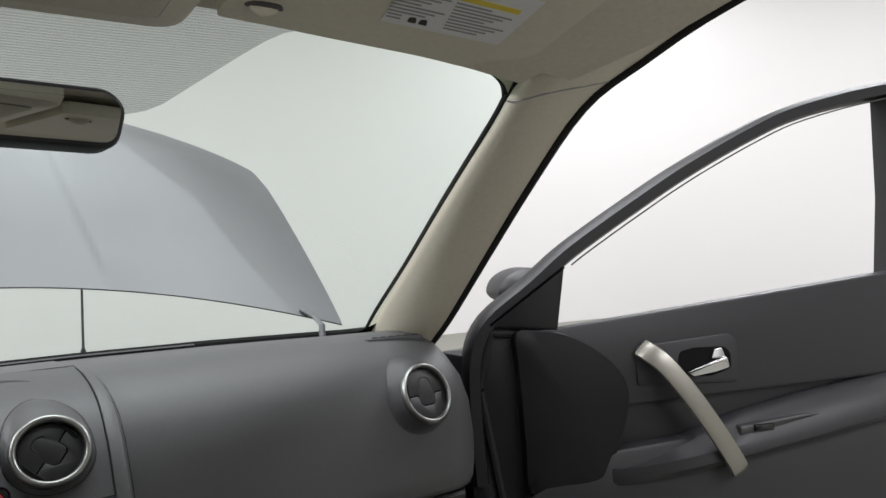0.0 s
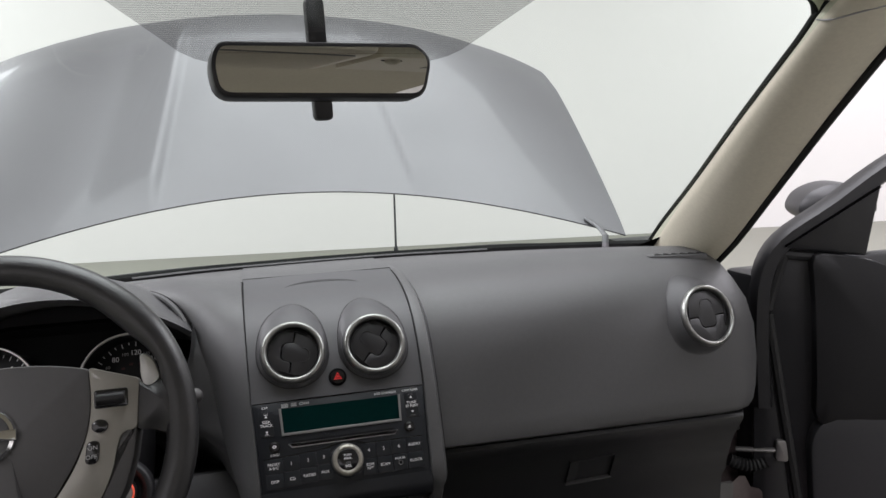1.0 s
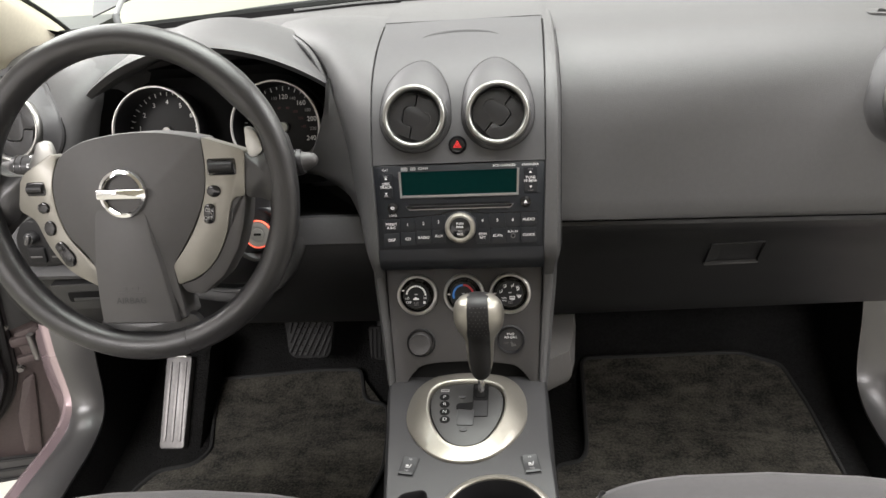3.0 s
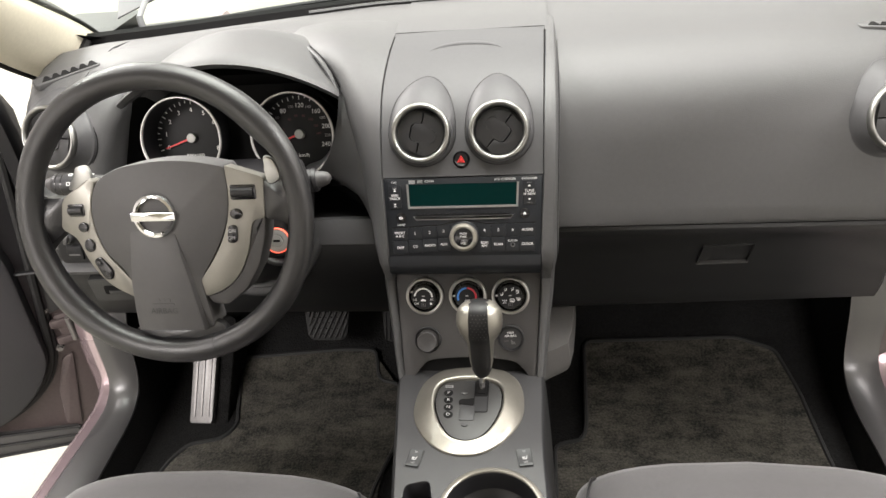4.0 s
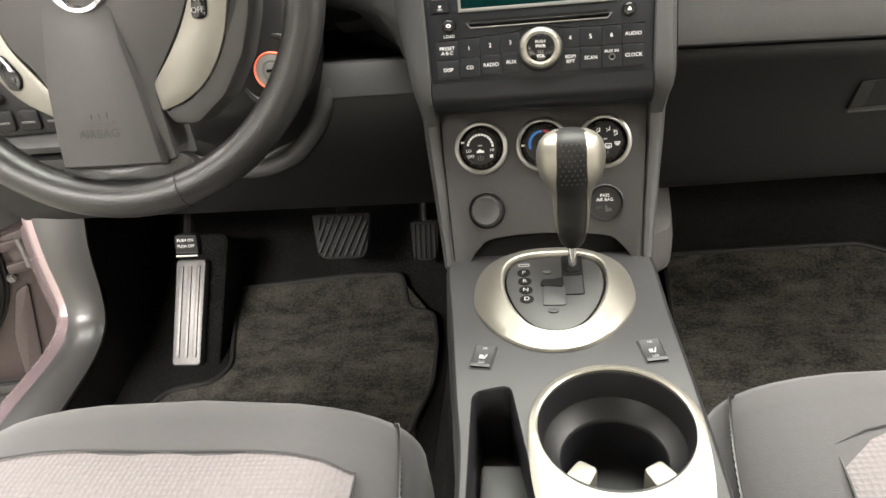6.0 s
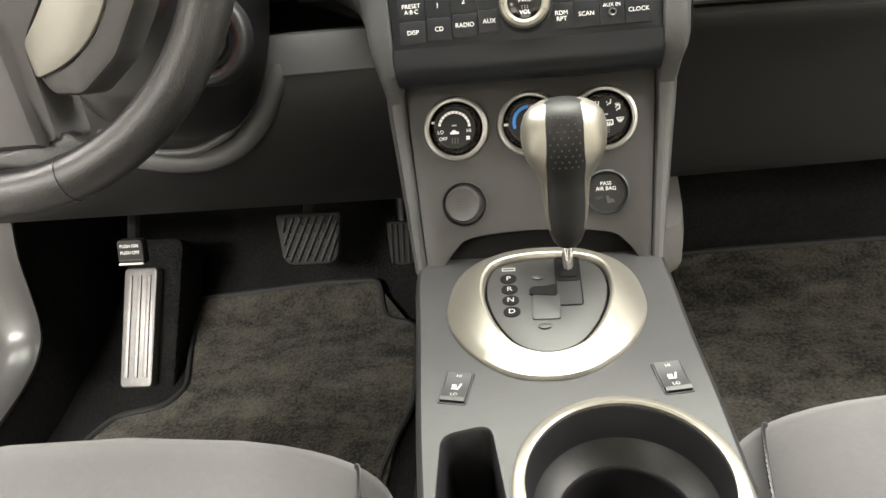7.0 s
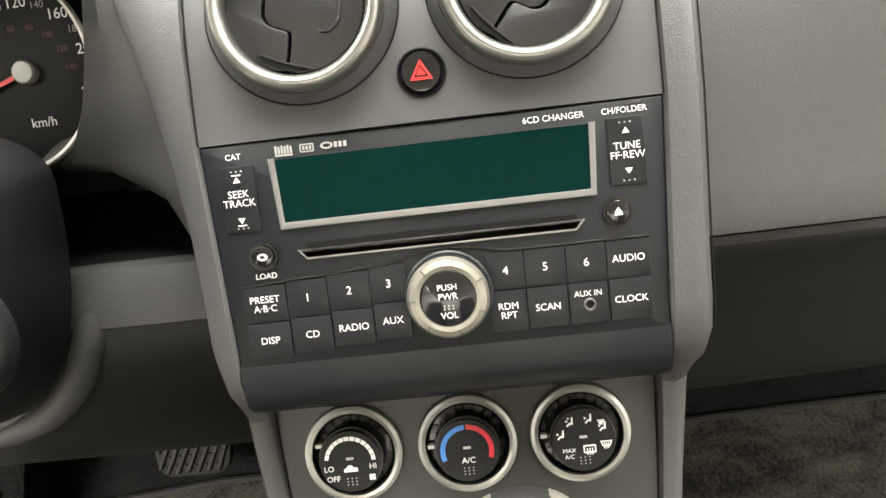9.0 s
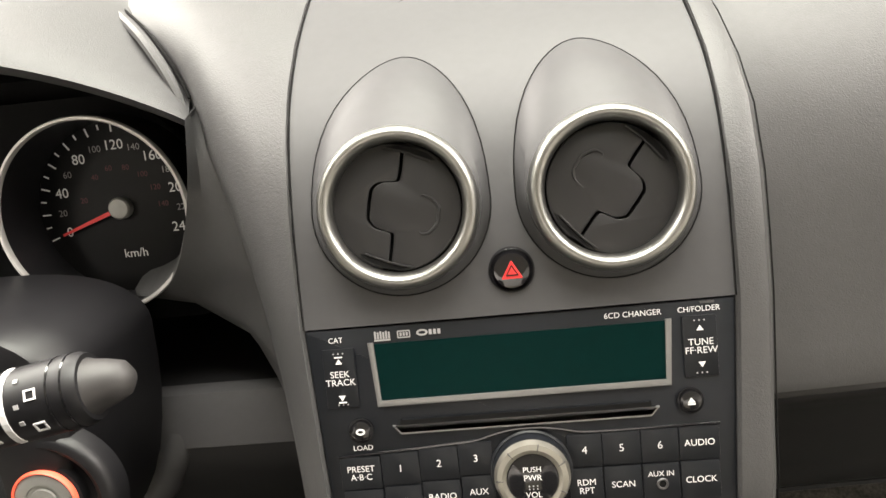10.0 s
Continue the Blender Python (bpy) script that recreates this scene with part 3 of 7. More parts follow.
end_pod(axes((0.625, 1.341, 1.036), (0.985, 0.17, 0), (0, 0.45, 0.89)), dashboard, 90)
end_pod(axes((-0.681, 1.344, 1.050), (0.985, -0.17, 0), (0, 0.45, 0.89)), dashboard, 90)


def defrost_slot(m):
    g = part("defroster_grille", prism(rounded([(-0.055, -0.012), (0.055, -0.010), (0.048, 0.018), (-0.062, 0.014)], 0.008), m, -0.01, 0.0, 0.002), M_DASH, dashboard, "small slotted side defroster")
    for i in range(6):
        x = -0.040 + i * 0.0155
        part("slot", prism([(x - 0.004, -0.006), (x + 0.013, -0.006), (x + 0.006, 0.010), (x + 0.001, 0.010)], m, -0.004, 0.0008), M_DARK, g)


defrost_slot(axes((0.655, 1.475, 1.1225), (0.97, -0.24, 0), (0.24, 0.97, 0.0)))
defrost_slot(axes((-0.692, 1.461, 1.1185), (0.83, 0.545, 0.117), (-0.545, 0.81, 0.2)))
strip = [Vector((x, table(FRONT, x)[0] - 0.055, 1.121)) for x in (-0.33, -0.2, -0.08, 0.05, 0.18, 0.29, 0.37)]
part("windshield_defroster", tube(smooth_loop(strip, 4, False), 0.007, 8, flat=0.25), M_BLACK, dashboard, "long narrow defroster slot")
edge = [Vector((x, table(FRONT, x)[0] + 0.004, 1.105)) for x in [-0.78 + 0.06 * i for i in range(26)]]
part("windshield_seal", tube(edge, 0.016, 8, flat=1.0), M_DARK, dashboard)

# ---- centre stack ----
PANEL = [(1.249, 1.008), (1.268, 1.036), (1.288, 1.062), (1.318, 1.090), (1.352, 1.108), (1.40, 1.121), (1.46, 1.129), (1.52, 1.132)]
PANEL = [(p.x, p.y) for p in smooth_loop(PANEL, 5, False)]


def surf(u, s, w=0.0):
    """A place on the vent panel: u across, s along it upwards from the radio, w proud of it."""
    run = 0.0
    for (y0, z0), (y1, z1) in zip(PANEL, PANEL[1:]):
        d = math.hypot(y1 - y0, z1 - z0)
        if s <= run + d or (y1, z1) == PANEL[-1]:
            t = (s - run) / d
            ny, nz = -(z1 - z0) / d, (y1 - y0) / d
            return Vector((u, lerp(y0, y1, t) + ny * w, lerp(z0, z1, t) + nz * w))
        run += d


RAD = axes((0, 1.249, 1.008), (1, 0, 0), (0, 0.47, 0.883))
KNB = axes((0, 1.202, 0.825), (1, 0, 0), (0, 0.49, 0.872))
centre_stack = thing("centre_stack", "dark grey centre stack with two round air vents", "centre stack")


def driver_bolster(path):
    """The broad bolster between the stack and the instrument cowl, ending in a ridge."""
    ridge = [(-0.34, 1.62, 1.118), (-0.30, 1.56, 1.128), (-0.27, 1.50, 1.133), (-0.240, 1.455, 1.130), (-0.222, 1.43, 1.123), (-0.208, 1.41, 1.108), (-0.198, 1.392, 1.092),
             (-0.187, 1.365, 1.068), (-0.1775, 1.347, 1.040), (-0.169, 1.332, 1.005), (-0.164, 1.320, 0.972), (-0.156, 1.295, 0.940), (-0.147, 1.262, 0.913), (-0.140, 1.235, 0.897),
             (-0.136, 1.225, 0.882), (-0.133, 1.225, 0.868), (-0.130, 1.225, 0.850), (-0.1285, 1.215, 0.833), (-0.124, 1.195, 0.798), (-0.119, 1.172, 0.756), (-0.113, 1.143, 0.704)]
    rings = []
    for i, ((y, z, a, _), r) in enumerate(zip(path, ridge)):
        y0, z0 = path[max(i - 1, 0)][:2]
        y1, z1 = path[min(i + 1, len(path) - 1)][:2]
        d = math.hypot(y1 - y0, z1 - z0)
        nrm = Vector((0, (z1 - z0) / d, -(y1 - y0) / d))
        e, q = Vector((-a, y, z)), Vector(r)
        rings.append([e - nrm * 0.03, e + nrm * 0.001, e + Vector((-0.0015, 0, 0)) + nrm * 0.003, e.lerp(q, 0.3) + nrm * 0.0085, e.lerp(q, 0.65) + nrm * 0.0125, e.lerp(q, 0.9) + nrm * 0.0065, q, q + Vector((-0.003, 0.008, -0.003)).lerp(Vector((-0.014, 0.006, -0.004)), max(0, min(1, (7 - i) / 4))), q + Vector((-0.004, 0.10, -0.008)).lerp(Vector((-0.050, 0.030, -0.022)), max(0, min(1, (7 - i) / 4)))])
    return rings


def build_stack():
    lip = smooth_loop([(-0.345, 1.610, 1.114), (-0.305, 1.550, 1.127), (-0.275, 1.492, 1.132), (-0.246, 1.449, 1.129), (-0.228, 1.424, 1.121), (-0.213, 1.404, 1.106), (-0.202, 1.386, 1.090), (-0.194, 1.366, 1.070)], 4, False)
    part("bolster_lip", tube(lip, [0.0042 * min(1, 0.12 + 0.10 * min(i, len(lip) - 1 - i)) for i in range(len(lip))], 8), M_DASH, centre_stack, "thin rounded lip beside the cowl")
    part("lip_groove", tube([p + Vector((0.0052, 0.002, 0.0016)) for p in lip[:-5]], 0.0012, 6), M_DARK, centre_stack)
    total = 0.325
    rings = []
    for i in range(27):
        s = total * i / 26
        hw = lerp(0.1172, 0.1235, s / total)
        rings.append([surf(-hw, s, 0), surf(-hw * 0.5, s, 0.0012), surf(0, s, 0.0016), surf(hw * 0.5, s, 0.0012), surf(hw, s, 0), surf(hw, s, -0.03), surf(-hw, s, -0.03)])
    part("vent_panel", loft(rings), M_STACK, centre_stack, "smooth grey vent panel")
    # thin joint round the panel
    line = [surf(-0.1178, 0, 0.001)] + [surf(lerp(-0.1178, -0.1245, i / 12), total * i / 12, 0.001) for i in range(1, 13)]
    line += [surf(0.1245, total, 0.001)] + [surf(lerp(0.1178, 0.1245, i / 12), total * i / 12, 0.001) for i in range(11, -1, -1)]
    part("panel_joint", tube(line, 0.0005, 6), M_DARK, centre_stack)
    arc = [surf(0.060 * math.cos(a), 0.232 + 0.032 * math.sin(a), 0.0012) for a in [math.pi * (0.08 + 0.84 * i / 16) for i in range(17)]]
    part("arc_ridge", tube(arc, [0.0004 + 0.0062 * math.sin(math.pi * i / 16) for i in range(17)], 8, flat=0.5), M_STACK, centre_stack)
    # teardrop pods with vents
    for sx, turn in ((-1, -12), (1, 142)):
        ux = 0.0555 if sx > 0 else -0.0575
        c = surf(ux, 0.064, 0.0)
        m = axes(c + Vector((0, -0.006, 0.003)), (1, 0, 0), (0, 0.50, 0.866))
        n = 56
        base, rim, mid, top = [], [], [], []
        for i in range(n):
            a = 2 * math.pi * i / n
            co, si = math.cos(a), math.sin(a)
            up = max(si, 0)
            du = 0.0497 * co * (1 - 0.22 * up ** 3) + sx * -0.004 * up ** 2
            ds = 0.0492 * si if si < 0 else 0.101 * si
            base.append(surf(ux + du * 1.03, 0.064 + ds * 1.03, -0.003))
            rim.append(surf(ux + du, 0.064 + ds, 0.0015))
            mid.append(surf(ux + du * 0.965, 0.064 + ds * 0.965, 0.0036))
            top.append(m @ Vector((0.0422 * co, 0.0422 * si, 0.005)))
        mid2 = [a.lerp(b, 0.55) + Vector((0, -0.003, 0.003)) for a, b in zip(mid, top)]
        part("vent_pod", loft([base, rim, mid, mid2, top], caps=False), M_STACK, centre_stack, "raised teardrop vent surround")
        part("pod_joint", tube([p + Vector((0, -0.0002, 0.0002)) for p in rim], 0.0004, 6, closed=True), M_DARK, centre_stack)
        air_vent(m @ pose(0, 0, 0.002), centre_stack, 0.0418, turn)
    # hazard button
    mh = axes(surf(0, 0.024, 0.0015), (1, 0, 0), (0, 0.47, 0.883))
    hz = part("hazard_button", lathe([(0.0125, -0.01), (0.0125, 0.0015), (0.0115, 0.003), (0.0105, 0.002), (0.0095, 0.0045), (0.006, 0.0052), (0.0005, 0.0054)], mh, 36), M_GLOSS, centre_stack, "black round hazard button")
    tri = rounded([(-0.0058, -0.0042), (0.0058, -0.0042), (0, 0.0058)], 0.0008)
    part("warning_triangle", prism(tri, mh, 0.0052, 0.0062), M_RED, hz, "red warning triangle")
    part("triangle_line", band([p * 0.62 for p in tri], [p * 0.46 for p in tri], mh, 0.006, 0.0067), M_GLOSS, hz)
    # side bolsters that run from the deck to the console
    path = [(1.66, 1.112, 0.126, 0.146), (1.60, 1.122, 0.1255, 0.145), (1.52, 1.1275, 0.125, 0.143), (1.46, 1.1255, 0.124, 0.142), (1.40, 1.118, 0.1225, 0.142), (1.352, 1.106, 0.121, 0.141),
            (1.318, 1.089, 0.120, 0.141), (1.288, 1.062, 0.119, 0.140), (1.268, 1.036, 0.1182, 0.139), (1.249, 1.008, 0.1176, 0.138), (1.232, 0.976, 0.1160, 0.137), (1.214, 0.942, 0.1142, 0.136),
            (1.200, 0.915, 0.1128, 0.1355), (1.194, 0.898, 0.1122, 0.135), (1.196, 0.884, 0.1122, 0.134), (1.205, 0.870, 0.1122, 0.132), (1.212, 0.852, 0.1122, 0.130), (1.206, 0.835, 0.112, 0.1285),
            (1.188, 0.800, 0.1092, 0.124), (1.165, 0.758, 0.106, 0.119), (1.136, 0.706, 0.1022, 0.113)]
    for sx in (-1, 1):
        rings = []
        for i, (y, z, a, b) in enumerate(path):
            y0, z0 = path[max(i - 1, 0)][:2]
            y1, z1 = path[min(i + 1, len(path) - 1)][:2]
            d = math.hypot(y1 - y0, z1 - z0)
            ny, nz = (z1 - z0) / d, -(y1 - y0) / d
            cross = ((a, -0.03), (a, 0.001), (a + 0.0015, 0.0035), (lerp(a, b, 0.45), 0.0048), (lerp(a, b, 0.8), 0.0025), (b, -0.005), (b + 0.003, -0.02), (b + 0.005, -0.11))
            rings.append([(sx * x, y + ny * w2, z + nz * w2) for x, w2 in cross])
        if sx < 0:
            rings = driver_bolster(path)
        part("bolster", loft(rings), M_DASH, centre_stack, "grained soft bolster")
        if sx > 0:
            part("bolster_joint", tube([Vector(r[5]) + Vector((0.0012, 0.0, 0.0)) for r in rings[2:14]], 0.0005, 6), M_DARK, centre_stack)
    # lip below the radio
    prof = [(1.1945, 0.9055), (1.188, 0.893), (1.187, 0.883), (1.192, 0.874), (1.203, 0.867), (1.2255, 0.861), (1.26, 0.861), (1.26, 0.9055)]
    part("radio_lip", loft([[(x, y, z) for y, z in prof] for x in (-0.1122, -0.06, 0, 0.06, 0.1122)]), M_RADIO, centre_stack, "dark lip under the radio")
    # climate panel with an arch over the shifter ring
    arch = smooth_loop([(0.0925, -0.1275), (0.080, -0.111), (0.062, -0.101), (0.0, -0.0965), (-0.057, -0.1005), (-0.074, -0.111), (-0.087, -0.128)], 4, False)
    outline = [(-0.1015, -0.1355), (-0.1120, 0.042), (0.1120, 0.042), (0.1015, -0.1355), (0.0945, -0.134)] + [(p.x, p.y) for p in arch] + [(-0.0890, -0.134)]
    part("climate_panel", prism(list(reversed(outline)), KNB, -0.004, 0.0, 0.0008), M_CLIMATE, centre_stack, "smooth grey climate panel")
    # Black slab paints the shade under the arch.
    part("arch_shade_slab", prism(rect(-0.10, -0.15, 0.10, -0.088), KNB, -0.030, -0.012), M_DARK, centre_stack)
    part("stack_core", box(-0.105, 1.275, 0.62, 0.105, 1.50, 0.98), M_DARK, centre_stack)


build_stack()

# ---- radio ----
radio = thing("car_radio", "black car radio with a dark green display", "car radio")


def mm(*pts):
    return [(a / 1000, b / 1000) for a, b in pts]


def button(name, x0, y0, x1, y1, owner, lines=(), size=4.6, height=0.0010, label=""):
    b = part(name, prism(rect(x0 / 1000 + 0.00025, y0 / 1000 + 0.00025, x1 / 1000 - 0.00025, y1 / 1000 - 0.00025, 0.0004, 2), RAD, 0, height, 0.00025), M_RADIO, owner, label)
    cx, cy = (x0 + x1) / 2000, (y0 + y1) / 2000
    for i, text in enumerate(lines):
        word(text, RAD, cx, cy + ((len(lines) - 1) / 2 - i) * size * 0.00095, size / 1000, parent=b, lift=height + 0.0002)
    return b


def build_radio():
    part("faceplate", prism(rounded(mm((-111.5, -117), (111.5, -117), (117.2, -1), (-117.2, -1)), 0.001), RAD, -0.03, 0.0, 0.0008), M_RADIO, radio, "black faceplate")
    outer = [(-0.0828, -0.0098), (-0.0806, -0.0462), (0.0806, -0.0462), (0.0828, -0.0098), (0.0795, -0.0098), (0.0780, -0.0428), (-0.0780, -0.0428), (-0.0795, -0.0098)]
    fr = part("display_frame", prism(outer, RAD, -0.002, 0.0016, 0.0004), M_FRAME, radio, "satin silver frame open towards the top")
    part("display", prism(rounded(mm((-78.0, -42.8), (78.0, -42.8), (79.4, -10.6), (-79.4, -10.6)), 0.0005), RAD, -0.002, 0.0006), M_LCD, fr, "blank dark green display")
    for nm, x0, top, lines, up, dn in (("seek_button", -109, -11.5, ("SEEK", "TRACK"), -18.6, -39.5), ("tune_button", 88, -9.0, ("TUNE", "FF·REW"), -15.7, -35.9)):
        b = button(nm, x0, top - 34, x0 + 18.5, top, radio)
        cx = (x0 + 9.25) / 1000
        for i, t in enumerate(lines):
            word(t, RAD, cx, (top - 14.5 - 4.6 * i) / 1000, 0.0052, parent=b, lift=0.0022)
        for yy, sg in ((up, 1), (dn, -1)):
            part("arrow", prism([((cx + a * 0.0018), yy / 1000 + sg * c * 0.0014) for a, c in ((-1, -1), (1, -1), (0, 1))][::sg], RAD, 0.0016, 0.0023), M_WHITE, b)
            if x0 < 0:
                part("arrow_bar", prism(rect(cx - 0.0022, yy / 1000 + sg * 0.0021, cx + 0.0022, yy / 1000 + sg * 0.0027), RAD, 0.0016, 0.0023), M_WHITE, b)
    word("CAT", RAD, -0.1005, -0.0070, 0.0042, parent=radio)
    word("CH/FOLDER", RAD, 0.0975, -0.0058, 0.0042, parent=radio)
    part("model_code_bar", prism(rect(0.0985, -0.0030, 0.1060, -0.0018), RAD, 0, 0.0004), M_SILL, radio)
    word("6CD CHANGER", RAD, 0.0625, -0.0058, 0.0044, parent=radio)
    # three small format marks, drawn as plain shapes
    for k in range(6):
        part("format_mark", prism(rect((-78.6 + 1.55 * k) / 1000, -0.0080, (-77.6 + 1.55 * k) / 1000, -0.0038 - 0.0005 * (k % 2)), RAD, 0, 0.0005), M_GREYPRINT, radio, "plain grey format mark")
    part("format_mark", prism(rect(-0.0788, -0.0092, -0.0697, -0.0083), RAD, 0, 0.0005), M_GREYPRINT, radio)
    part("format_mark", band(rect(-0.0658, -0.0084, -0.0586, -0.0042, 0.0006), rect(-0.0652, -0.0078, -0.0592, -0.0048, 0.0004), RAD, 0, 0.0005), M_GREYPRINT, radio, "plain grey framed mark")
    for k in range(3):
        part("format_mark", prism(rect((-64.4 + 1.7 * k) / 1000, -0.0073, (-63.3 + 1.7 * k) / 1000, -0.0053), RAD, 0, 0.0005), M_GREYPRINT, radio)
    part("format_mark", band(circle(-0.0520, -0.0062, 0.0032, 0.0018, 24), circle(-0.0520, -0.0062, 0.0020, 0.0009, 24), RAD, 0, 0.0005), M_GREYPRINT, radio, "plain grey oval mark")
    for k in range(3):
        part("format_mark", prism(rect((-48.2 + 2.4 * k) / 1000, -0.0076, (-46.6 + 2.4 * k) / 1000, -0.0048), RAD, 0, 0.0005), M_GREYPRINT, radio)
    for nm, x, y, text in (("load_button", -91.5, -59, "LOAD"), ("eject_button", 90, -55.5, "")):
        m = RAD @ pose(x / 1000, y / 1000, 0)
        b = part(nm, lathe([(0.0072, 0), (0.0072, 0.0016), (0.0064, 0.0016), (0.0064, 0.0006), (0.0058, 0.0006), (0.0056, 0.0028), (0.0045, 0.0034), (0.0003, 0.0034)], m, 32), M_GLOSS, radio, "small round button")
        if text:
            word(text, RAD, x / 1000, (y - 10.3) / 1000, 0.0042, parent=radio)
            part("disc_mark", band(circle(0, 0, 0.0026, 0.0018, 20), circle(0, 0, 0.0016, 0.0009, 20), m, 0.0032, 0.0039), M_WHITE, b)
        else:
            part("arrow", prism([(-0.002, -0.0005), (0.002, -0.0005), (0, 0.0022)], m, 0.0032, 0.0039), M_WHITE, b)
            part("arrow_bar", prism(rect(-0.002, -0.0018, 0.002, -0.001), m, 0.0032, 0.0039), M_WHITE, b)
    # slot
    sl = part("disc_slot", band(rounded(mm((-72, -61.5), (72, -61.5), (69, -54.5), (-69, -54.5)), 0.001), rounded(mm((-70, -60.4), (70, -60.4), (68.0, -54.9), (-68.0, -54.9)), 0.0004), RAD, -0.006, 0.0012), M_RADIO, radio, "disc slot with a silver lower lip")
    part("slot_gap", prism(rect(-0.0690, -0.0612, 0.0690, -0.0545), RAD, -0.001, 0.0014), M_DARK, sl)
    part("slot_lip", prism(rounded(mm((-69, -62.9), (69, -62.9), (73.8, -57.4), (71.6, -57.4), (68.5, -61.2), (-68.5, -61.2), (-71.6, -57.4), (-73.8, -57.4)), 0.0006), RAD, 0.0, 0.0016, 0.0006), M_LIP, sl)
    # lower rows of keys
    top = lambda x: -74.5 + 6.0 * (x + 106) / 211 if abs(x) > 24 else -69.0
    cols = (-105.8, -82.5, -60.8, -38.8, -19.5)
    for i, (a, b) in enumerate(((("PRESET", "A·B·C"), ("DISP",)), (("1",), ("CD",)), (("2",), ("RADIO",)), (("3",), ("AUX",)))):
        x0, x1 = cols[i], cols[i + 1]
        t = (-74.2, -73.0, -71.6, -70.2)[i]
        button("key", x0, t - 19.2, x1, t, radio, a, 5.0 if i == 0 else 6.0)
        button("key", x0 + 0.6, t - 38.5, x1, t - 19.4, radio, b, 5.2)
    cols = (21.5, 40.8, 61.9, 82.4, 104.5)
    for i, (a, b) in enumerate(((("4",), ("RDM", "RPT")), (("5",), ("SCAN",)), (("6",), ("",)), (("AUDIO",), ("CLOCK",)))):
        x0, x1 = cols[i], cols[i + 1]
        t = -70.0
        button("key", x0, t - 19, x1, t, radio, a, 6.0 if i < 3 else 5.2)
        button("key", x0, t - 41.0, x1 - 0.6, t - 19.6, radio, b, 5.0)
    word("AUX IN", RAD, 0.0715, -0.0953, 0.0042, parent=radio, lift=0.0022)
    mj = RAD @ pose(0.0720, -0.1010, 0.0018)
    jack = part("aux_socket", hoop([(0.0020, 0), (0.0020, 0.0008), (0.0028, 0.0012), (0.0033, 0.0006), (0.0033, 0)], mj, 24), M_SILL, radio)
    part("socket_hole", prism(circle(0, 0, 0.002, n=16), mj, -0.001, 0.0004), M_DARK, jack)
    arch = smooth_loop([(0.105, -0.0692), (0.070, -0.0692), (0.044, -0.0692), (0.031, -0.0688), (0.021, -0.0668), (0.011, -0.0650), (0.0012, -0.0645), (-0.009, -0.0650), (-0.019, -0.0670), (-0.029, -0.0696), (-0.044, -0.0706), (-0.075, -0.0723), (-0.106, -0.0740)], 4, False)
    part("knob_arch", tube([RAD @ Vector((p.x, p.y, 0.0004)) for p in arch], 0.0008, 6), M_GLOSS, radio, "fine ridge arching over the knob")
    for x0, y0 in ((-99.75, -14.3), (-99.75, -43.4), (97.25, -11.8), (97.25, -40.6)):
        for k in (-2.6, 0, 2.6):
            part("dot", prism(circle((x0 + k) / 1000, y0 / 1000, 0.00045, n=8), RAD, 0.0008, 0.0014), M_GREYPRINT, radio)
    for k in range(6):
        part("dot", prism(circle(0.0012 - 0.0022 + 0.0022 * (k % 3), -0.0921 - 0.0016 * (k // 3), 0.0004, n=6), RAD, 0.0138, 0.0147), M_GREYPRINT, radio)
    # volume knob
    mk = RAD @ pose(0.0012, -0.0885, 0)
    kn = part("volume_knob", lathe([(0.0228, 0), (0.0228, 0.0012), (0.0218, 0.002), (0.0212, 0.002), (0.0206, 0.010), (0.0190, 0.0120), (0.0178, 0.0120)], mk, 56, caps=False), M_RADIO, radio, "round volume knob")
    part("ring", hoop([(0.0138, 0.0125), (0.0143, 0.0140), (0.0165, 0.0148), (0.0192, 0.0136), (0.0208, 0.0100), (0.0138, 0.0100)], mk, 56), M_CHAMP, kn, "silver ring")
    part("cap", lathe([(0.0140, 0.010), (0.0140, 0.0134), (0.0132, 0.0140), (0.0003, 0.0142)], mk, 48), M_GLOSS, kn)
    word("PUSH", mk, 0, 0.0056, 0.0042, parent=kn, lift=0.0145)
    word("PWR", mk, 0, 0.0010, 0.0046, parent=kn, lift=0.0145)
    word("VOL", mk, 0, -0.0085, 0.0046, parent=kn, lift=0.0145)
    for i in range(7):
        a = 2 * math.pi * (i + 0.5) / 7
        part("notch", prism(rect(0.0158, -0.00018, 0.0198, 0.00018), mk @ pose(0, 0, 0, 0, 0, math.degrees(a)), 0.0128, 0.01485), M_SILL, kn)


build_radio()

# ---- climate knobs ----
climate = thing("climate_controls", "three black climate knobs with satin silver rings", "climate controls")


def arc_marks(m, r, a0, a1, count, mat_of, owner, w=0.0016, h=0.0030, gap=0.8, lift=0.0005, name="scale_mark"):
    for i in range(count):
        a = radians(lerp(a0, a1, (i + 0.5) / count))
        half = radians(abs(a1 - a0)) / count * 0.5 * gap
        pts = [((r + d) * math.cos(a + s * half), (r + d) * math.sin(a + s * half)) for s, d in ((-1, 0), (-1, h), (1, h), (1, 0))]
        part(name, prism(pts, m, lift - 0.0006, lift), mat_of(i), owner, smooth=False)


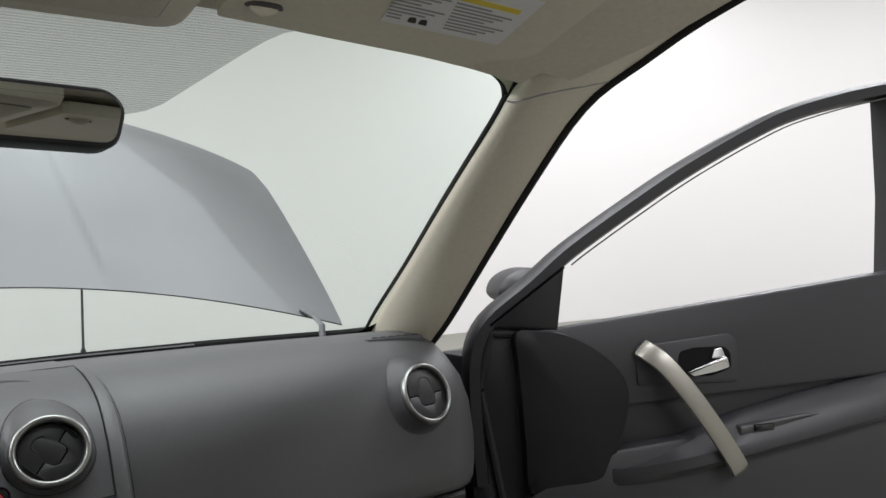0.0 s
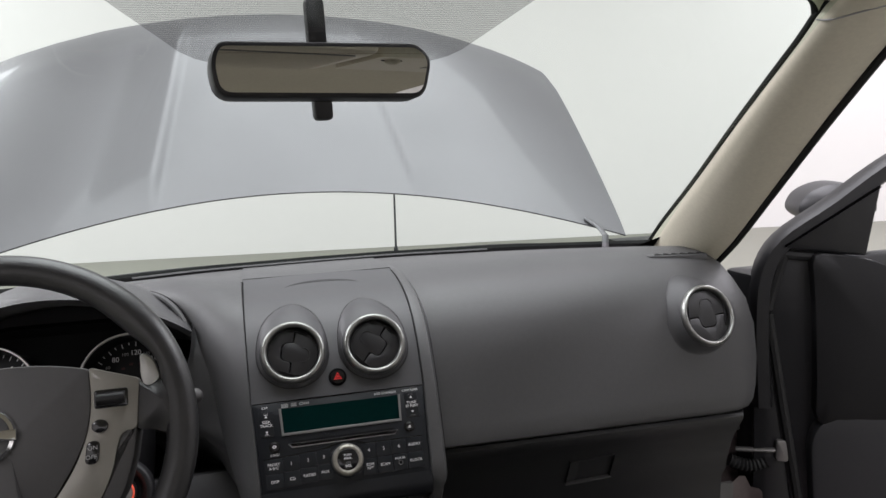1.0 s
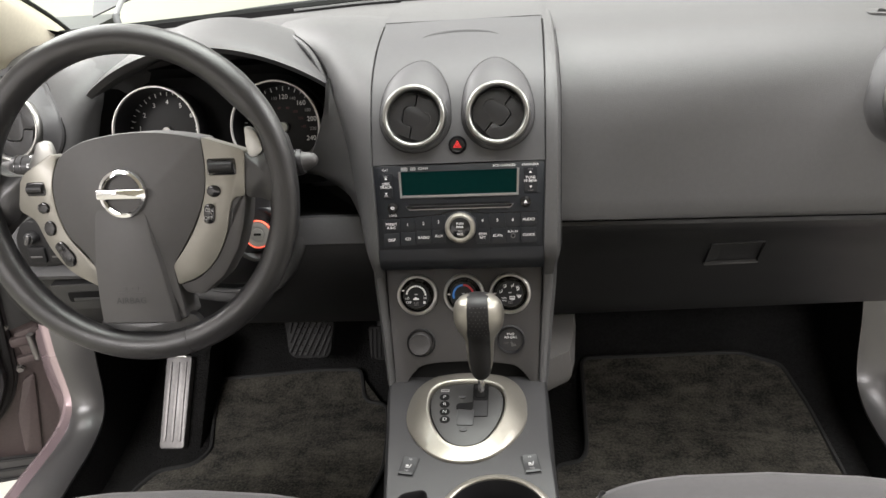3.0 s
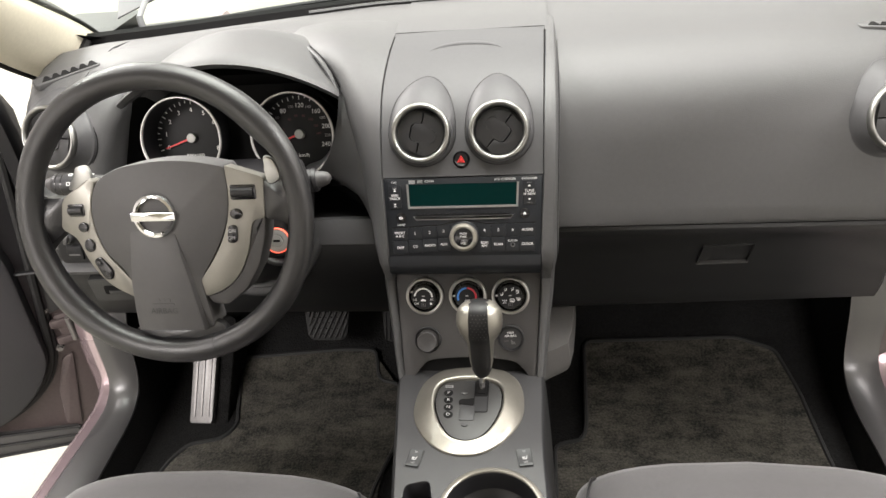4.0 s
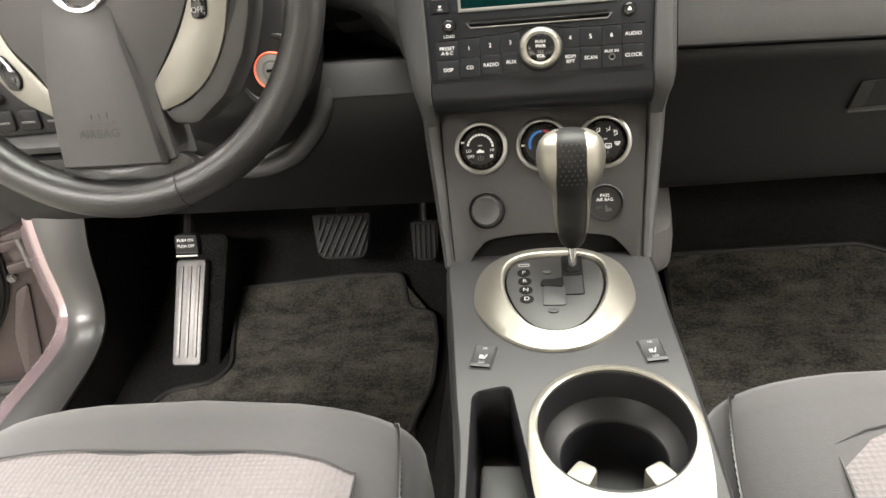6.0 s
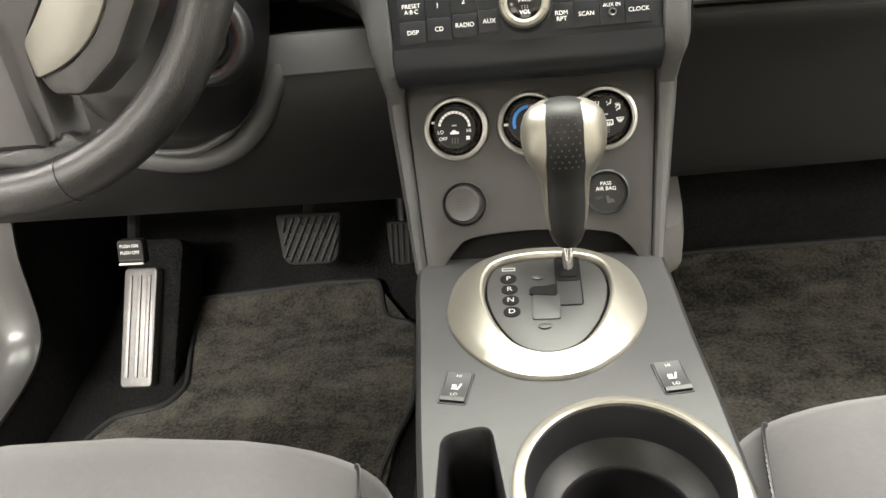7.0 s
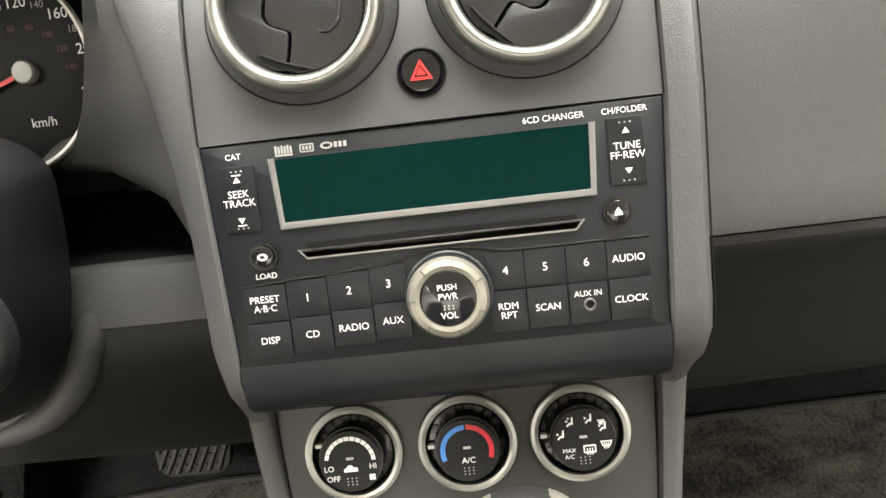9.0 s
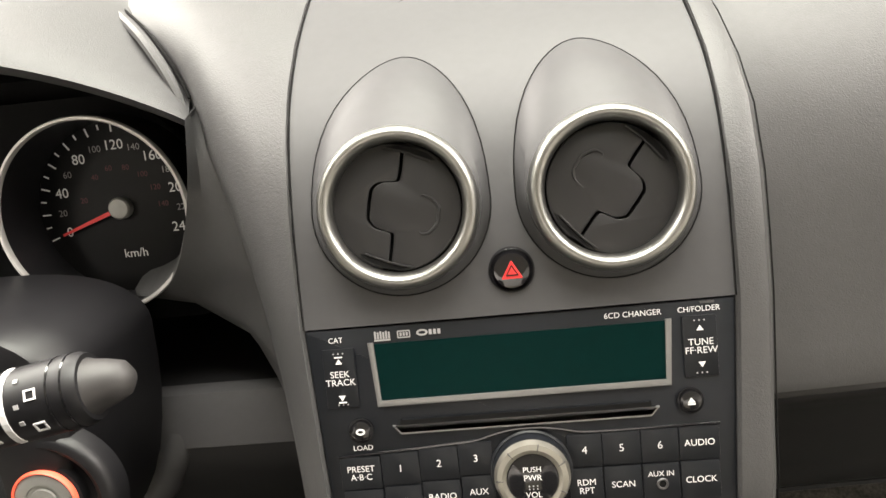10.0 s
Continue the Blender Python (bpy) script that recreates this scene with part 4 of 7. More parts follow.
def climate_knob(x, kind):
    m = KNB @ pose(x, 0, 0)
    k = part("knob", lathe([(0.0242, -0.012), (0.0242, 0.003), (0.0236, 0.0045), (0.0225, 0.002), (0.0222, 0.0), (0.0190, 0.0), (0.0186, 0.014), (0.0178, 0.0158), (0.0003, 0.0162)], m, 56), M_GLOSS, climate, "glossy black climate knob")
    part("ring", hoop([(0.0238, -0.004), (0.0238, 0.0030), (0.0246, 0.0052), (0.0266, 0.0058), (0.0286, 0.0048), (0.0294, 0.002), (0.0294, -0.004)], m), M_SILVER, k, "satin silver ring")
    part("pointer", prism(rect(-0.0232, -0.0010, -0.0195, 0.0010) if kind != "fan" else [(p.x, p.y) for p in rect(-0.0218, 0.0055, -0.0182, 0.0075)], m, 0.0, 0.0050), M_WHITE, k)
    z = 0.0168
    part("face", prism(circle(0, 0, 0.0176, n=48), m, 0.0150, 0.0164), M_FACE, k)
    part("lamp", prism(rect(-0.0022, 0.0012, 0.0022, 0.0026, 0.0006), m, 0.015, z), M_GREYPRINT, k)
    for i in range(9):
        part("dot", prism(circle(-0.0025 + 0.0025 * (i % 3), -0.0098 - 0.0018 * (i // 3), 0.0004, n=6), m, 0.0155, z - 0.0002), M_GREYPRINT, k)
    if kind == "fan":
        arc_marks(m, 0.0125, 172, 0, 12, lambda i: M_WHITE, k, h=0.0022, lift=z, gap=0.85)
        word("LO", m, -0.0125, -0.0035, 0.0045, parent=k, lift=z)
        word("OFF", m, -0.0105, -0.0095, 0.0045, parent=k, lift=z)
        word("HI", m, 0.0128, -0.0035, 0.0045, parent=k, lift=z)
        part("car_mark", prism([(-0.004, -0.0058), (0.004, -0.0058), (0.0038, -0.0038), (0.0015, -0.0034), (0.0006, -0.0022), (-0.0016, -0.0022), (-0.0026, -0.0036), (-0.004, -0.004)], m, 0.0155, z), M_WHITE, k, "plain white recirculation mark")
        for a in range(4):
            part("fan_mark", prism(circle(0.0118 + 0.0012 * math.cos(radians(90 * a + 45)), -0.0098 + 0.0012 * math.sin(radians(90 * a + 45)), 0.0009, n=8), m, 0.0155, z), M_WHITE, k)
    elif kind == "temp":
        arc_marks(m, 0.0125, 200, 92, 16, lambda i: M_BLUE, k, h=0.0027, lift=z, gap=1.0)
        arc_marks(m, 0.0125, 88, -20, 16, lambda i: M_ARCRED, k, h=0.0027, lift=z, gap=1.0)
        word("A/C", m, 0.0004, -0.0055, 0.0048, parent=k, lift=z)
    else:
        seat = ((-0.0017, -0.0024), (-0.0002, -0.0008), (0.0010, -0.0007), (0.0014, 0.0024), (0.0022, 0.0024), (0.0020, -0.0017), (0.0002, -0.0017), (-0.0010, -0.0029))
        arrow = ((-0.0024, 0.0012), (-0.0024, -0.0006), (-0.0008, 0.0003))
        for cx, cy, n in ((-0.0128, 0.0042, 0), (-0.0072, 0.0112, 2), (0.0032, 0.0122, 1), (0.0108, 0.0072, 0)):
            part("airflow_mark", prism([(cx + u, cy + v) for u, v in seat], m, 0.0155, z), M_WHITE, k)
            for j in range(n or 1):
                part("airflow_arrow", prism([(cx + u * 0.8 + 0.0010 * j, cy + v * 0.8 + 0.0016 * j) for u, v in arrow][::-1], m, 0.0155, z), M_WHITE, k)
        for cx, cy in ((0.0124, -0.0030), (0.0104, 0.0098)):
            s = 1.0 if cy < 0 else 0.6
            part("windscreen_mark", band([(cx + u * s, cy + v * s) for u, v in ((-0.0022, -0.0014), (0.0022, -0.0014), (0.0033, 0.0016), (-0.0033, 0.0016))], [(cx + u * s, cy + v * s) for u, v in ((-0.0017, -0.0009), (0.0017, -0.0009), (0.0025, 0.0011), (-0.0025, 0.0011))], m, 0.0155, z), M_WHITE, k)
            for u in (-0.0011, 0.0, 0.0011):
                part("heat_line", prism(rect(cx + u * s - 0.00025, cy - 0.0028 * s, cx + u * s + 0.00025, cy + 0.0006 * s), m, 0.0155, z + 0.0001), M_WHITE, k)
        for u in (0.0016, 0.0030, 0.0044):
            part("heat_line", prism(rect(u - 0.0003, -0.0085, u + 0.0003, -0.0048), m, 0.0155, z + 0.0001), M_WHITE, k)
        word("MAX", m, -0.0085, -0.0055, 0.0034, parent=k, lift=z)
        word("A/C", m, -0.0085, -0.0090, 0.0034, parent=k, lift=z)
        part("rear_window_mark", band(rect(-0.0005, -0.0075, 0.0065, -0.0030, 0.0006), rect(0.0002, -0.0068, 0.0058, -0.0037, 0.0004), m, 0.0155, z), M_WHITE, k)


for kx, kk in ((-0.067, "fan"), (0.0, "temp"), (0.0655, "mode")):
    climate_knob(kx, kk)

lighter_m = KNB @ pose(-0.0635, -0.0690, 0.0018)
lighter = tagged(part("power_socket", lathe([(0.0208, -0.01), (0.0208, 0.0012), (0.0198, 0.0020), (0.0186, 0.0008), (0.0180, -0.008), (0.0003, -0.008)], lighter_m, 44), M_BLACK), "round power socket with a grey cap in the climate panel", "power socket")
cap = part("cap", lathe([(0.0162, -0.008), (0.0162, 0.0135), (0.0156, 0.0160), (0.0144, 0.0172), (0.0132, 0.0166), (0.0003, 0.0164)], lighter_m, 44), M_CLIMATE, lighter, "grey round cap")
for i in range(5):
    part("cap_mark", prism(rect(-0.0075 + 0.0012 * abs(i - 2), 0.0050 - 0.0026 * i, 0.0075 - 0.0012 * abs(i - 2), 0.0056 - 0.0026 * i), lighter_m, 0.0160, 0.0167), M_PLATE, cap)
bag_m = KNB @ pose(0.0645, -0.0660, 0.0035)
bag = tagged(part("airbag_lamp", lathe([(0.0205, -0.01), (0.0205, 0.0010), (0.0190, 0.0018), (0.0178, 0.0), (0.0170, -0.0025), (0.0003, -0.0025)], bag_m, 44), M_BLACK), "round black passenger airbag lamp in the climate panel", "warning lamp")
word("PASS", bag_m, 0, 0.0078, 0.0048, parent=bag, lift=-0.0016)
word("AIR BAG", bag_m, 0, 0.0032, 0.0048, parent=bag, lift=-0.0016)
word("OFF", bag_m, -0.0065, -0.0050, 0.0040, M_SILL, bag, lift=-0.0016)
part("seat_mark", prism(rounded([(0.001, -0.010), (0.008, -0.009), (0.006, -0.006), (0.003, -0.006), (0.002, -0.003), (0.000, -0.003)], 0.0006), bag_m, -0.003, -0.0016), M_SILL, bag)


# ---- centre console ----
console = thing("centre_console", "grey centre console between the front seats", "console")
CON = axes((0, 0, 0.75), (1, 0, 0), (0, 1, 0))
GATE = axes((0, 0, 0.744), (1, 0, 0), (0, 1, 0))


def con_z(y):
    """Height of the console top: level at the cups, falling gently towards the stack."""
    if y < 0.90:
        return 0.75
    return 0.75 - 0.9 * (y - 0.90) ** 2 if y < 1.0 else 0.741 - 0.18 * (y - 1.0)


def egg(cx, cy, rx, top, bottom, n=56, square=0.78, taper=0.12):
    """A rounded outline, fuller towards the front."""
    out = []
    for i in range(n):
        a = 2 * math.pi * i / n
        c, s = math.cos(a), math.sin(a)
        px = math.copysign(abs(c) ** square, c)
        py = math.copysign(abs(s) ** (square if s > 0 else 1.0), s)
        k = 1.0 if s > 0 else 1.0 - taper * s * s
        out.append(Vector((cx + rx * px * k, cy + (top if s > 0 else bottom) * py)))
    return out


def gate_outline(grow=0.0):
    """The gate plate: nearly straight at the front, narrowing to a round toe."""
    half = [(0.0, 1.0945), (0.021, 1.0925), (0.0385, 1.0855), (0.0470, 1.0705), (0.0480, 1.046), (0.0425, 1.022), (0.0325, 1.000), (0.0195, 0.9845), (0.0, 0.978)]
    loop = half + [(-x, y) for x, y in half[-2:0:-1]]
    return inset(smooth_loop([(x + 0.0065, y) for x, y in loop], 4), -grow)


CUP = (0.047, 0.868)


def build_console():
    # outline of the top with the pocket and the cup well cut out
    bm = bmesh.new()
    edge_l = [(-0.106, 1.19), (-0.106, 1.12), (-0.092, 1.015), (-0.078, 0.90), (-0.070, 0.83), (-0.068, 0.70), (-0.070, 0.40)]
    edge_r = [(0.118, 0.40), (0.119, 0.70), (0.117, 0.83), (0.113, 0.90), (0.109, 1.00), (0.110, 1.12), (0.108, 1.19)]
    outer = smooth_loop(edge_l, 3, False) + smooth_loop(edge_r, 3, False)
    pocket = rounded([(-0.064, 0.765), (-0.006, 0.765), (-0.034, 0.9145), (-0.0665, 0.906)], [0.006, 0.006, 0.010, 0.010], 4)
    well = circle(CUP[0], CUP[1], 0.0660, n=48)
    gate = egg(0.0055, 1.062, 0.078, 0.100, 0.102)
    edges = []
    for lp in (outer, pocket, well, gate):
        vs = [bm.verts.new((p.x, p.y, 0.75)) for p in lp]
        edges += [bm.edges.new((a, b)) for a, b in zip(vs, vs[1:] + vs[:1])]
    bmesh.ops.triangle_fill(bm, use_beauty=True, use_dissolve=False, edges=edges)
    for k in range(8):
        bmesh.ops.bisect_plane(bm, geom=bm.verts[:] + bm.edges[:] + bm.faces[:], plane_co=(0, 0.90 + 0.015 * k, 0.75), plane_no=(0, 1, 0))
    for v in bm.verts:
        v.co.z = con_z(v.co.y)
    part("console_top", bm, M_CONSOLE, console, "flat grey console top")
    rings = []
    for k, (grow, z) in enumerate(((0.0, 0.75), (0.0025, 0.7485), (0.0045, 0.744), (0.010, 0.68), (0.018, 0.55), (0.026, 0.37))):
        rings.append([Vector((p.x, p.y, z - (0.75 - con_z(p.y)) * max(0, (z - 0.37) / 0.38))) for p in inset(outer, -grow)])
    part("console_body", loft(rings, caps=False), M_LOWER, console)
    # satin side cover of the tunnel beside the passenger footwell
    rings = []
    for z, x1 in ((0.588, 0.159), (0.593, 0.165), (0.602, 0.169), (0.62, 0.169), (0.655, 0.165)):
        rings.append([(0.11, 1.255, z), (x1 - 0.03, 1.27, z), (x1 - 0.008, 1.285, z), (x1, 1.32, z), (x1 + 0.008, 1.40, z), (x1 + 0.015, 1.62, z), (0.11, 1.62, z)])
    part("tunnel_cover", loft(rings), M_COVER, console, "satin grey tunnel side cover")
    # pocket
    rings = [[Vector((p.x, p.y, z)) for p in inset(pocket, d)] for d, z in ((0.0, 0.75), (0.0015, 0.748), (0.003, 0.70), (0.004, 0.672))]
    bm = loft(rings, caps=False)
    bm.faces.new([v for v in bm.verts][-len(pocket):])
    pk = part("pocket", bm, M_BLACK, console, "narrow deep open pocket")
    part("pocket_tray", box(-0.060, 0.77, 0.673, -0.016, 0.868, 0.704, bevel=0.002), M_LOWER, pk, "grey rubber step in the pocket")
    # cup holder
    m = CON @ pose(*CUP, 0)
    cup = part("cup_holder", lathe([(0.0655, 0.0), (0.0600, 0.001), (0.0585, -0.002), (0.0565, -0.026), (0.0545, -0.029), (0.0475, -0.036), (0.0430, -0.039), (0.0415, -0.043), (0.0400, -0.088), (0.037, -0.092), (0.0003, -0.093)], m, 56, caps=False), M_BLACK, console, "deep round cup holder with a sloping ledge")
    ledge = [(0.0563, -0.0262), (0.0545, -0.0286), (0.0475, -0.0355), (0.0432, -0.0386), (0.0432, -0.0400), (0.0563, -0.0290)]
    part("ledge", hoop(ledge, m, 56), M_KNEE, cup)
    outer, inner = [], []
    for i in range(72):
        a = 2 * math.pi * i / 72
        c, q = math.cos(a), math.sin(a)
        outer.append(Vector((0.0672 * c, 0.0672 * q)) if q >= 0 else Vector((0.0672 * math.copysign(abs(c) ** 0.40, c), 0.112 * q)))
        inner.append(Vector((0.0592 * c, 0.0592 * q)))
    rings = [[m @ Vector((p.x, p.y, z)) for p, z in ((o, -0.001), (o, 0.0012), (o.lerp(i, 0.2), 0.0026), (o.lerp(i, 0.75), 0.0034), (o.lerp(i, 0.93), 0.0024), (i, -0.003))] for o, i in zip(outer, inner)]
    part("surround", loft(rings, wrap=True, caps=False), M_CHAMP, cup, "champagne silver surround")
    for a in (-58, -122):
        q = m @ pose(0.0545 * math.cos(radians(a)), 0.0545 * math.sin(radians(a)), -0.003, 0, 0, a)
        part("cup_clip", prism(rounded([(-0.012, -0.008), (0.006, -0.010), (0.006, 0.010), (-0.012, 0.008)], 0.004), q, -0.02, 0.004, 0.002), M_CHAMP, cup)
    # champagne ring round the gate
    i1, i0 = gate_outline(0.0042), gate_outline(0.0008)
    o0 = []
    full = egg(0.0050, 1.060, 0.0800, 0.104, 0.105, n=720, taper=0.22)
    for p in i1:
        d = (p - Vector((0.0058, 1.046))).normalized()
        o0.append(max(full, key=lambda q: (q - Vector((0.0058, 1.046))).normalized().dot(d)))
    rings = []
    for o, a, b in zip(o0, i1, i0):
        zo = con_z(o.y)
        rings.append([Vector((q.x, q.y, z)) for q, z in ((o, zo - 0.004), (o, zo + 0.0015), (o.lerp(a, 0.06), zo + 0.0035), (o.lerp(a, 0.45), lerp(zo, 0.7545, 0.52) + 0.001), (o.lerp(a, 0.85), lerp(zo, 0.7545, 0.92) + 0.0005), (a, 0.7555), (a.lerp(b, 0.5), 0.7550), (b, 0.7525), (b, 0.744))])
    part("shifter_ring", loft(rings, wrap=True, caps=False), M_CHAMP, console, "wide champagne silver ring")
    gp = gate_outline(0.0010)
    part("shifter_gap", prism(gp, GATE, -0.01, 0.0030), M_DARK, console)


build_console()

shifter = thing("gear_shifter", "automatic gear lever with leather and silver knob", "gear lever")


def build_shifter():
    m = GATE
    gp = gate_outline(-0.0012)
    plate = part("gate_plate", prism(gp, m, 0.0, 0.0080, 0.0010), M_PLATE, shifter, "dark grey gate plate")
    z = 0.0086
    for txt, x, y in (("P", -0.0235, 1.0665), ("R", -0.0225, 1.0525), ("N", -0.0215, 1.0385), ("D", -0.0205, 1.0245)):
        part("gear_mark", prism(circle(x, y, 0.0066, 0.0062, 24), m, 0.006, z), M_DARK, plate)
        word(txt, m, x, y, 0.0076, M_GREYPRINT, plate, lift=z + 0.0004)
    part("lamp_mark", band(rect(-0.029, 1.0775, -0.018, 1.0815), rect(-0.0282, 1.0782, -0.0188, 1.0808), m, 0.006, z), M_GREYPRINT, plate)
    slot = rounded([(0.0145, 1.030), (0.034, 1.030), (0.034, 1.092), (0.0145, 1.092)], 0.003)
    part("gate_slot", prism(slot, m, 0.006, z - 0.0002), M_LOWER, plate)
    part("slot_edge", tube([m @ Vector((p.x, p.y, z)) for p in slot], 0.0005, 6, closed=True), M_DARK, plate)
    part("shaft_hole", prism(rounded([(0.0150, 1.060), (0.0335, 1.060), (0.0335, 1.091), (0.0150, 1.091)], 0.003), m, 0.006, z + 0.0003), M_DARK, plate)
    step = rounded([(-0.005, 1.014), (0.0165, 1.014), (0.0165, 1.044), (-0.005, 1.044)], 0.003)
    part("gate_step", prism(step, m, 0.006, z + 0.0006, 0.0004), M_CONSOLE, plate)
    part("gate_hole", prism(rounded([(-0.007, 1.044), (0.0145, 1.041), (0.0145, 1.056), (0.006, 1.0535), (-0.004, 1.0535), (-0.007, 1.050)], 0.003), m, 0.006, z + 0.0012), M_DARK, plate)
    for px, py in ((0.0, 1.0665), (0.004, 1.006)):
        part("release_button", prism(circle(px, py, 0.0048, 0.0032, 20), m, 0.006, z + 0.001, 0.0008), M_CONSOLE, plate)
    base, top = Vector((0.0245, 1.072, 0.740)), Vector((0.0260, 1.088, 0.800))
    part("boot", box(0.0170, 1.064, 0.0, 0.0320, 1.080, 0.0105, m, 0.002), M_DARK, shifter)
    part("shaft", tube([base, top], 0.0045, 14), M_CHROME, shifter, "chrome lever shaft")
    # knob: a tapering grip with a full head, leather down the middle and silver cheeks
    ax = (Vector((0.0240, 1.108, 0.900)) - Vector((0.0255, 1.083, 0.772))).normalized()
    km = axes(Vector((0.0255, 1.083, 0.772)), (1, 0, 0), ax.cross(Vector((1, 0, 0))))
    rows = [(0.000, 0.0080), (0.004, 0.0112), (0.012, 0.0142), (0.024, 0.0160), (0.038, 0.0172), (0.050, 0.0181), (0.057, 0.0192), (0.0625, 0.0218), (0.068, 0.0255), (0.074, 0.0288), (0.082, 0.0310), (0.091, 0.0318), (0.100, 0.0311), (0.1075, 0.0286), (0.113, 0.0242), (0.1165, 0.0180), (0.1185, 0.0105), (0.1192, 0.003)]
    rows = [(h, a, a * table([(0.0, 0.95), (0.05, 0.92), (0.07, 0.84), (0.12, 0.84)], h)[0]) for h, a in rows]
    n = 40
    rings = [[km @ Vector((a * math.cos(2 * math.pi * i / n), b * math.sin(2 * math.pi * i / n), h)) for i in range(n)] for h, a, b in rows]
    grip = part("grip", loft(rings), M_GRIP, shifter, "black perforated leather grip")
    for sx in (-1, 1):
        rr = []
        for h, a, b in rows[2:-1]:
            k = table([(0.0, 0.93), (0.012, 0.88), (0.045, 0.80), (0.057, 0.72), (0.070, 0.53), (0.082, 0.44), (0.091, 0.42), (0.100, 0.43), (0.1075, 0.465), (0.113, 0.54), (0.1165, 0.72), (0.1185, 0.97)], h)[0]
            out, deep = table([(0.0, 0.97, 0.94), (0.012, 0.985, 0.94), (0.020, 1.03, 0.96), (0.1075, 1.03, 0.96), (0.113, 1.025, 0.96), (0.1165, 1.015, 0.95), (0.1185, 1.0, 0.95)], h)
            ring = []
            for i in range(13):
                s = lerp(-1, 1, i / 12)
                lim = math.acos(k)
                g = s * lim
                ring.append((sx * a * math.cos(g), b * math.sin(g), h))
            outer = [km @ (Vector((x * out, y * out, h2))) for x, y, h2 in ring]
            inner = [km @ (Vector((x * deep, y * deep, h2))) for x, y, h2 in reversed(ring)]
            rr.append(outer + inner)
        part("cheek", loft(rr), M_CHAMP, grip, "satin silver cheek")
    for h in range(9):
        for k in range(5):
            hh = 0.0715 + h * 0.0047
            a = next(lerp(p[1], q[1], (hh - p[0]) / (q[0] - p[0])) for p, q in zip(rows, rows[1:]) if hh <= q[0])
            b = next(lerp(p[2], q[2], (hh - p[0]) / (q[0] - p[0])) for p, q in zip(rows, rows[1:]) if hh <= q[0])
            ang = radians(-90 + (k - 2) * 10 + (5 if h % 2 else 0))
            for sg in (-1, 1):
                c = km @ Vector((a * math.cos(ang), sg * b * math.sin(ang), hh))
                nrm = (c - km @ Vector((0, 0, hh))).normalized()
                q = nrm.to_track_quat("Z", "Y").to_matrix().to_4x4()
                q.translation = c
                if nrm.y < 0.2:
                    # Paler disc paints the glint on each hole of the leather.
                    part("perforation_glint", prism(circle(0, 0, 0.0007, n=8), q, -0.0005, 0.0003), M_SILL, grip, smooth=False)


build_shifter()


def heat_switch(x, y, turn):
    m = CON @ pose(x, y, con_z(y) - 0.75, -3, 0, turn)
    s = tagged(part("seat_heater_switch", band(rect(-0.0102, -0.0165, 0.0102, 0.0165, 0.002), rect(-0.0088, -0.0148, 0.0088, 0.0148, 0.0015), m, -0.004, 0.0009, bevel=0.0003), M_BLACK), "black seat heater rocker switch in the console", "switch", "seat heater switches")
    part("rocker", loft([[m @ Vector((px, py, z)) for px, py, z in ((-0.0086, yy, -0.002), (-0.0086, yy, zz), (0.0086, yy, zz), (0.0086, yy, -0.002))] for yy, zz in ((-0.0146, 0.0026), (-0.0115, 0.0032), (-0.0105, 0.0018), (0.0, 0.0008), (0.010, 0.0012), (0.0146, 0.0016))]), M_BLACK, s)
    word("HI", m, 0.0, 0.0105, 0.0040, M_GREYPRINT, s, lift=0.0019)
    word("LO", m, 0.0, -0.0082, 0.0040, M_GREYPRINT, s, lift=0.0021)
    part("seat_mark", prism(rounded([(0.0018, -0.0030), (-0.0034, -0.0026), (-0.0032, -0.0016), (0.0008, -0.0018), (0.0026, 0.0034), (0.0036, 0.0032)][::-1], 0.0004, 2), m, 0.0, 0.0017), M_GREYPRINT, s)
    for k in range(3):
        part("heat_mark", prism(rect(-0.0030 + 0.0012 * k, -0.0006, -0.0025 + 0.0012 * k, 0.0018), m, 0.0, 0.0017), M_WHITE, s)


heat_switch(-0.0590, 0.9495, -8)
heat_switch(0.0870, 0.9545, 8)

# ---- steering wheel ----
TIL = radians(19)
WHL = axes((-0.360, 1.050, 1.070), (1, 0, 0), (0, math.sin(TIL), math.cos(TIL)))
RIMF = axes((-0.3577, 1.0549, 1.0640), (0.9993, 0.0376, 0), (-0.0127, 0.3365, 0.9416))
wheel = thing("steering_wheel", "dark leather steering wheel with silver spoke trim and buttons", "steering wheel")


def wheel_px(*pts):
    """Wheel-plane places from whole millimetres."""
    return [(a / 1000, b / 1000) for a, b in pts]


def dome(pts, m, z_edge, z_mid, depth, levels=5):
    """A cushion-like cover over the outline."""
    pts = [Vector(p[:2]) for p in pts]
    c = sum(pts, Vector((0, 0))) / len(pts)
    rings = [[m @ Vector((p.x, p.y, z_edge - depth)) for p in pts], [m @ Vector((p.x, p.y, z_edge - 0.0018)) for p in pts]]
    for i in range(levels + 1):
        t = i / levels * 0.96
        z = z_edge + (z_mid - z_edge) * (1 - (1 - t) ** 2)
        k = 1 - t if i else 0.990
        rings.append([m @ Vector((c.x + (p.x - c.x) * k, c.y + (p.y - c.y) * k, z)) for p in pts])
    return loft(rings)


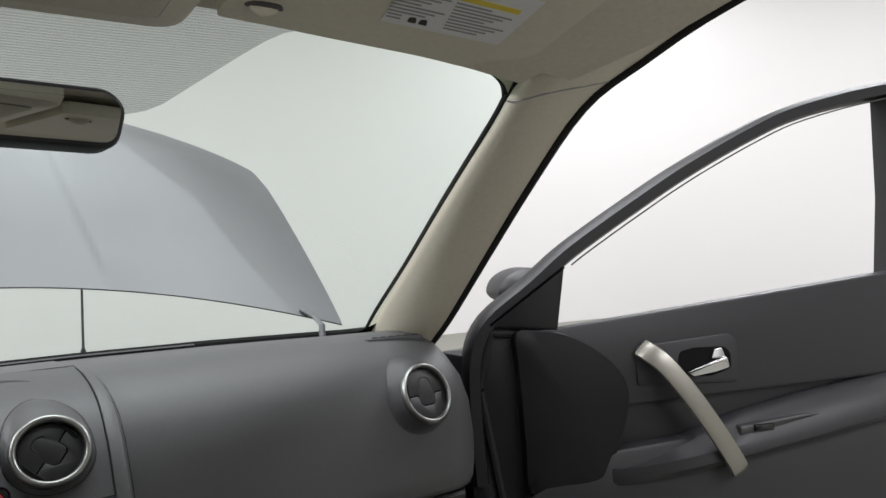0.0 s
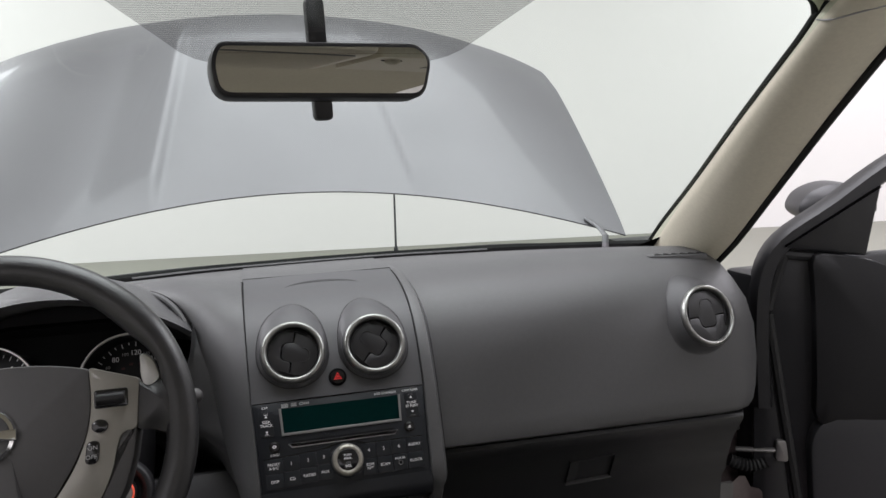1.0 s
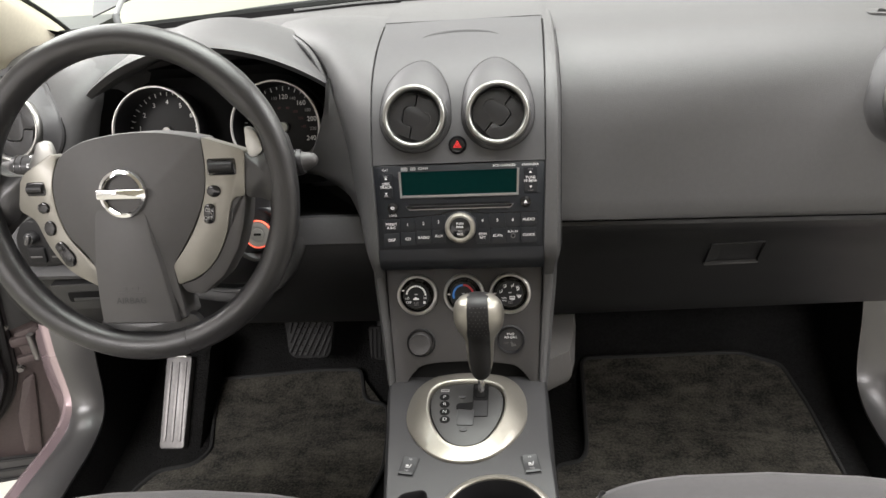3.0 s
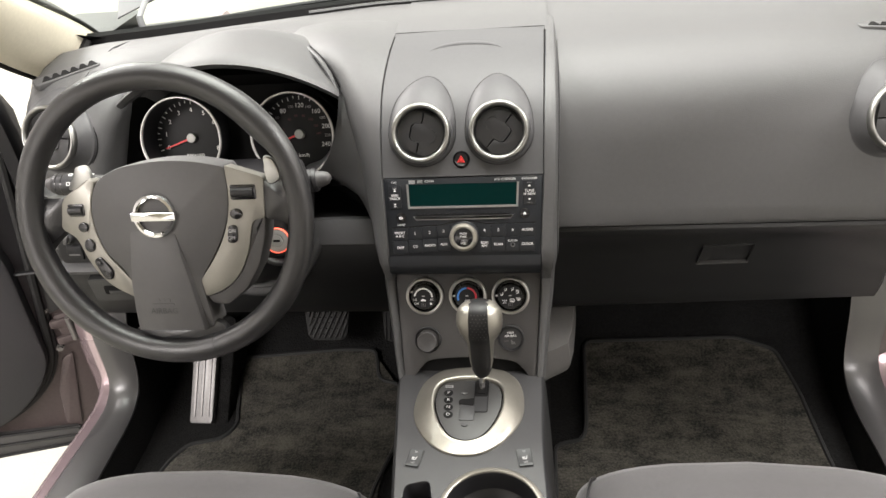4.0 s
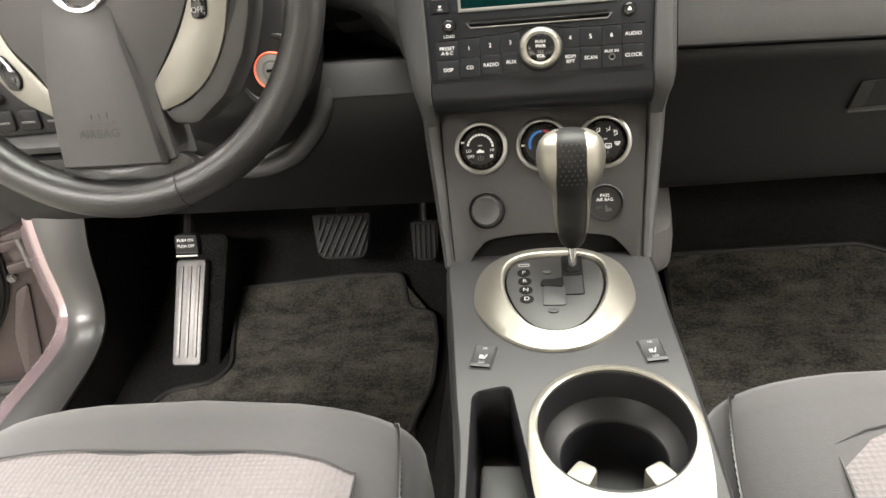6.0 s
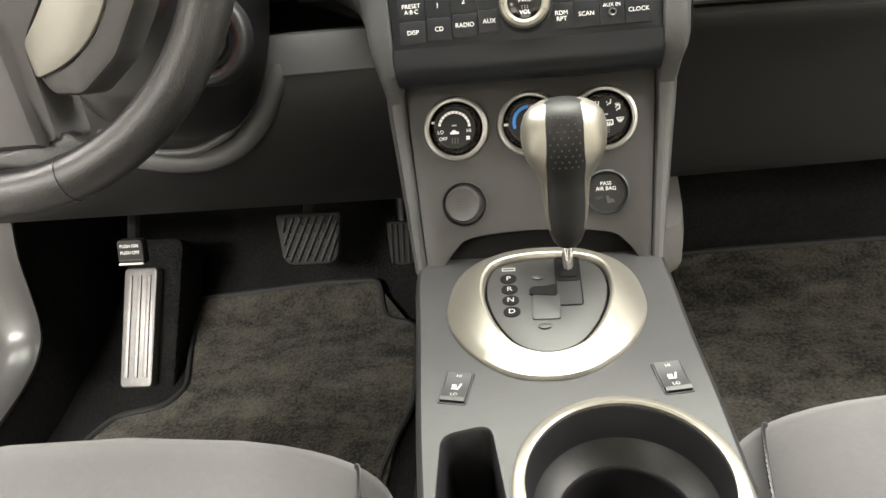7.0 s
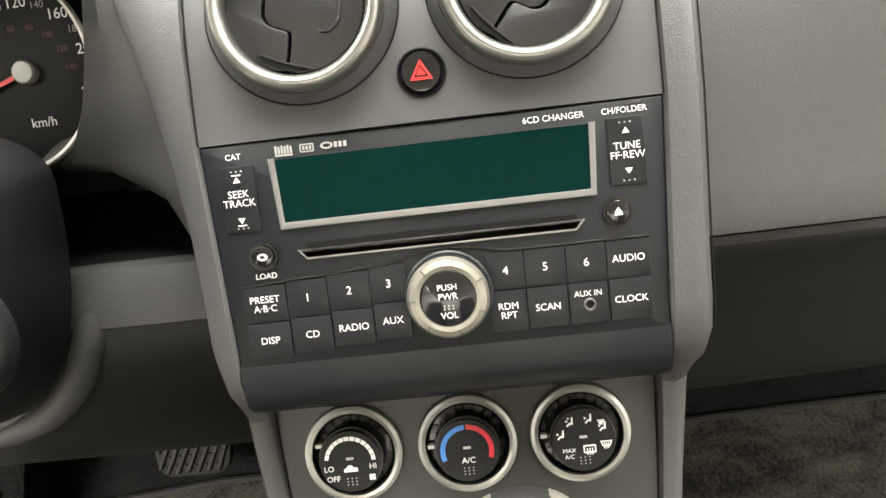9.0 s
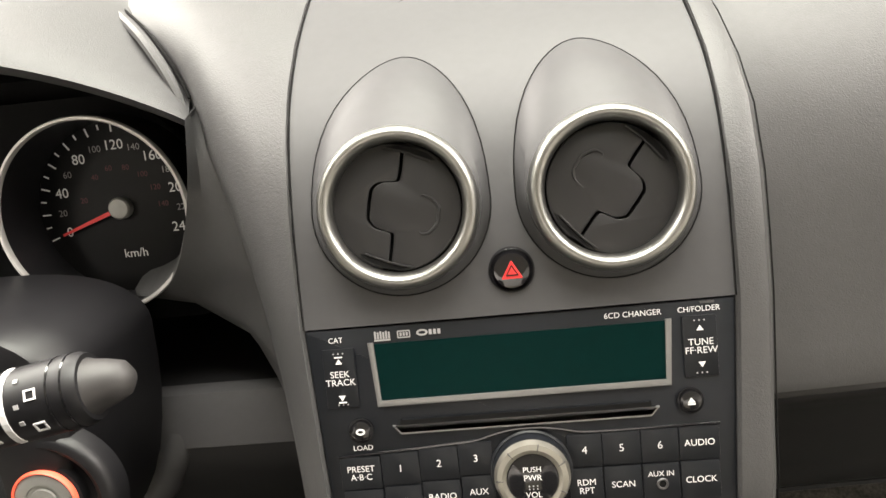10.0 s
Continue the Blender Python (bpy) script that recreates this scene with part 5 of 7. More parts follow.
def build_wheel():
    R, r = 0.1760, 0.0163
    n = 96
    rings = []
    for i in range(n):
        a = 2 * math.pi * i / n
        fat = r * (1.0 + 0.10 * max(0, math.cos(2 * (a - radians(35)))) ** 4)
        thin = 1.0 - 0.48 * math.exp(-((math.degrees(a) - 24.0) / 10.0) ** 2)
        rings.append([RIMF @ Vector(((R + fat * (thin if math.cos(b) < 0 else 1.0) * math.cos(b)) * math.cos(a), (R + fat * (thin if math.cos(b) < 0 else 1.0) * math.cos(b)) * math.sin(a), fat * 0.98 * math.sin(b))) for b in [2 * math.pi * j / 16 for j in range(16)]])
    rim = part("rim", loft(rings, wrap=True, caps=False), M_RIM, wheel, "grained dark leather rim")
    ring = [(R + 0.0166 * math.cos(b), 0.0163 * math.sin(b)) for b in [2 * math.pi * j / 24 for j in range(24)]]
    q = radians(-74)
    part("rim_joint", tube([RIMF @ Vector((x * math.cos(q), x * math.sin(q), z)) for x, z in ring], 0.0003, 6, closed=True), M_BLACK, rim)
    pad = rounded(wheel_px((-84, 46), (-52, 63), (3, 71), (49, 69), (89, 61), (91, 26), (87, -4), (74, -34), (56, -62), (40, -84), (50, -148), (-49, -152), (-52, -89), (-64, -67), (-84, -47), (-93, -17), (-95, 13)), [0.02, 0.03, 0.04, 0.03, 0.006, 0.02, 0.02, 0.03, 0.02, 0.015, 0.005, 0.005, 0.015, 0.02, 0.03, 0.02, 0.02])
    cover = part("hub_cover", dome(pad, WHL, -0.0065, 0.0035, 0.040), M_HUB, wheel, "soft airbag cover with a wide lower tongue")
    rings = []
    for y, x0, x1, z in ((0.004, -0.036, 0.014, -0.004), (-0.022, -0.041, 0.019, 0.0040), (-0.050, -0.0435, 0.0235, 0.0068), (-0.084, -0.047, 0.031, 0.0072), (-0.120, -0.048, 0.037, 0.0062), (-0.148, -0.048, 0.0405, 0.0045), (-0.151, -0.048, 0.0405, -0.004)):
        rings.append([WHL @ Vector((x, y, q)) for x, q in ((x0 - 0.002, z - 0.012), (x0, z - 0.0012), (x0 + 0.003, z), (lerp(x0, x1, 0.5), z + 0.0012), (x1 - 0.003, z), (x1, z - 0.0012), (x1 + 0.002, z - 0.012))])
    part("tongue", loft(rings), M_HUB, cover)
    word("AIRBAG", WHL, -0.008, -0.1215, 0.0105, M_RIM, cover, lift=0.0078)
    part("embossed_bar", prism(rect(-0.023, -0.1125, 0.007, -0.1115), WHL, 0.0, 0.0082), M_HUB, cover)
    for k in range(3):
        part("embossed_bar", prism(rect(-0.017 + 0.007 * k, -0.1085, -0.012 + 0.007 * k, -0.1045), WHL, 0.0, 0.0082), M_HUB, cover)
    # leather webs between the rim and the trim
    for side, pts in ((1, ((132, 45), (147, 38), (163, 44), (180, 68), (190, 30), (184, -7), (178, -30), (159, -10), (130, -7))), (-1, ((-126, 26), (-154, 25), (-176, 46), (-188, 0), (-186, -34), (-176, -54), (-158, -34), (-134, -17)))):
        part("spoke_web", dome(rounded(wheel_px(*pts), 0.012), WHL, -0.010, 0.0, 0.020), M_RIM, wheel, "leather-wrapped spoke")
    part("spoke_web", dome(rounded(wheel_px((-56, -146), (58, -142), (70, -172), (-76, -172)), 0.012), WHL, -0.012, -0.003, 0.012), M_RIM, wheel)
    # silver spoke trims
    right = rounded(wheel_px((89, 62), (138, 46), (134, -5), (119, -8), (114, -22), (109, -46), (98, -70), (84, -88), (66, -100), (44, -107), (40, -84), (57, -63), (74, -37), (87, -4), (91, 26)), [0.004, 0.006, 0.004, 0.006, 0.015, 0.02, 0.02, 0.02, 0.02, 0.004, 0.004, 0.015, 0.02, 0.02, 0.02])
    left = rounded(wheel_px((-90, 50), (-131, 25), (-139, -15), (-120, -25), (-108, -60), (-86, -90), (-46, -111), (-48, -91), (-65, -70), (-84, -47), (-93, -17), (-95, 13), (-83, 46)), [0.008, 0.01, 0.008, 0.010, 0.02, 0.03, 0.005, 0.004, 0.015, 0.02, 0.02, 0.02, 0.004])
    tr = part("spoke_trim", prism(list(right), WHL, -0.024, -0.0060, 0.0012), M_TRIM, wheel, "champagne silver spoke trim")
    tl = part("spoke_trim", prism(list(left), WHL, -0.024, -0.0060, 0.0012), M_TRIM, wheel, "champagne silver spoke trim")
    flank = rounded(wheel_px((134, -9), (130, -34), (120, -66), (100, -98), (72, -120), (50, -118), (42, -104), (64, -97), (81, -85), (94, -69), (104, -46), (109, -24), (116, -2), (134, -2)), 0.006)
    part("spoke_flank", prism(flank, WHL, -0.040, -0.0085, 0.005), M_HUB, wheel)

    def wheel_button(owner, pts, label="black rubber button", rise=0.003):
        b = part("button", prism(pts, WHL, -0.01, -0.0060 + rise, 0.0012), M_GLOSS, owner, label)
        return b

    def roller(owner, cx, cy, w, h):
        rol = wheel_button(owner, rect(cx - w / 2, cy - h / 2, cx + w / 2, cy + h / 2, 0.003), rise=0.0012)
        part("roller", tube([WHL @ Vector((cx - w * 0.42, cy, -0.0055)), WHL @ Vector((cx + w * 0.42, cy, -0.0055))], h * 0.34, 16), M_BLACK, rol)

    roller(tr, 0.110, 0.028, 0.033, 0.019)
    wheel_button(tr, circle(0.0985, 0.001, 0.0080, 0.0068, 24))
    ob = wheel_button(tr, rounded(wheel_px((83, -36), (96, -36), (98, -13), (86, -13)), 0.006))
    word("ON", WHL, 0.0915, -0.0200, 0.0062, M_GREYPRINT, ob, lift=-0.0022)
    word("OFF", WHL, 0.0900, -0.0290, 0.0062, M_GREYPRINT, ob, lift=-0.0022)
    roller(tl, -0.1135, 0.010, 0.022, 0.016)
    wheel_button(tl, circle(-0.1070, -0.012, 0.0066, 0.0066, 24))
    wheel_button(tl, circle(-0.1025, -0.036, 0.0068, 0.0090, 24))
    ob = wheel_button(tl, rounded(wheel_px((-101, -56), (-91, -50), (-76, -70), (-78, -82), (-88, -82)), 0.006))
    for q in (0.0, 1.0):
        part("raised_dot", prism(circle(lerp(-0.0930, -0.0835, q), lerp(-0.0600, -0.0735, q), 0.0030, n=14), WHL, -0.004, -0.0022, 0.0006), M_VANE, ob)
    # badge: a plain ring and bar
    mb = WHL @ pose(-0.0040, 0.0025, 0.0020)
    bd = part("badge", hoop([(0.0215, 0.0), (0.0215, 0.004), (0.0235, 0.0062), (0.0268, 0.0055), (0.0282, 0.002), (0.0282, 0.0)], mb), M_CHROME, wheel, "chrome ring badge with a plain bar")
    part("badge_bar", prism(rounded(wheel_px((-29, -5.5), (29, -5.5), (29, 5.5), (-29, 5.5)), 0.0012), mb, 0.0, 0.0078, 0.0012), M_CHROME, bd)
    # shift paddles behind the wheel
    for pts, z in ((((139, 50), (144, 36), (157, 43), (156, 55), (150, 67), (143, 71), (139, 69), (139, 60)), -0.014), (((-100, 40), (-131, 33), (-122, 52), (-117, 62), (-102, 62)), -0.030)):
        part("shift_paddle", prism(smooth_loop(wheel_px(*pts), 4)[::-1], WHL, z, z + 0.006, 0.0018), M_SILVER, wheel, "silver shift paddle")


build_wheel()

# ---- steering column, stalks and ignition ----
column = thing("steering_column", "dark steering column shroud with stalks and ignition lock", "steering column")


def build_column():
    rings = []
    for d, rx, rt, rb in ((-0.040, 0.048, 0.030, 0.048), (-0.12, 0.052, 0.034, 0.054), (-0.185, 0.055, 0.036, 0.056), (-0.197, 0.060, 0.038, 0.062), (-0.201, 0.092, 0.038, 0.112), (-0.206, 0.098, 0.038, 0.120), (-0.235, 0.102, 0.038, 0.150), (-0.31, 0.106, 0.04, 0.170)):
        rings.append([WHL @ Vector((rx * math.copysign(abs(math.cos(a)) ** 0.7, math.cos(a)), (rt if math.sin(a) > 0 else rb) * math.sin(a) - 0.012, d)) for a in [2 * math.pi * i / 40 for i in range(40)]])
    part("shroud", loft(rings), M_BLACK, column, "smooth black column shroud")
    # lower surround of the column opening
    lip = smooth_loop([(-0.490, 1.330, 0.835), (-0.485, 1.322, 0.800), (-0.463, 1.319, 0.770), (-0.443, 1.318, 0.761), (-0.405, 1.317, 0.755), (-0.369, 1.317, 0.755), (-0.335, 1.317, 0.766), (-0.312, 1.317, 0.781), (-0.290, 1.317, 0.804), (-0.277, 1.318, 0.824), (-0.268, 1.321, 0.841), (-0.261, 1.330, 0.855), (-0.257, 1.345, 0.864)], 3, False)
    part("surround", tube(lip, [0.004 + 0.0085 * min(1, i / 8) + 0.001 * max(0, i - 24) / 12 for i in range(len(lip))], 12, flat=0.8, up=(0, 1, 0)), M_STACK, column)
    under = [p + Vector((-0.006 * (p.x + 0.37) / 0.1, -0.022, 0.024)) for p in lip[5:-5]]
    part("shroud_joint", tube(under, [0.001 + 0.0035 * math.sin(math.pi * i / (len(under) - 1)) for i in range(len(under))], 8), M_STACK, column)
    # ignition lock
    mi = axes((-0.2858, 1.2145, 0.9253), (1, 0, 0), (0, math.sin(TIL), math.cos(TIL)))
    ig = part("ignition_lock", lathe([(0.0430, -0.014), (0.0425, -0.004), (0.0410, 0.001), (0.0385, 0.0028), (0.0350, 0.003), (0.030, -0.001), (0.0270, -0.006), (0.0225, -0.006), (0.0220, 0.001), (0.0190, 0.002)], mi, 44, caps=False), M_BLACK, column, "ignition lock with a lit orange ring")
    part("lit_ring", hoop([(0.0184, 0.001), (0.0184, 0.0045), (0.0191, 0.0050), (0.0202, 0.0035), (0.0202, 0.001)], mi, 44), M_ORANGE, ig, "orange lit ring")
    part("barrel", lathe([(0.0182, 0.0), (0.0182, 0.0036), (0.0166, 0.0044), (0.0110, 0.0046), (0.0106, 0.0038), (0.0085, 0.0038), (0.0082, 0.0050), (0.0003, 0.0052)], mi, 36), M_BARREL, ig, "grey metal key barrel")
    part("key_slot", prism(rect(-0.0052, -0.0016, 0.0052, 0.0016, 0.0008), mi, 0.0044, 0.0058), M_DARK, ig)
    # stalks
    for pts, lab in ((((-0.30, 1.150, 1.042), (-0.255, 1.158, 1.045), (-0.215, 1.164, 1.050), (-0.188, 1.168, 1.053)), "wiper stalk with white marks"), (((-0.42, 1.150, 1.055), (-0.475, 1.150, 1.060), (-0.52, 1.148, 1.066), (-0.555, 1.146, 1.068)), "lamp stalk with white marks")):
        s = part("stalk", tube(smooth_loop(pts, 5, False), [0.0110] * 3 + [0.0150] * 2 + [0.0160] * 5 + [0.0165] * 5 + [0.0150], 24), M_BLACK, column, lab)
        o, a, b = (Vector(p) for p in pts[1:])
        d = (b - a).normalized()
        part("stalk_tip", tube([b - d * 0.002, b + d * 0.002, b + d * 0.009, b + d * 0.015, b + d * 0.0185], [0.0140, 0.0118, 0.0100, 0.0078, 0.0030], 20), M_CLIMATE, s, "grey twist tip")
        for u in (0.55, 0.78):
            part("groove", tube([a.lerp(b, u), a.lerp(b, u + 0.03)], 0.0168, 24), M_GLOSS, s)
        ey = Vector((0, 0.66, 0.75)) * (1 if d.x > 0 else -1)
        ms = axes(a, d, ey - d * ey.dot(d))
        # printed ring and marks on the barrel
        for k in range(12):
            q = ms @ pose(0, 0, 0, 13 * k - 72, 0, 0)
            part("printed_ring", box(-0.0060, -0.0018, 0.0155, -0.0032, 0.0018, 0.0167, q), M_WHITE, s)
            if k % 2 == 0:
                part("stalk_mark", box(-0.0140, -0.0010, 0.0150, -0.0112, 0.0010, 0.0165, q), M_WHITE, s)
                part("stalk_mark", box(-0.0225, -0.0013, 0.0150, -0.0195, 0.0013, 0.0164, q), M_WHITE, s)
            if k in (3, 6, 8):
                part("stalk_mark", box(0.0012, -0.0010, 0.0155, 0.0032, 0.0010, 0.0169, q), M_GREYPRINT, s)
            if k in (5, 9):
                part("stalk_mark", band(rect(0.0062, -0.0024, 0.0112, 0.0024), rect(0.0069, -0.0017, 0.0105, 0.0017), q, 0.0150, 0.0170), M_WHITE, s)
    # switch bank, ledge and tray beside the column
    fy = Vector((0, 0.16, 0.987))
    mbk = axes((-0.668, 1.300, 0.862), (1, 0, 0), fy)
    bank = part("switch_bank", prism(rounded([(-0.052, -0.030), (0.070, -0.026), (0.070, 0.048), (-0.036, 0.048), (-0.054, 0.020)], 0.010), mbk, -0.04, 0.004, 0.003), M_FACE, column, "black switch bank beside the column")
    for x0, x1 in ((-0.036, -0.006), (0.000, 0.030), (0.036, 0.064)):
        sw = part("switch", box(x0, -0.022, 0.0, x1, 0.006, 0.009, mbk, 0.003), M_FACE, bank)
        part("switch_bar", box(x0 + 0.005, -0.012, 0.006, x1 - 0.005, -0.009, 0.0100, mbk, 0.0006), M_SILL, sw)
    part("mirror_knob", lathe([(0.010, 0), (0.010, 0.010), (0.0075, 0.014), (0.0003, 0.0145)], mbk @ pose(-0.022, 0.022, 0.003), 20), M_VANE, bank)
    part("mirror_knob_bar", box(-0.0035, -0.009, 0.012, 0.0035, 0.009, 0.019, mbk @ pose(-0.022, 0.022, 0.003, 0, 0, -25), 0.002), M_SILL, bank)
    ledge = [(1.345, 0.838), (1.316, 0.836), (1.296, 0.826), (1.290, 0.816), (1.296, 0.806), (1.312, 0.797), (1.345, 0.795)]
    part("ledge", loft([[(x, y + dy, z) for y, z in ledge] for x, dy in ((-0.735, 0.012), (-0.725, 0.0), (-0.58, 0.0), (-0.54, 0.006), (-0.505, 0.03))]), M_STACK, column, "smooth grey ledge below the switches")
    mt = axes((-0.625, 1.307, 0.768), (1, 0.02, 0.0), (0, -0.10, 0.995))
    tray = part("coin_tray", prism(rounded([(-0.072, -0.030), (0.075, -0.028), (0.066, 0.026), (-0.072, 0.024)], 0.005), mt, -0.05, 0.003, 0.002), M_LOWER, column, "small pull-out tray")
    part("tray_slot", prism(rounded([(-0.048, -0.012), (0.030, -0.010), (0.028, 0.010), (-0.046, 0.008)], 0.004), mt, 0.0, 0.0036), M_DARK, tray)
    part("tray_lip", box(-0.040, -0.011, 0.0, 0.028, -0.003, 0.0046, mt, 0.0015), M_LOWER, tray)


build_column()

# ---- instruments ----
cluster = thing("instrument_cluster", "instrument cluster with two round black dials under a cowl", "instrument cluster")
GT = radians(22)
GAU = axes((-0.392, 1.386, 1.019), (1, 0, 0), (0, math.sin(GT), math.cos(GT)))


def dial(cx, step, fine, labels, needle, owner, small=(), word_at=None):
    m = GAU @ pose(cx, 0, -0.036)
    d = part("dial", lathe([(0.0675, -0.01), (0.0675, 0.0), (0.0655, 0.0005), (0.0003, 0.0006)], m, 64), M_FACE, owner, "round black dial with white figures")
    part("bezel", hoop([(0.0676, 0.0440), (0.0676, 0.0472), (0.0684, 0.0486), (0.0700, 0.0486), (0.0708, 0.0470), (0.0708, 0.0440)], m, 72), M_BEZEL, d, "thin silver bezel")
    part("bezel_tube", hoop([(0.0655, 0.0), (0.0678, 0.0445), (0.0706, 0.0445), (0.0706, -0.004)], m, 72), M_BLACK, d)
    n = len(labels)
    for i, t in enumerate(labels):
        a = radians(199 - 222 * i / (n - 1))
        if t:
            word(t, m, 0.0475 * math.cos(a), 0.0475 * math.sin(a), 0.0105 if i % step == 0 else 0.0070, M_DIAL if i % step == 0 else M_GREYPRINT, d, lift=0.0012)
    for i in range(fine + 1):
        a = radians(199 - 222 * i / fine)
        mj = m @ pose(0, 0, 0, 0, 0, math.degrees(a))
        ln = 0.0065 if i % 2 == 0 else 0.004
        part("tick", prism(rect(0.0640 - ln, -0.0005, 0.0640, 0.0005), mj, 0.0004, 0.0012), M_DIAL, d, smooth=False)
    for t, r, a in small:
        word(t, m, r * math.cos(radians(a)), r * math.sin(radians(a)), 0.0058, M_DIMRED, d, lift=0.0012)
    if word_at:
        word(word_at[0], m, word_at[1], word_at[2], word_at[3], M_DIAL, d, lift=0.0012)
    mn = m @ pose(0, 0, 0, 0, 0, needle)
    nd = part("needle", prism([(-0.006, -0.0018), (0.051, -0.0009), (0.051, 0.0009), (-0.006, 0.0018)], mn, 0.004, 0.0058), M_RED, d, "red needle")
    part("needle_hub", lathe([(0.0084, 0.001), (0.0084, 0.007), (0.0072, 0.0085), (0.0003, 0.0088)], m, 28), M_BARREL, nd)


def build_cluster():
    part("backing", prism(rounded(wheel_px((-172, -90), (180, -90), (190, 20), (120, 85), (-120, 85), (-180, 20)), 0.03), GAU, -0.06, -0.036), M_DARK, cluster, "matt black backing")
    part("hood_panel", prism(rounded(wheel_px((-165, -88), (112, -88), (112, -62), (-165, -62)), 0.008), GAU, -0.01, 0.012, 0.003), M_BLACK, cluster)
    dial(-0.088, 1, 24, ["0", "1", "2", "3", "4", "5", "6", "7", "8"], 199, cluster, word_at=("RPM×1000", 0.002, -0.030, 0.0072))
    dial(0.104, 2, 24, ["0", "20", "40", "60", "80", "100", "120", "140", "160", "180", "200", "220", "240"], 199, cluster,
         small=(("20", 0.030, 165), ("40", 0.030, 125), ("60", 0.031, 100), ("80", 0.031, 75), ("100", 0.031, 50), ("120", 0.031, 25), ("140", 0.032, 0)), word_at=("km/h", 0.004, -0.036, 0.0095))
    part("trip_display", prism(rect(-0.022, -0.045, 0.022, 0.030, 0.004), GAU, -0.036, -0.030), M_DARK, cluster)
    # binnacle cowl: a dome over both dials
    ends_l, ends_r = -0.572, -0.197
    rings = []
    n = 32
    cx, hw = (ends_l + ends_r) / 2, (ends_r - ends_l) / 2
    for i in range(n + 1):
        a = math.pi * i / n
        c, s = math.cos(a), math.sin(a)
        x = cx + hw * c
        lift = s ** 1.9
        front = Vector((x, 1.374 - 0.014 * lift, 1.087 + 0.067 * lift))
        crown = Vector((cx + hw * c * 0.985, 1.390 - 0.010 * lift, 1.092 + 0.070 * lift))
        mid = Vector((cx + hw * c * 0.93, 1.440, 1.099 + 0.069 * lift))
        rear = Vector((cx + hw * c * 0.84, 1.50 + 0.01 * lift, 1.107 + 0.055 * lift))
        tail = Vector((cx + hw * c * 0.70, 1.56 + 0.06 * lift, 1.112 + 0.006 * lift))
        low = Vector((cx + hw * c * 0.80, 1.53 + 0.04 * lift, 1.088 + 0.02 * lift))
        under = Vector((x * 0.985 + cx * 0.015, 1.382 - 0.010 * lift, 1.078 + 0.065 * lift))
        rings.append(smooth_loop([front, crown, mid, rear, tail], 4, False) + [low, under])
    part("cowl", loft(rings), M_DASH, cluster, "grained arched cowl")
    rings = []
    flank = (((-0.1955, 1.366, 1.092), (-0.1965, 1.384, 1.090)), ((-0.2005, 1.354, 1.060), (-0.186, 1.364, 1.066)), ((-0.2135, 1.351, 1.023), (-0.177, 1.346, 1.037)), ((-0.2315, 1.353, 0.989), (-0.1685, 1.331, 1.003)),
             ((-0.2560, 1.360, 0.964), (-0.1635, 1.319, 0.970)), ((-0.2870, 1.369, 0.954), (-0.156, 1.296, 0.940)), ((-0.2880, 1.385, 0.930), (-0.147, 1.264, 0.913)), ((-0.2850, 1.420, 0.884), (-0.137, 1.232, 0.884)))
    for (e, q), deep in zip(flank, (0, 0, 0, 0, 0.004, 0.016, 0.045, 0.075)):
        e, q = Vector(e) + Vector((0.2 * deep, deep * 0.6, 0)), Vector(q)
        rings.append([e + Vector((0.002, 0.05, 0.002)), e + Vector((0, 0.004, 0)), e.lerp(q, 0.04) + Vector((0, -0.001, 0)), e.lerp(q, 0.4) + Vector((0, 0.004 + deep, 0)), e.lerp(q, 0.75) + Vector((0, 0.003 + deep, 0)), q + Vector((0.003, 0.002, 0)), q + Vector((0.01, 0.08, 0))])
    part("cheek_panel", loft(smooth_rows(rings)), M_DASH, cluster, "smooth dark flank beside the dials")


build_cluster()


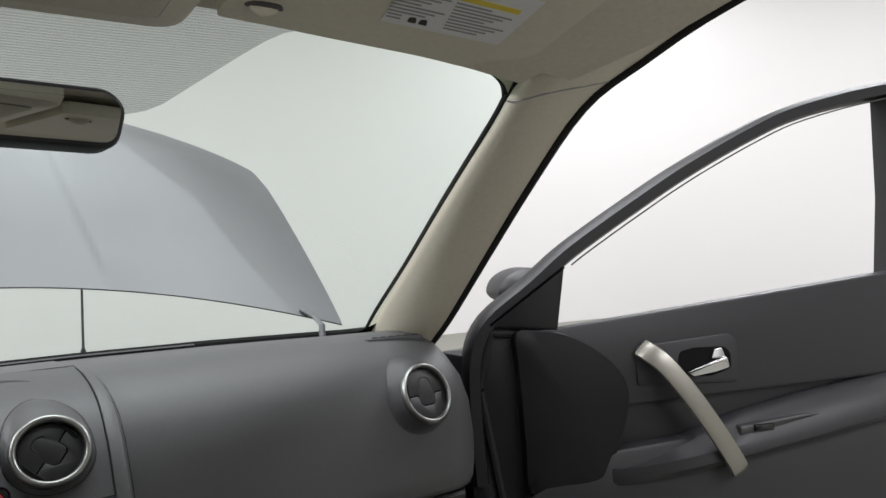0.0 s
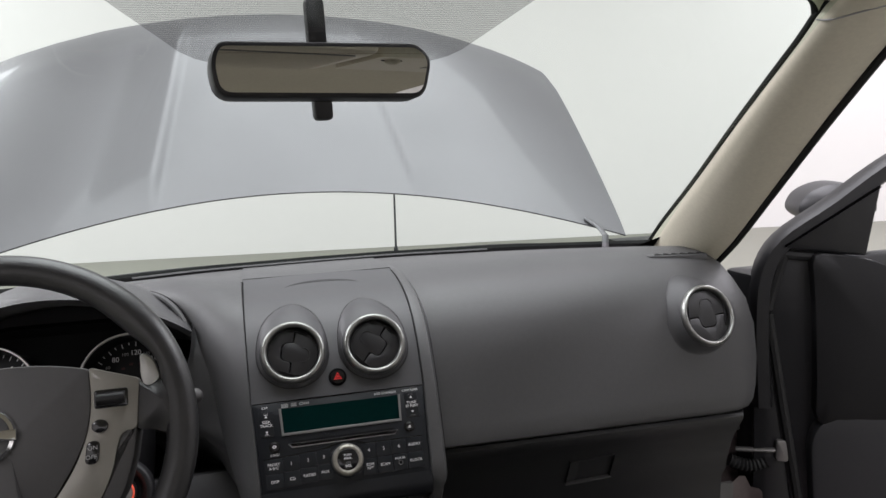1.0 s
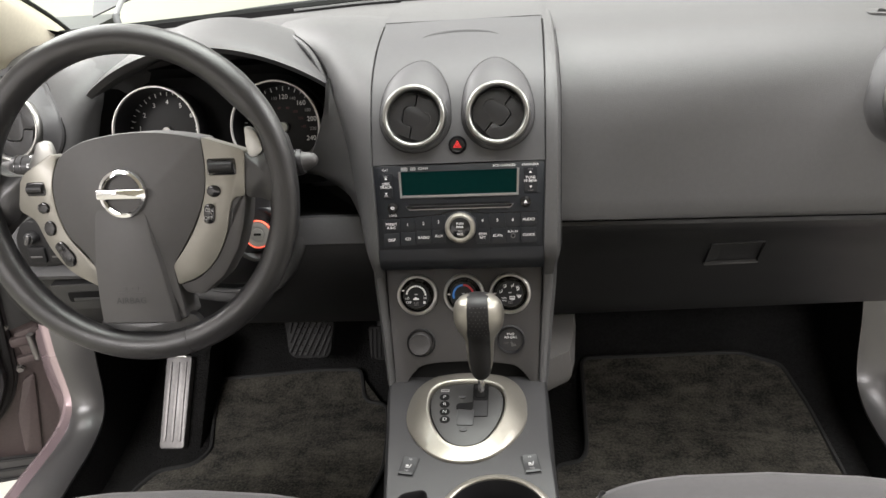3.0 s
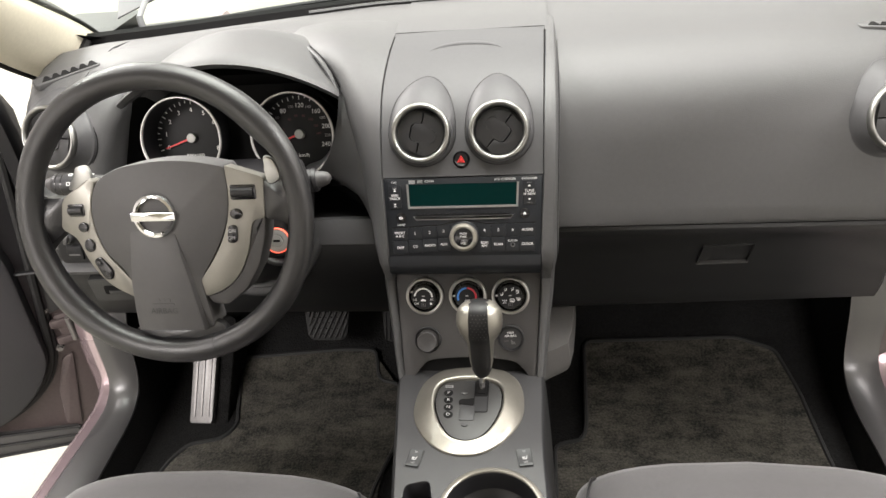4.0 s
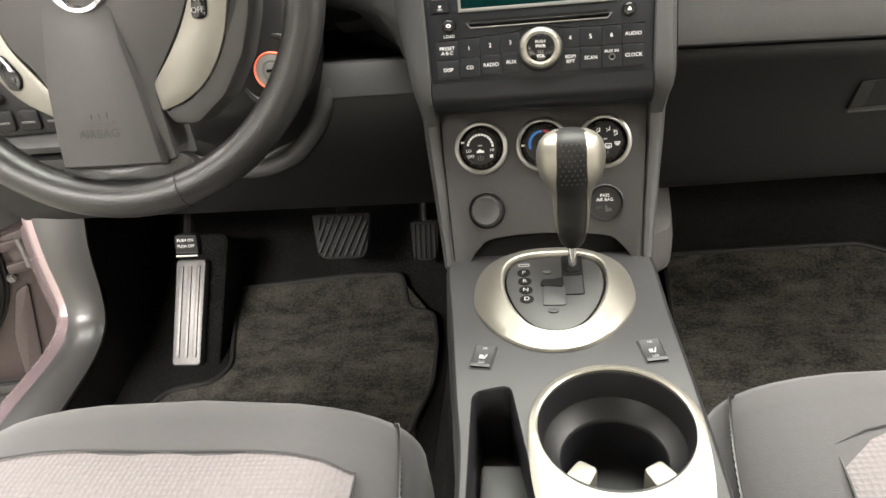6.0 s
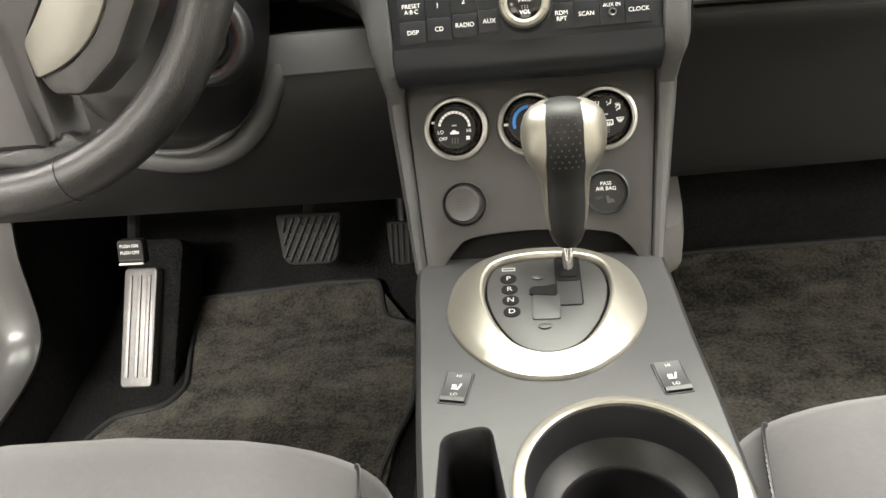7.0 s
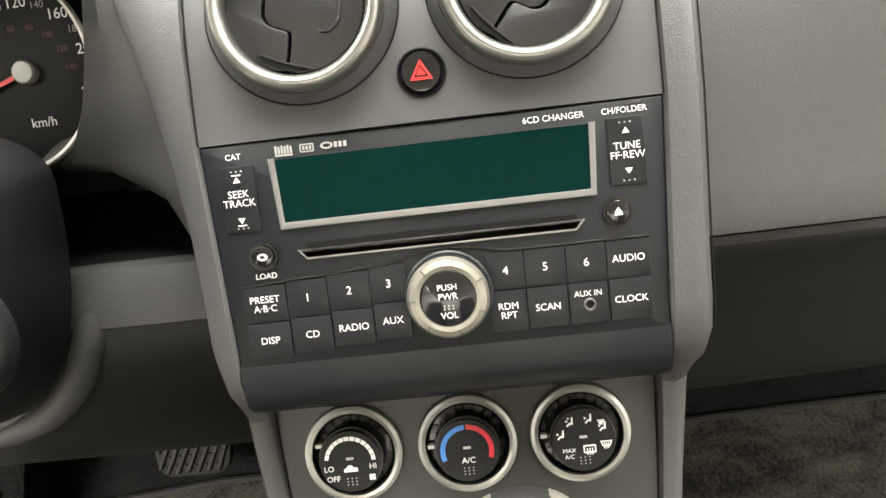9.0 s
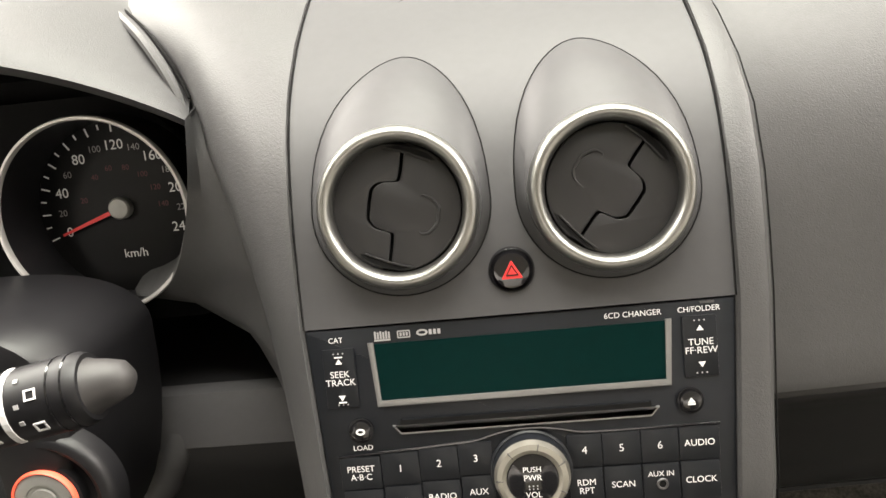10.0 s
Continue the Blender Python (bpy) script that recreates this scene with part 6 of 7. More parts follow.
# ---- seats ----
def seat(cx, yshift, label, trim=0.0):
    s = thing("front_seat", label, "car seat", "front seats")
    hw = 0.262
    n = 40
    # cushion: cross-sections from the front edge to the back
    rings = []
    prof = [(1.045, 0.50, 0.560, 0.90), (1.055, 0.46, 0.592, 0.94), (1.052, 0.43, 0.612, 0.97), (1.035, 0.41, 0.626, 0.99), (1.00, 0.40, 0.633, 1.0), (0.94, 0.40, 0.634, 1.02), (0.85, 0.40, 0.628, 1.04), (0.72, 0.40, 0.615, 1.06), (0.56, 0.40, 0.61, 1.06)]
    for y, z0, z1, k in prof:
        ring = []
        for i in range(n):
            a = 2 * math.pi * i / n
            c, q = math.cos(a), math.sin(a)
            px = math.copysign(abs(c) ** 0.42, c) * hw * k
            pz = math.copysign(abs(q) ** 0.55, q)
            bol = 0.016 * (abs(px) / hw) ** 2 * (1 if q > 0 else 0) * (1 if y < 1.03 else 0.4)
            bow = 0.035 * (px / hw) ** 2 if y > 0.9 else 0
            ring.append((cx + px, y - bow + yshift, (z0 + z1) / 2 + pz * (z1 - z0) / 2 + bol))
        rings.append(ring)
    cu = part("cushion", loft(rings), M_SEAT, s, "smooth grey cloth cushion", sharp=60)
    # woven centre insert lying in the cushion
    rows = []
    for j in range(9):
        t = j / 8
        y = lerp(0.960, 0.58, t)
        row = []
        for i in range(13):
            u = lerp(-1, 1, i / 12)
            x = lerp(-0.205 + trim, 0.205, (u + 1) / 2) * (1 + 0.05 * t)
            yy = y - 0.030 * (abs(u) ** 4) * (1 - t)
            z = table([(0.56, 0.61), (0.72, 0.615), (0.85, 0.628), (0.94, 0.634), (1.00, 0.633)], yy)[0] + 0.006 - 0.006 * abs(u) ** 6 - (0.006 if j == 0 else 0) + 0.016 * (x / hw) ** 2
            row.append(Vector((cx + x, yy + yshift, z)))
        rows.append(row + [p + Vector((0, 0, -0.03)) for p in reversed(row)])
    front = [p + Vector((0, 0, 0.003)) for p in rows[0][:13]]
    part("piping", tube(front, 0.0013, 6), M_SEAT, cu)
    part("seat_insert", loft(rows), M_WEAVE, cu, "woven mauve-grey centre cloth", sharp=60)
    sg = 1 if cx < 0 else -1
    seam = smooth_loop([Vector((cx + sg * x, y + yshift, z)) for x, y, z in ((0.222, 1.026, 0.598), (0.232, 1.008, 0.615), (0.240, 0.975, 0.624), (0.2465, 0.930, 0.625), (0.2510, 0.87, 0.620))], 16, False)
    part("seam", tube(seam, 0.0016, 6), M_BLACK, cu, "dark side seam")
    for p, q in list(zip(seam, seam[1:]))[::2]:
        for off in (-0.0042, 0.0042):
            d = Vector((sg * off * 0.3, 0, off * 0.8))
            part("stitch", tube([p + d, p.lerp(q, 0.5) + d + Vector((sg * 0.0006, 0, 0.0006)), q + d], 0.0006, 5), M_SILL, cu)
    for sg in (-1, 1):
        line = [r[0 if sg < 0 else 12] + Vector((0, 0, 0.001)) for r in rows]
        part("piping", tube(line, 0.0013, 6), M_SEAT, cu)
    # Backrest is out of view, added to keep rear light off the footwells.
    rings = []
    for z, y, d, w in ((0.56, 0.560, 0.06, 0.90), (0.62, 0.555, 0.085, 0.96), (0.78, 0.515, 0.085, 1.0), (0.95, 0.470, 0.080, 0.98), (1.08, 0.430, 0.070, 0.90), (1.14, 0.410, 0.055, 0.76), (1.165, 0.400, 0.030, 0.55)):
        rings.append([(cx + 0.232 * w * math.copysign(abs(math.cos(a)) ** 0.5, math.cos(a)), y - 0.10 + yshift + d * math.copysign(abs(math.sin(a)) ** 0.7, math.sin(a)), z) for a in [2 * math.pi * i / 32 for i in range(32)]])
    part("backrest", loft(smooth_rows([[Vector(p) for p in r] for r in rings])), M_SEAT, s, "unseen grey cloth backrest added to block rear light", sharp=60)
    part("seat_base", box(cx - 0.22, 0.56 + yshift, 0.37, cx + 0.22, 0.98 + yshift, 0.45, bevel=0.02), M_BLACK, s, "black seat base")


seat(-0.392, -0.02, "grey cloth driver seat with woven centre beside the console")
seat(0.412, 0.018, "grey cloth passenger seat with woven centre beside the console", 0.045)

# ---- footwells ----
FLOOR_Y = [(-1.15, 0.34), (0.9, 0.345), (1.3, 0.345), (1.46, 0.36), (1.56, 0.395), (1.68, 0.50), (1.80, 0.70)]


def floor_mat(outline, label):
    pts = rounded(outline, 0.018, 4)
    bm = bmesh.new()
    vs = [bm.verts.new((p.x, p.y, 0)) for p in pts]
    bm.faces.new(vs)
    bmesh.ops.triangulate(bm, faces=bm.faces)
    for _ in range(5):
        long = [e for e in bm.edges if e.calc_length() > 0.035]
        if long:
            bmesh.ops.subdivide_edges(bm, edges=long, cuts=1)
            bmesh.ops.triangulate(bm, faces=bm.faces)
    for v in bm.verts:
        v.co.z = table(FLOOR_Y, v.co.y)[0] + 0.014 + 0.004 * noise.noise(v.co * 6)
    ret = bmesh.ops.extrude_face_region(bm, geom=bm.faces[:])
    for e in ret["geom"]:
        if isinstance(e, bmesh.types.BMVert):
            e.co.z -= 0.010
    mat = tagged(part("floor_mat", bm, M_PILE), label, "floor mat", "floor mats")
    edge_pts = [Vector((p.x, p.y, table(FLOOR_Y, p.y)[0] + 0.014)) for p in pts]
    part("binding", tube(edge_pts, 0.0045, 6, closed=True), M_RUBBER, mat, "black edge binding")


floor_mat([(-0.665, 0.95), (-0.663, 1.22), (-0.653, 1.257), (-0.630, 1.300), (-0.560, 1.316), (-0.537, 1.35), (-0.555, 1.42), (-0.575, 1.525), (-0.35, 1.546), (-0.262, 1.546), (-0.246, 1.475), (-0.198, 1.466), (-0.187, 1.40), (-0.186, 1.31), (-0.202, 1.25), (-0.215, 1.19), (-0.215, 0.95)][::-1], "charcoal carpet floor mat in the driver's footwell")
floor_mat([(0.134, 0.95), (0.136, 1.315), (0.190, 1.328), (0.200, 1.36), (0.205, 1.565), (0.53, 1.572), (0.605, 1.55), (0.634, 1.46), (0.645, 1.30), (0.67, 0.95)], "charcoal carpet floor mat in the passenger footwell")


def pedal_pad(name, m, w, h, label):
    p = tagged(part(name, prism(rounded([(-w / 2 * 0.90, -h / 2), (w / 2 * 0.90, -h / 2), (w / 2 * 1.10, h / 2), (-w / 2 * 1.10, h / 2)], [0.020, 0.020, 0.008, 0.008]), m, -0.012, 0.0, 0.003), M_RUBBER), label, "pedal")
    return p


def build_pedals():
    m = axes((-0.351, 1.515, 0.512), (1, 0, 0), (0, 0.50, 0.866))
    br = pedal_pad("brake_pedal", m, 0.096, 0.080, "black rubber brake pedal with diagonal ribs")
    for i in range(10):
        x = -0.058 + i * 0.0125
        a, b = Vector((max(x - 0.012, -0.041), -0.034 + max(0, -0.041 - (x - 0.012)) * 1.6)), Vector((min(x + 0.022, 0.046), 0.034 - max(0, x + 0.022 - 0.046) * 1.6))
        if (b - a).length > 0.02:
            d = (b - a).normalized()
            nn = Vector((-d.y, d.x)) * 0.0024
            part("rib", prism([a - nn, b - nn, b + nn, a + nn], m, -0.002, 0.0040, 0.0012), M_TREAD, br)
    for i in range(8):
        for j in range(5):
            # short ticks across the gaps between the long ribs
            x, y = -0.0440 + i * 0.0125 + 0.0057 * j, -0.028 + 0.0125 * j
            if abs(x) < 0.033:
                part("cross_rib", prism([(x - 0.0042, y + 0.0014), (x + 0.0034, y - 0.0034), (x + 0.0042, y - 0.0014), (x - 0.0034, y + 0.0034)], m, -0.002, 0.0028, 0.0006), M_TREAD, br)
    part("pedal_arm", tube([m @ Vector((0, 0.03, -0.012)), m @ Vector((0.0, 0.12, -0.05)), (-0.34, 1.66, 0.74)], 0.012, 10, flat=0.6), M_BLACK, br)
    m = axes((-0.212, 1.545, 0.475), (1, 0, 0), (0.03, 0.45, 0.89))
    ac = pedal_pad("accelerator_pedal", m, 0.048, 0.072, "narrow black accelerator pedal with upright ribs")
    for i in range(5):
        x = -0.018 + 0.009 * i
        part("rib", prism(rect(x - 0.0018, -0.030, x + 0.0018, 0.030), m, -0.002, 0.003, 0.0008), M_TREAD, ac)
    part("pedal_arm", tube([m @ Vector((0, 0.03, -0.012)), (-0.212, 1.66, 0.66)], 0.010, 10), M_BLACK, ac)
    # foot rest with bright strips
    a0, a1 = Vector((-0.6205, 1.352, 0.3655)), Vector((-0.6205, 1.482, 0.497))
    up = (a1 - a0)
    m = axes((a0 + a1) / 2, (1, 0, 0), up)
    L = up.length
    fr = tagged(part("foot_rest", prism(rounded([(-0.026, -L / 2), (0.026, -L / 2), (0.0275, L / 2), (-0.0275, L / 2)], 0.008), m, -0.02, 0.0, 0.003), M_ALU), "brushed metal foot rest with raised strips", "foot rest")
    for i in range(3):
        x = -0.0155 + 0.0155 * i
        part("strip", prism(rect(x - 0.0042, -L / 2 + 0.014, x + 0.0030, L / 2 - 0.012, 0.002), m, -0.001, 0.0022, 0.0010), M_ALU, fr)
    m2 = m @ pose(0.005, 0, -0.012)
    part("rest_bed", prism(rounded([(-0.040, -L / 2 - 0.02), (0.048, -L / 2 - 0.02), (0.055, L / 2 + 0.05), (-0.040, L / 2 + 0.05)], 0.02), m2, -0.08, -0.006, 0.006), M_CARPET, fr, "carpet bed of the foot rest")
    # parking brake pedal
    m = axes((-0.573, 1.404, 0.577), (1, 0, 0), (0, 0.40, 0.917))
    pk = tagged(part("parking_brake_pedal", box(-0.020, -0.019, -0.014, 0.020, 0.019, 0.0, m, 0.004), M_RUBBER), "small black parking brake pedal with white print", "pedal")
    part("tread", box(-0.0185, -0.0175, -0.004, 0.0185, -0.0145, 0.002, m, 0.0008), M_SILVER, pk)
    part("tread", box(-0.0185, -0.0115, -0.004, 0.0185, -0.0095, 0.0015, m, 0.0006), M_VANE, pk)
    word("PUSH ON", m, 0, 0.0095, 0.0066, parent=pk, lift=0.0006)
    word("PUSH OFF", m, 0, 0.0, 0.0066, parent=pk, lift=0.0006)
    part("pedal_arm", tube([m @ Vector((0, 0.012, -0.015)), (-0.565, 1.50, 0.70)], 0.009, 8), M_DARK, pk)


build_pedals()


# ---- sills and lower pillar trim ----
def sill(side):
    X = (lambda v: v) if side > 0 else (lambda v: -v)
    if side > 0:
        inner = [(0.674, 1.448, 0.665), (0.682, 1.442, 0.60), (0.688, 1.430, 0.50), (0.690, 1.400, 0.456), (0.692, 1.340, 0.438), (0.694, 1.220, 0.442), (0.702, 0.9, 0.44), (0.71, 0.3, 0.43)]
        outer = [(0.768, 1.462, 0.665), (0.762, 1.455, 0.60), (0.757, 1.446, 0.50), (0.757, 1.412, 0.458), (0.760, 1.340, 0.444), (0.764, 1.220, 0.448), (0.775, 0.9, 0.447), (0.785, 0.3, 0.44)]
    else:
        inner = [(0.712, 1.395, 0.665), (0.718, 1.374, 0.60), (0.722, 1.356, 0.50), (0.723, 1.326, 0.462), (0.723, 1.268, 0.446), (0.723, 1.160, 0.442), (0.715, 0.9, 0.44), (0.72, 0.3, 0.43)]
        outer = [(0.788, 1.372, 0.665), (0.784, 1.356, 0.60), (0.780, 1.344, 0.505), (0.780, 1.312, 0.470), (0.782, 1.255, 0.460), (0.784, 1.140, 0.464), (0.792, 0.9, 0.46), (0.80, 0.3, 0.45)]
    rings = []
    a, b = smooth_loop(inner, 4, False), smooth_loop(outer, 4, False)
    for p, q in zip(a, b):
        deep = p + Vector((0.04, 0.03, -0.06))
        ring = [deep, p + Vector((0.012, 0.006, -0.016)), p + Vector((0.001, 0.003, -0.006)), p, p.lerp(q, 0.12) + Vector((0, 0, 0.006)), p.lerp(q, 0.5) + Vector((0, -0.004, 0.010)), q + Vector((-0.006, 0, 0.004)), q, q + Vector((0.0, 0.02, -0.08))]
        rings.append([(X(v[0]), v[1], v[2]) for v in ring])
    tagged(part("sill_trim", loft(rings), M_SILL), "glossy grey plastic sill and kick panel trim", "sill trim", kind="structure")
    b2 = [p + Vector((0.002, 0.004, -0.002)) for p in b]
    rings = []
    wk = 1.0 if side > 0 else 0.62
    for p in b2:
        ring = [p + Vector((0, 0.03, -0.05)), p, p + Vector((0.016 * wk, 0.002, 0.010)), p + Vector((0.030 * wk, 0.004, 0.006)), p + Vector((0.045 * wk, 0.008, -0.02)), p + Vector((0.075 * wk, 0.02, -0.035)), p + Vector((0.10 * wk, 0.03, -0.06)), p + Vector((0.105 * wk, 0.03, -0.20)), p + Vector((0.05 * wk, 0.04, -0.21))]
        rings.append([(X(v.x), v.y, v.z) for v in ring])
    if side > 0:
        # Upright part takes the darkened paint, standing in for shade by the dash.
        tagged(part("sill_upright", loft(rings[:10]), M_INNER), "mauve body panel with shade in its paint below the dash end", "car body", kind="structure")
        rings = rings[9:]
    tagged(part("body_sill", loft(rings), M_PAINT), "mauve metallic painted body sill under the door opening", "car body", kind="structure")
    # door opening pillar from the sill up to the screen
    rings = []
    dx = 0.0 if side > 0 else 0.035
    for x, y, z in ((0.80 + dx, 1.53, 0.30), (0.80 + dx, 1.54, 0.55), (0.805 + dx, 1.56, 0.80), (0.80 + dx, 1.60, 1.00), (0.785 + dx, 1.68, 1.10)):
        rings.append([(X(v), w, z) for v, w in ((x, y), (x + 0.07, y + 0.02), (x + 0.10, y + 0.06), (x + 0.10, y + 0.22), (x - 0.06, y + 0.22), (x - 0.06, y + 0.02))])
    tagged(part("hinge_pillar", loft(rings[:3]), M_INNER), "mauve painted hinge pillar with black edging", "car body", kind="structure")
    tagged(part("upper_hinge_pillar", loft(rings[2:]), M_BLACK), "black sealed upper hinge pillar beside the dash", "car body", kind="structure")
    seal = [(X(v[0]), v[1], v[2]) for v in ((0.785, 0.6, 0.462), (0.782, 1.05, 0.462), (0.772, 1.28, 0.464), (0.768, 1.38, 0.47), (0.775, 1.455, 0.50), (0.80, 1.50, 0.60), (0.808, 1.515, 0.75), (0.80, 1.53, 0.90), (0.785, 1.58, 1.04), (0.762, 1.655, 1.112))]
    tagged(part("door_seal", tube(smooth_loop(seal[6 if side > 0 else 3:], 4, False), 0.010, 8), M_RUBBER), "black rubber door seal round the opening", "seal", kind="structure")
    kx = 0.696 if side > 0 else 0.728
    ky = 0.0 if side > 0 else -0.07
    kick = [(kx, 0.45, 0.34), (kx, 0.45, 0.428), (kx, 0.9, 0.434), (kx, 1.25 + ky, 0.436), (kx, 1.35 + ky, 0.434), (kx, 1.41 + ky, 0.452), (kx, 1.45 + ky, 0.50), (kx, 1.46 + ky, 0.66), (kx, 1.80, 0.66), (kx, 1.80, 0.34)]
    rings = [[(X(x + d), y, z) for x, y, z in kick] for d in (0.0, 0.05)]
    tagged(part("kick_panel", loft(rings), M_CARPET), "dark kick panel beside the footwell", "trim", kind="structure")


sill(1)
sill(-1)
# Black block added so the gap behind the hinges looks dark.
tagged(part("hinge_gap_block", box(0.85, 1.515, 0.30, 0.96, 1.62, 1.06, bevel=0.01), M_BLACK), "black block added to darken the gap behind the door hinges", "fender liner", kind="structure")


# ---- windscreen, pillars and roof edge ----
def ws_point(u, v):
    """Windscreen surface: u from -1 to 1 across, v from 0 at the base to 1 at the roof."""
    x = u * lerp(0.775, 0.585, v) - 0.02
    yb = table(FRONT, max(min(x, 0.76), -0.80))[0] + 0.03
    bulge = 0.012 * math.sin(math.pi * v) * (1 - 0.4 * u * u)
    return Vector((x, lerp(yb, 0.985, v) + bulge * 0.5, lerp(1.095, 1.524 - 0.042 * u * u, v) + bulge * 0.8))


def windscreen():
    rows = [[ws_point(lerp(-1, 1, i / 24), j / 10) for i in range(25)] for j in range(11)]
    bm = bmesh.new()
    loft(rows, closed=False, bm=bm)
    g = part("windshield", bm, M_GLASS)
    tagged(g, "tinted windshield glass with a dotted band", "windshield", kind="structure")
    g.visible_shadow = False
    # dotted band behind the mirror, laid just inside the glass
    rows = []
    for j in range(13):
        t = j / 12
        v = lerp(1.0, 0.805, t)
        half = table([(0, 0.47), (0.10, 0.41), (0.30, 0.365), (0.70, 0.285), (0.88, 0.250), (0.96, 0.215), (1.0, 0.185)], t)[0]
        rows.append([ws_point(lerp(-half, half, i / 16) + 0.035, v) + Vector((0, -0.002, -0.005)) for i in range(17)])
    bm = bmesh.new()
    loft(rows, closed=False, bm=bm)
    part("dotted_band", bm, M_FRIT, g, "fine black dot band")
    rows = []
    for j in range(4):
        row = []
        for i in range(33):
            u = lerp(-0.995, 0.995, i / 32)
            top = 0.036 + 0.10 * max(0, (abs(u) - 0.86) / 0.14) ** 2.5
            row.append(ws_point(u, top * j / 3) + Vector((0, -0.002, -0.004)))
        rows.append(row)
    bm = bmesh.new()
    loft(rows, closed=False, bm=bm)
    part("lower_band", bm, M_DARK, g, "black painted band along the lower edge")


windscreen()


def pillar(side):
    X = (lambda v: v) if side > 0 else (lambda v: -v - 0.045)
    # cream trim from the dash to the roof; inner edge along the glass, outer edge at the door opening
    inner = [(0.735, 1.740, 1.085), (0.715, 1.64, 1.150), (0.672, 1.45, 1.248), (0.622, 1.25, 1.352), (0.583, 1.08, 1.440), (0.560, 0.985, 1.486), (0.556, 0.85, 1.515), (0.555, 0.5, 1.57)]
    outer = [(0.778, 1.555, 1.080), (0.764, 1.46, 1.142), (0.728, 1.30, 1.253), (0.692, 1.13, 1.372), (0.673, 1.00, 1.460), (0.676, 0.90, 1.500), (0.682, 0.77, 1.54), (0.675, 0.5, 1.58)]
    a, b = smooth_loop(inner, 4, False), smooth_loop(outer, 4, False)
    rings = []
    for p, q in zip(a, b):
        ring = [p + Vector((0.01, 0.01, 0.012)), p, p.lerp(q, 0.10) + Vector((-0.010, -0.016, -0.006)), p.lerp(q, 0.40) + Vector((-0.020, -0.026, -0.006)), p.lerp(q, 0.75) + Vector((-0.014, -0.018, -0.004)), q + Vector((-0.004, -0.002, 0)), q, q + Vector((0.02, 0.03, 0.015))]
        rings.append([(X(v.x), v.y, v.z) for v in ring])
    trim = tagged(part("pillar_trim", loft(rings), M_CREAM, sharp=75), "cream plastic windshield pillar trim", "pillar trim", kind="structure")
    seam = [rings[18][k] for k in (1, 2, 3, 4, 5, 6)]
    part("trim_seam", tube(smooth_loop(seam, 4, False), 0.0011, 6), M_GREYPRINT, bpy.data.objects[trim.name])
    # painted pillar and rubber outside the trim
    rings = []
    for p, q in zip(a, b):
        ring = [q + Vector((0.004, 0.004, 0.0)), q + Vector((0.018, 0.010, 0.004)), q + Vector((0.034, 0.05, 0.03)), p + Vector((0.055, 0.035, 0.030)), p + Vector((0.022, 0.012, 0.018))]
        rings.append([(X(v.x), v.y, v.z) for v in ring])
    tagged(part("pillar_outer", loft(rings), M_BLACK), "black outer windshield pillar with door rubber", "pillar", kind="structure")
    seal = [Vector((X(v.x), v.y, v.z)) for v in [q + Vector((0.008, 0.002, 0.0)) for q in b]]
    tagged(part("door_seal", tube(seal, 0.007, 8), M_RUBBER), "black rubber door seal along the pillar", "seal", kind="structure")
    seal = [Vector((X(v.x), v.y, v.z)) for v in [p + Vector((0.003, 0.006, 0.006)) for p in a]]
    tagged(part("glass_seal", tube(seal, 0.0045, 8), M_RUBBER), "black seal at the windshield edge", "seal", kind="structure")


pillar(1)
pillar(-1)


def roof_edge():
    # header rail above the screen
    rings = []
    for i in range(17):
        u = lerp(-1, 1, i / 16)
        p = ws_point(u * 0.985, 1.0)
        rings.append([p + Vector((0, 0.004, -0.004)), p + Vector((0, -0.035, 0.000)), p + Vector((0, -0.12, 0.016)), p + Vector((0, -0.20, 0.05)), p + Vector((0, -0.05, 0.05))])
    rail = tagged(part("header_rail", loft(rings), M_LINER), "beige cloth header above the windshield", "headliner", kind="structure")
    for sg in (1, -1):
        c, a, b = (Vector((x if sg > 0 else -x - 0.045, y, z)) for x, y, z in ((0.580, 1.000, 1.490), (0.470, 0.982, 1.4885), (0.592, 1.075, 1.449)))
        arc = [a * (1 - t) ** 2 + c * 2 * t * (1 - t) + b * t * t for t in [i / 12 for i in range(13)]]
        face = [[p, c + (p - c) * 0.05 + Vector((0.012 * sg, 0.004, 0.004)), p + Vector((0.004 * sg, 0.012, 0.012))] for p in arc]
        part("corner_trim", loft(face), M_CREAM, rail, "rounded cream corner by the pillar")
        part("corner_seal", tube([p + Vector((0, 0.006, 0.004)) for p in arc[3:]], [0.001 + 0.0035 * min(1, i / 4) for i in range(10)], 8), M_RUBBER, rail)
    rings = []
    for x in (-0.70, -0.4, 0, 0.4, 0.655):
        k = 0.05 * (abs(x) / 0.7) ** 3
        rings.append([(x, y, z - k) for y, z in ((1.00, 1.535), (0.6, 1.63), (0.0, 1.68), (-1.2, 1.64), (-1.2, 1.66), (0.0, 1.70), (0.6, 1.65), (1.00, 1.55))])
    tagged(part("car_roof", loft(rings), M_PAINT), "mauve metallic painted car roof", "car roof", kind="structure")


roof_edge()


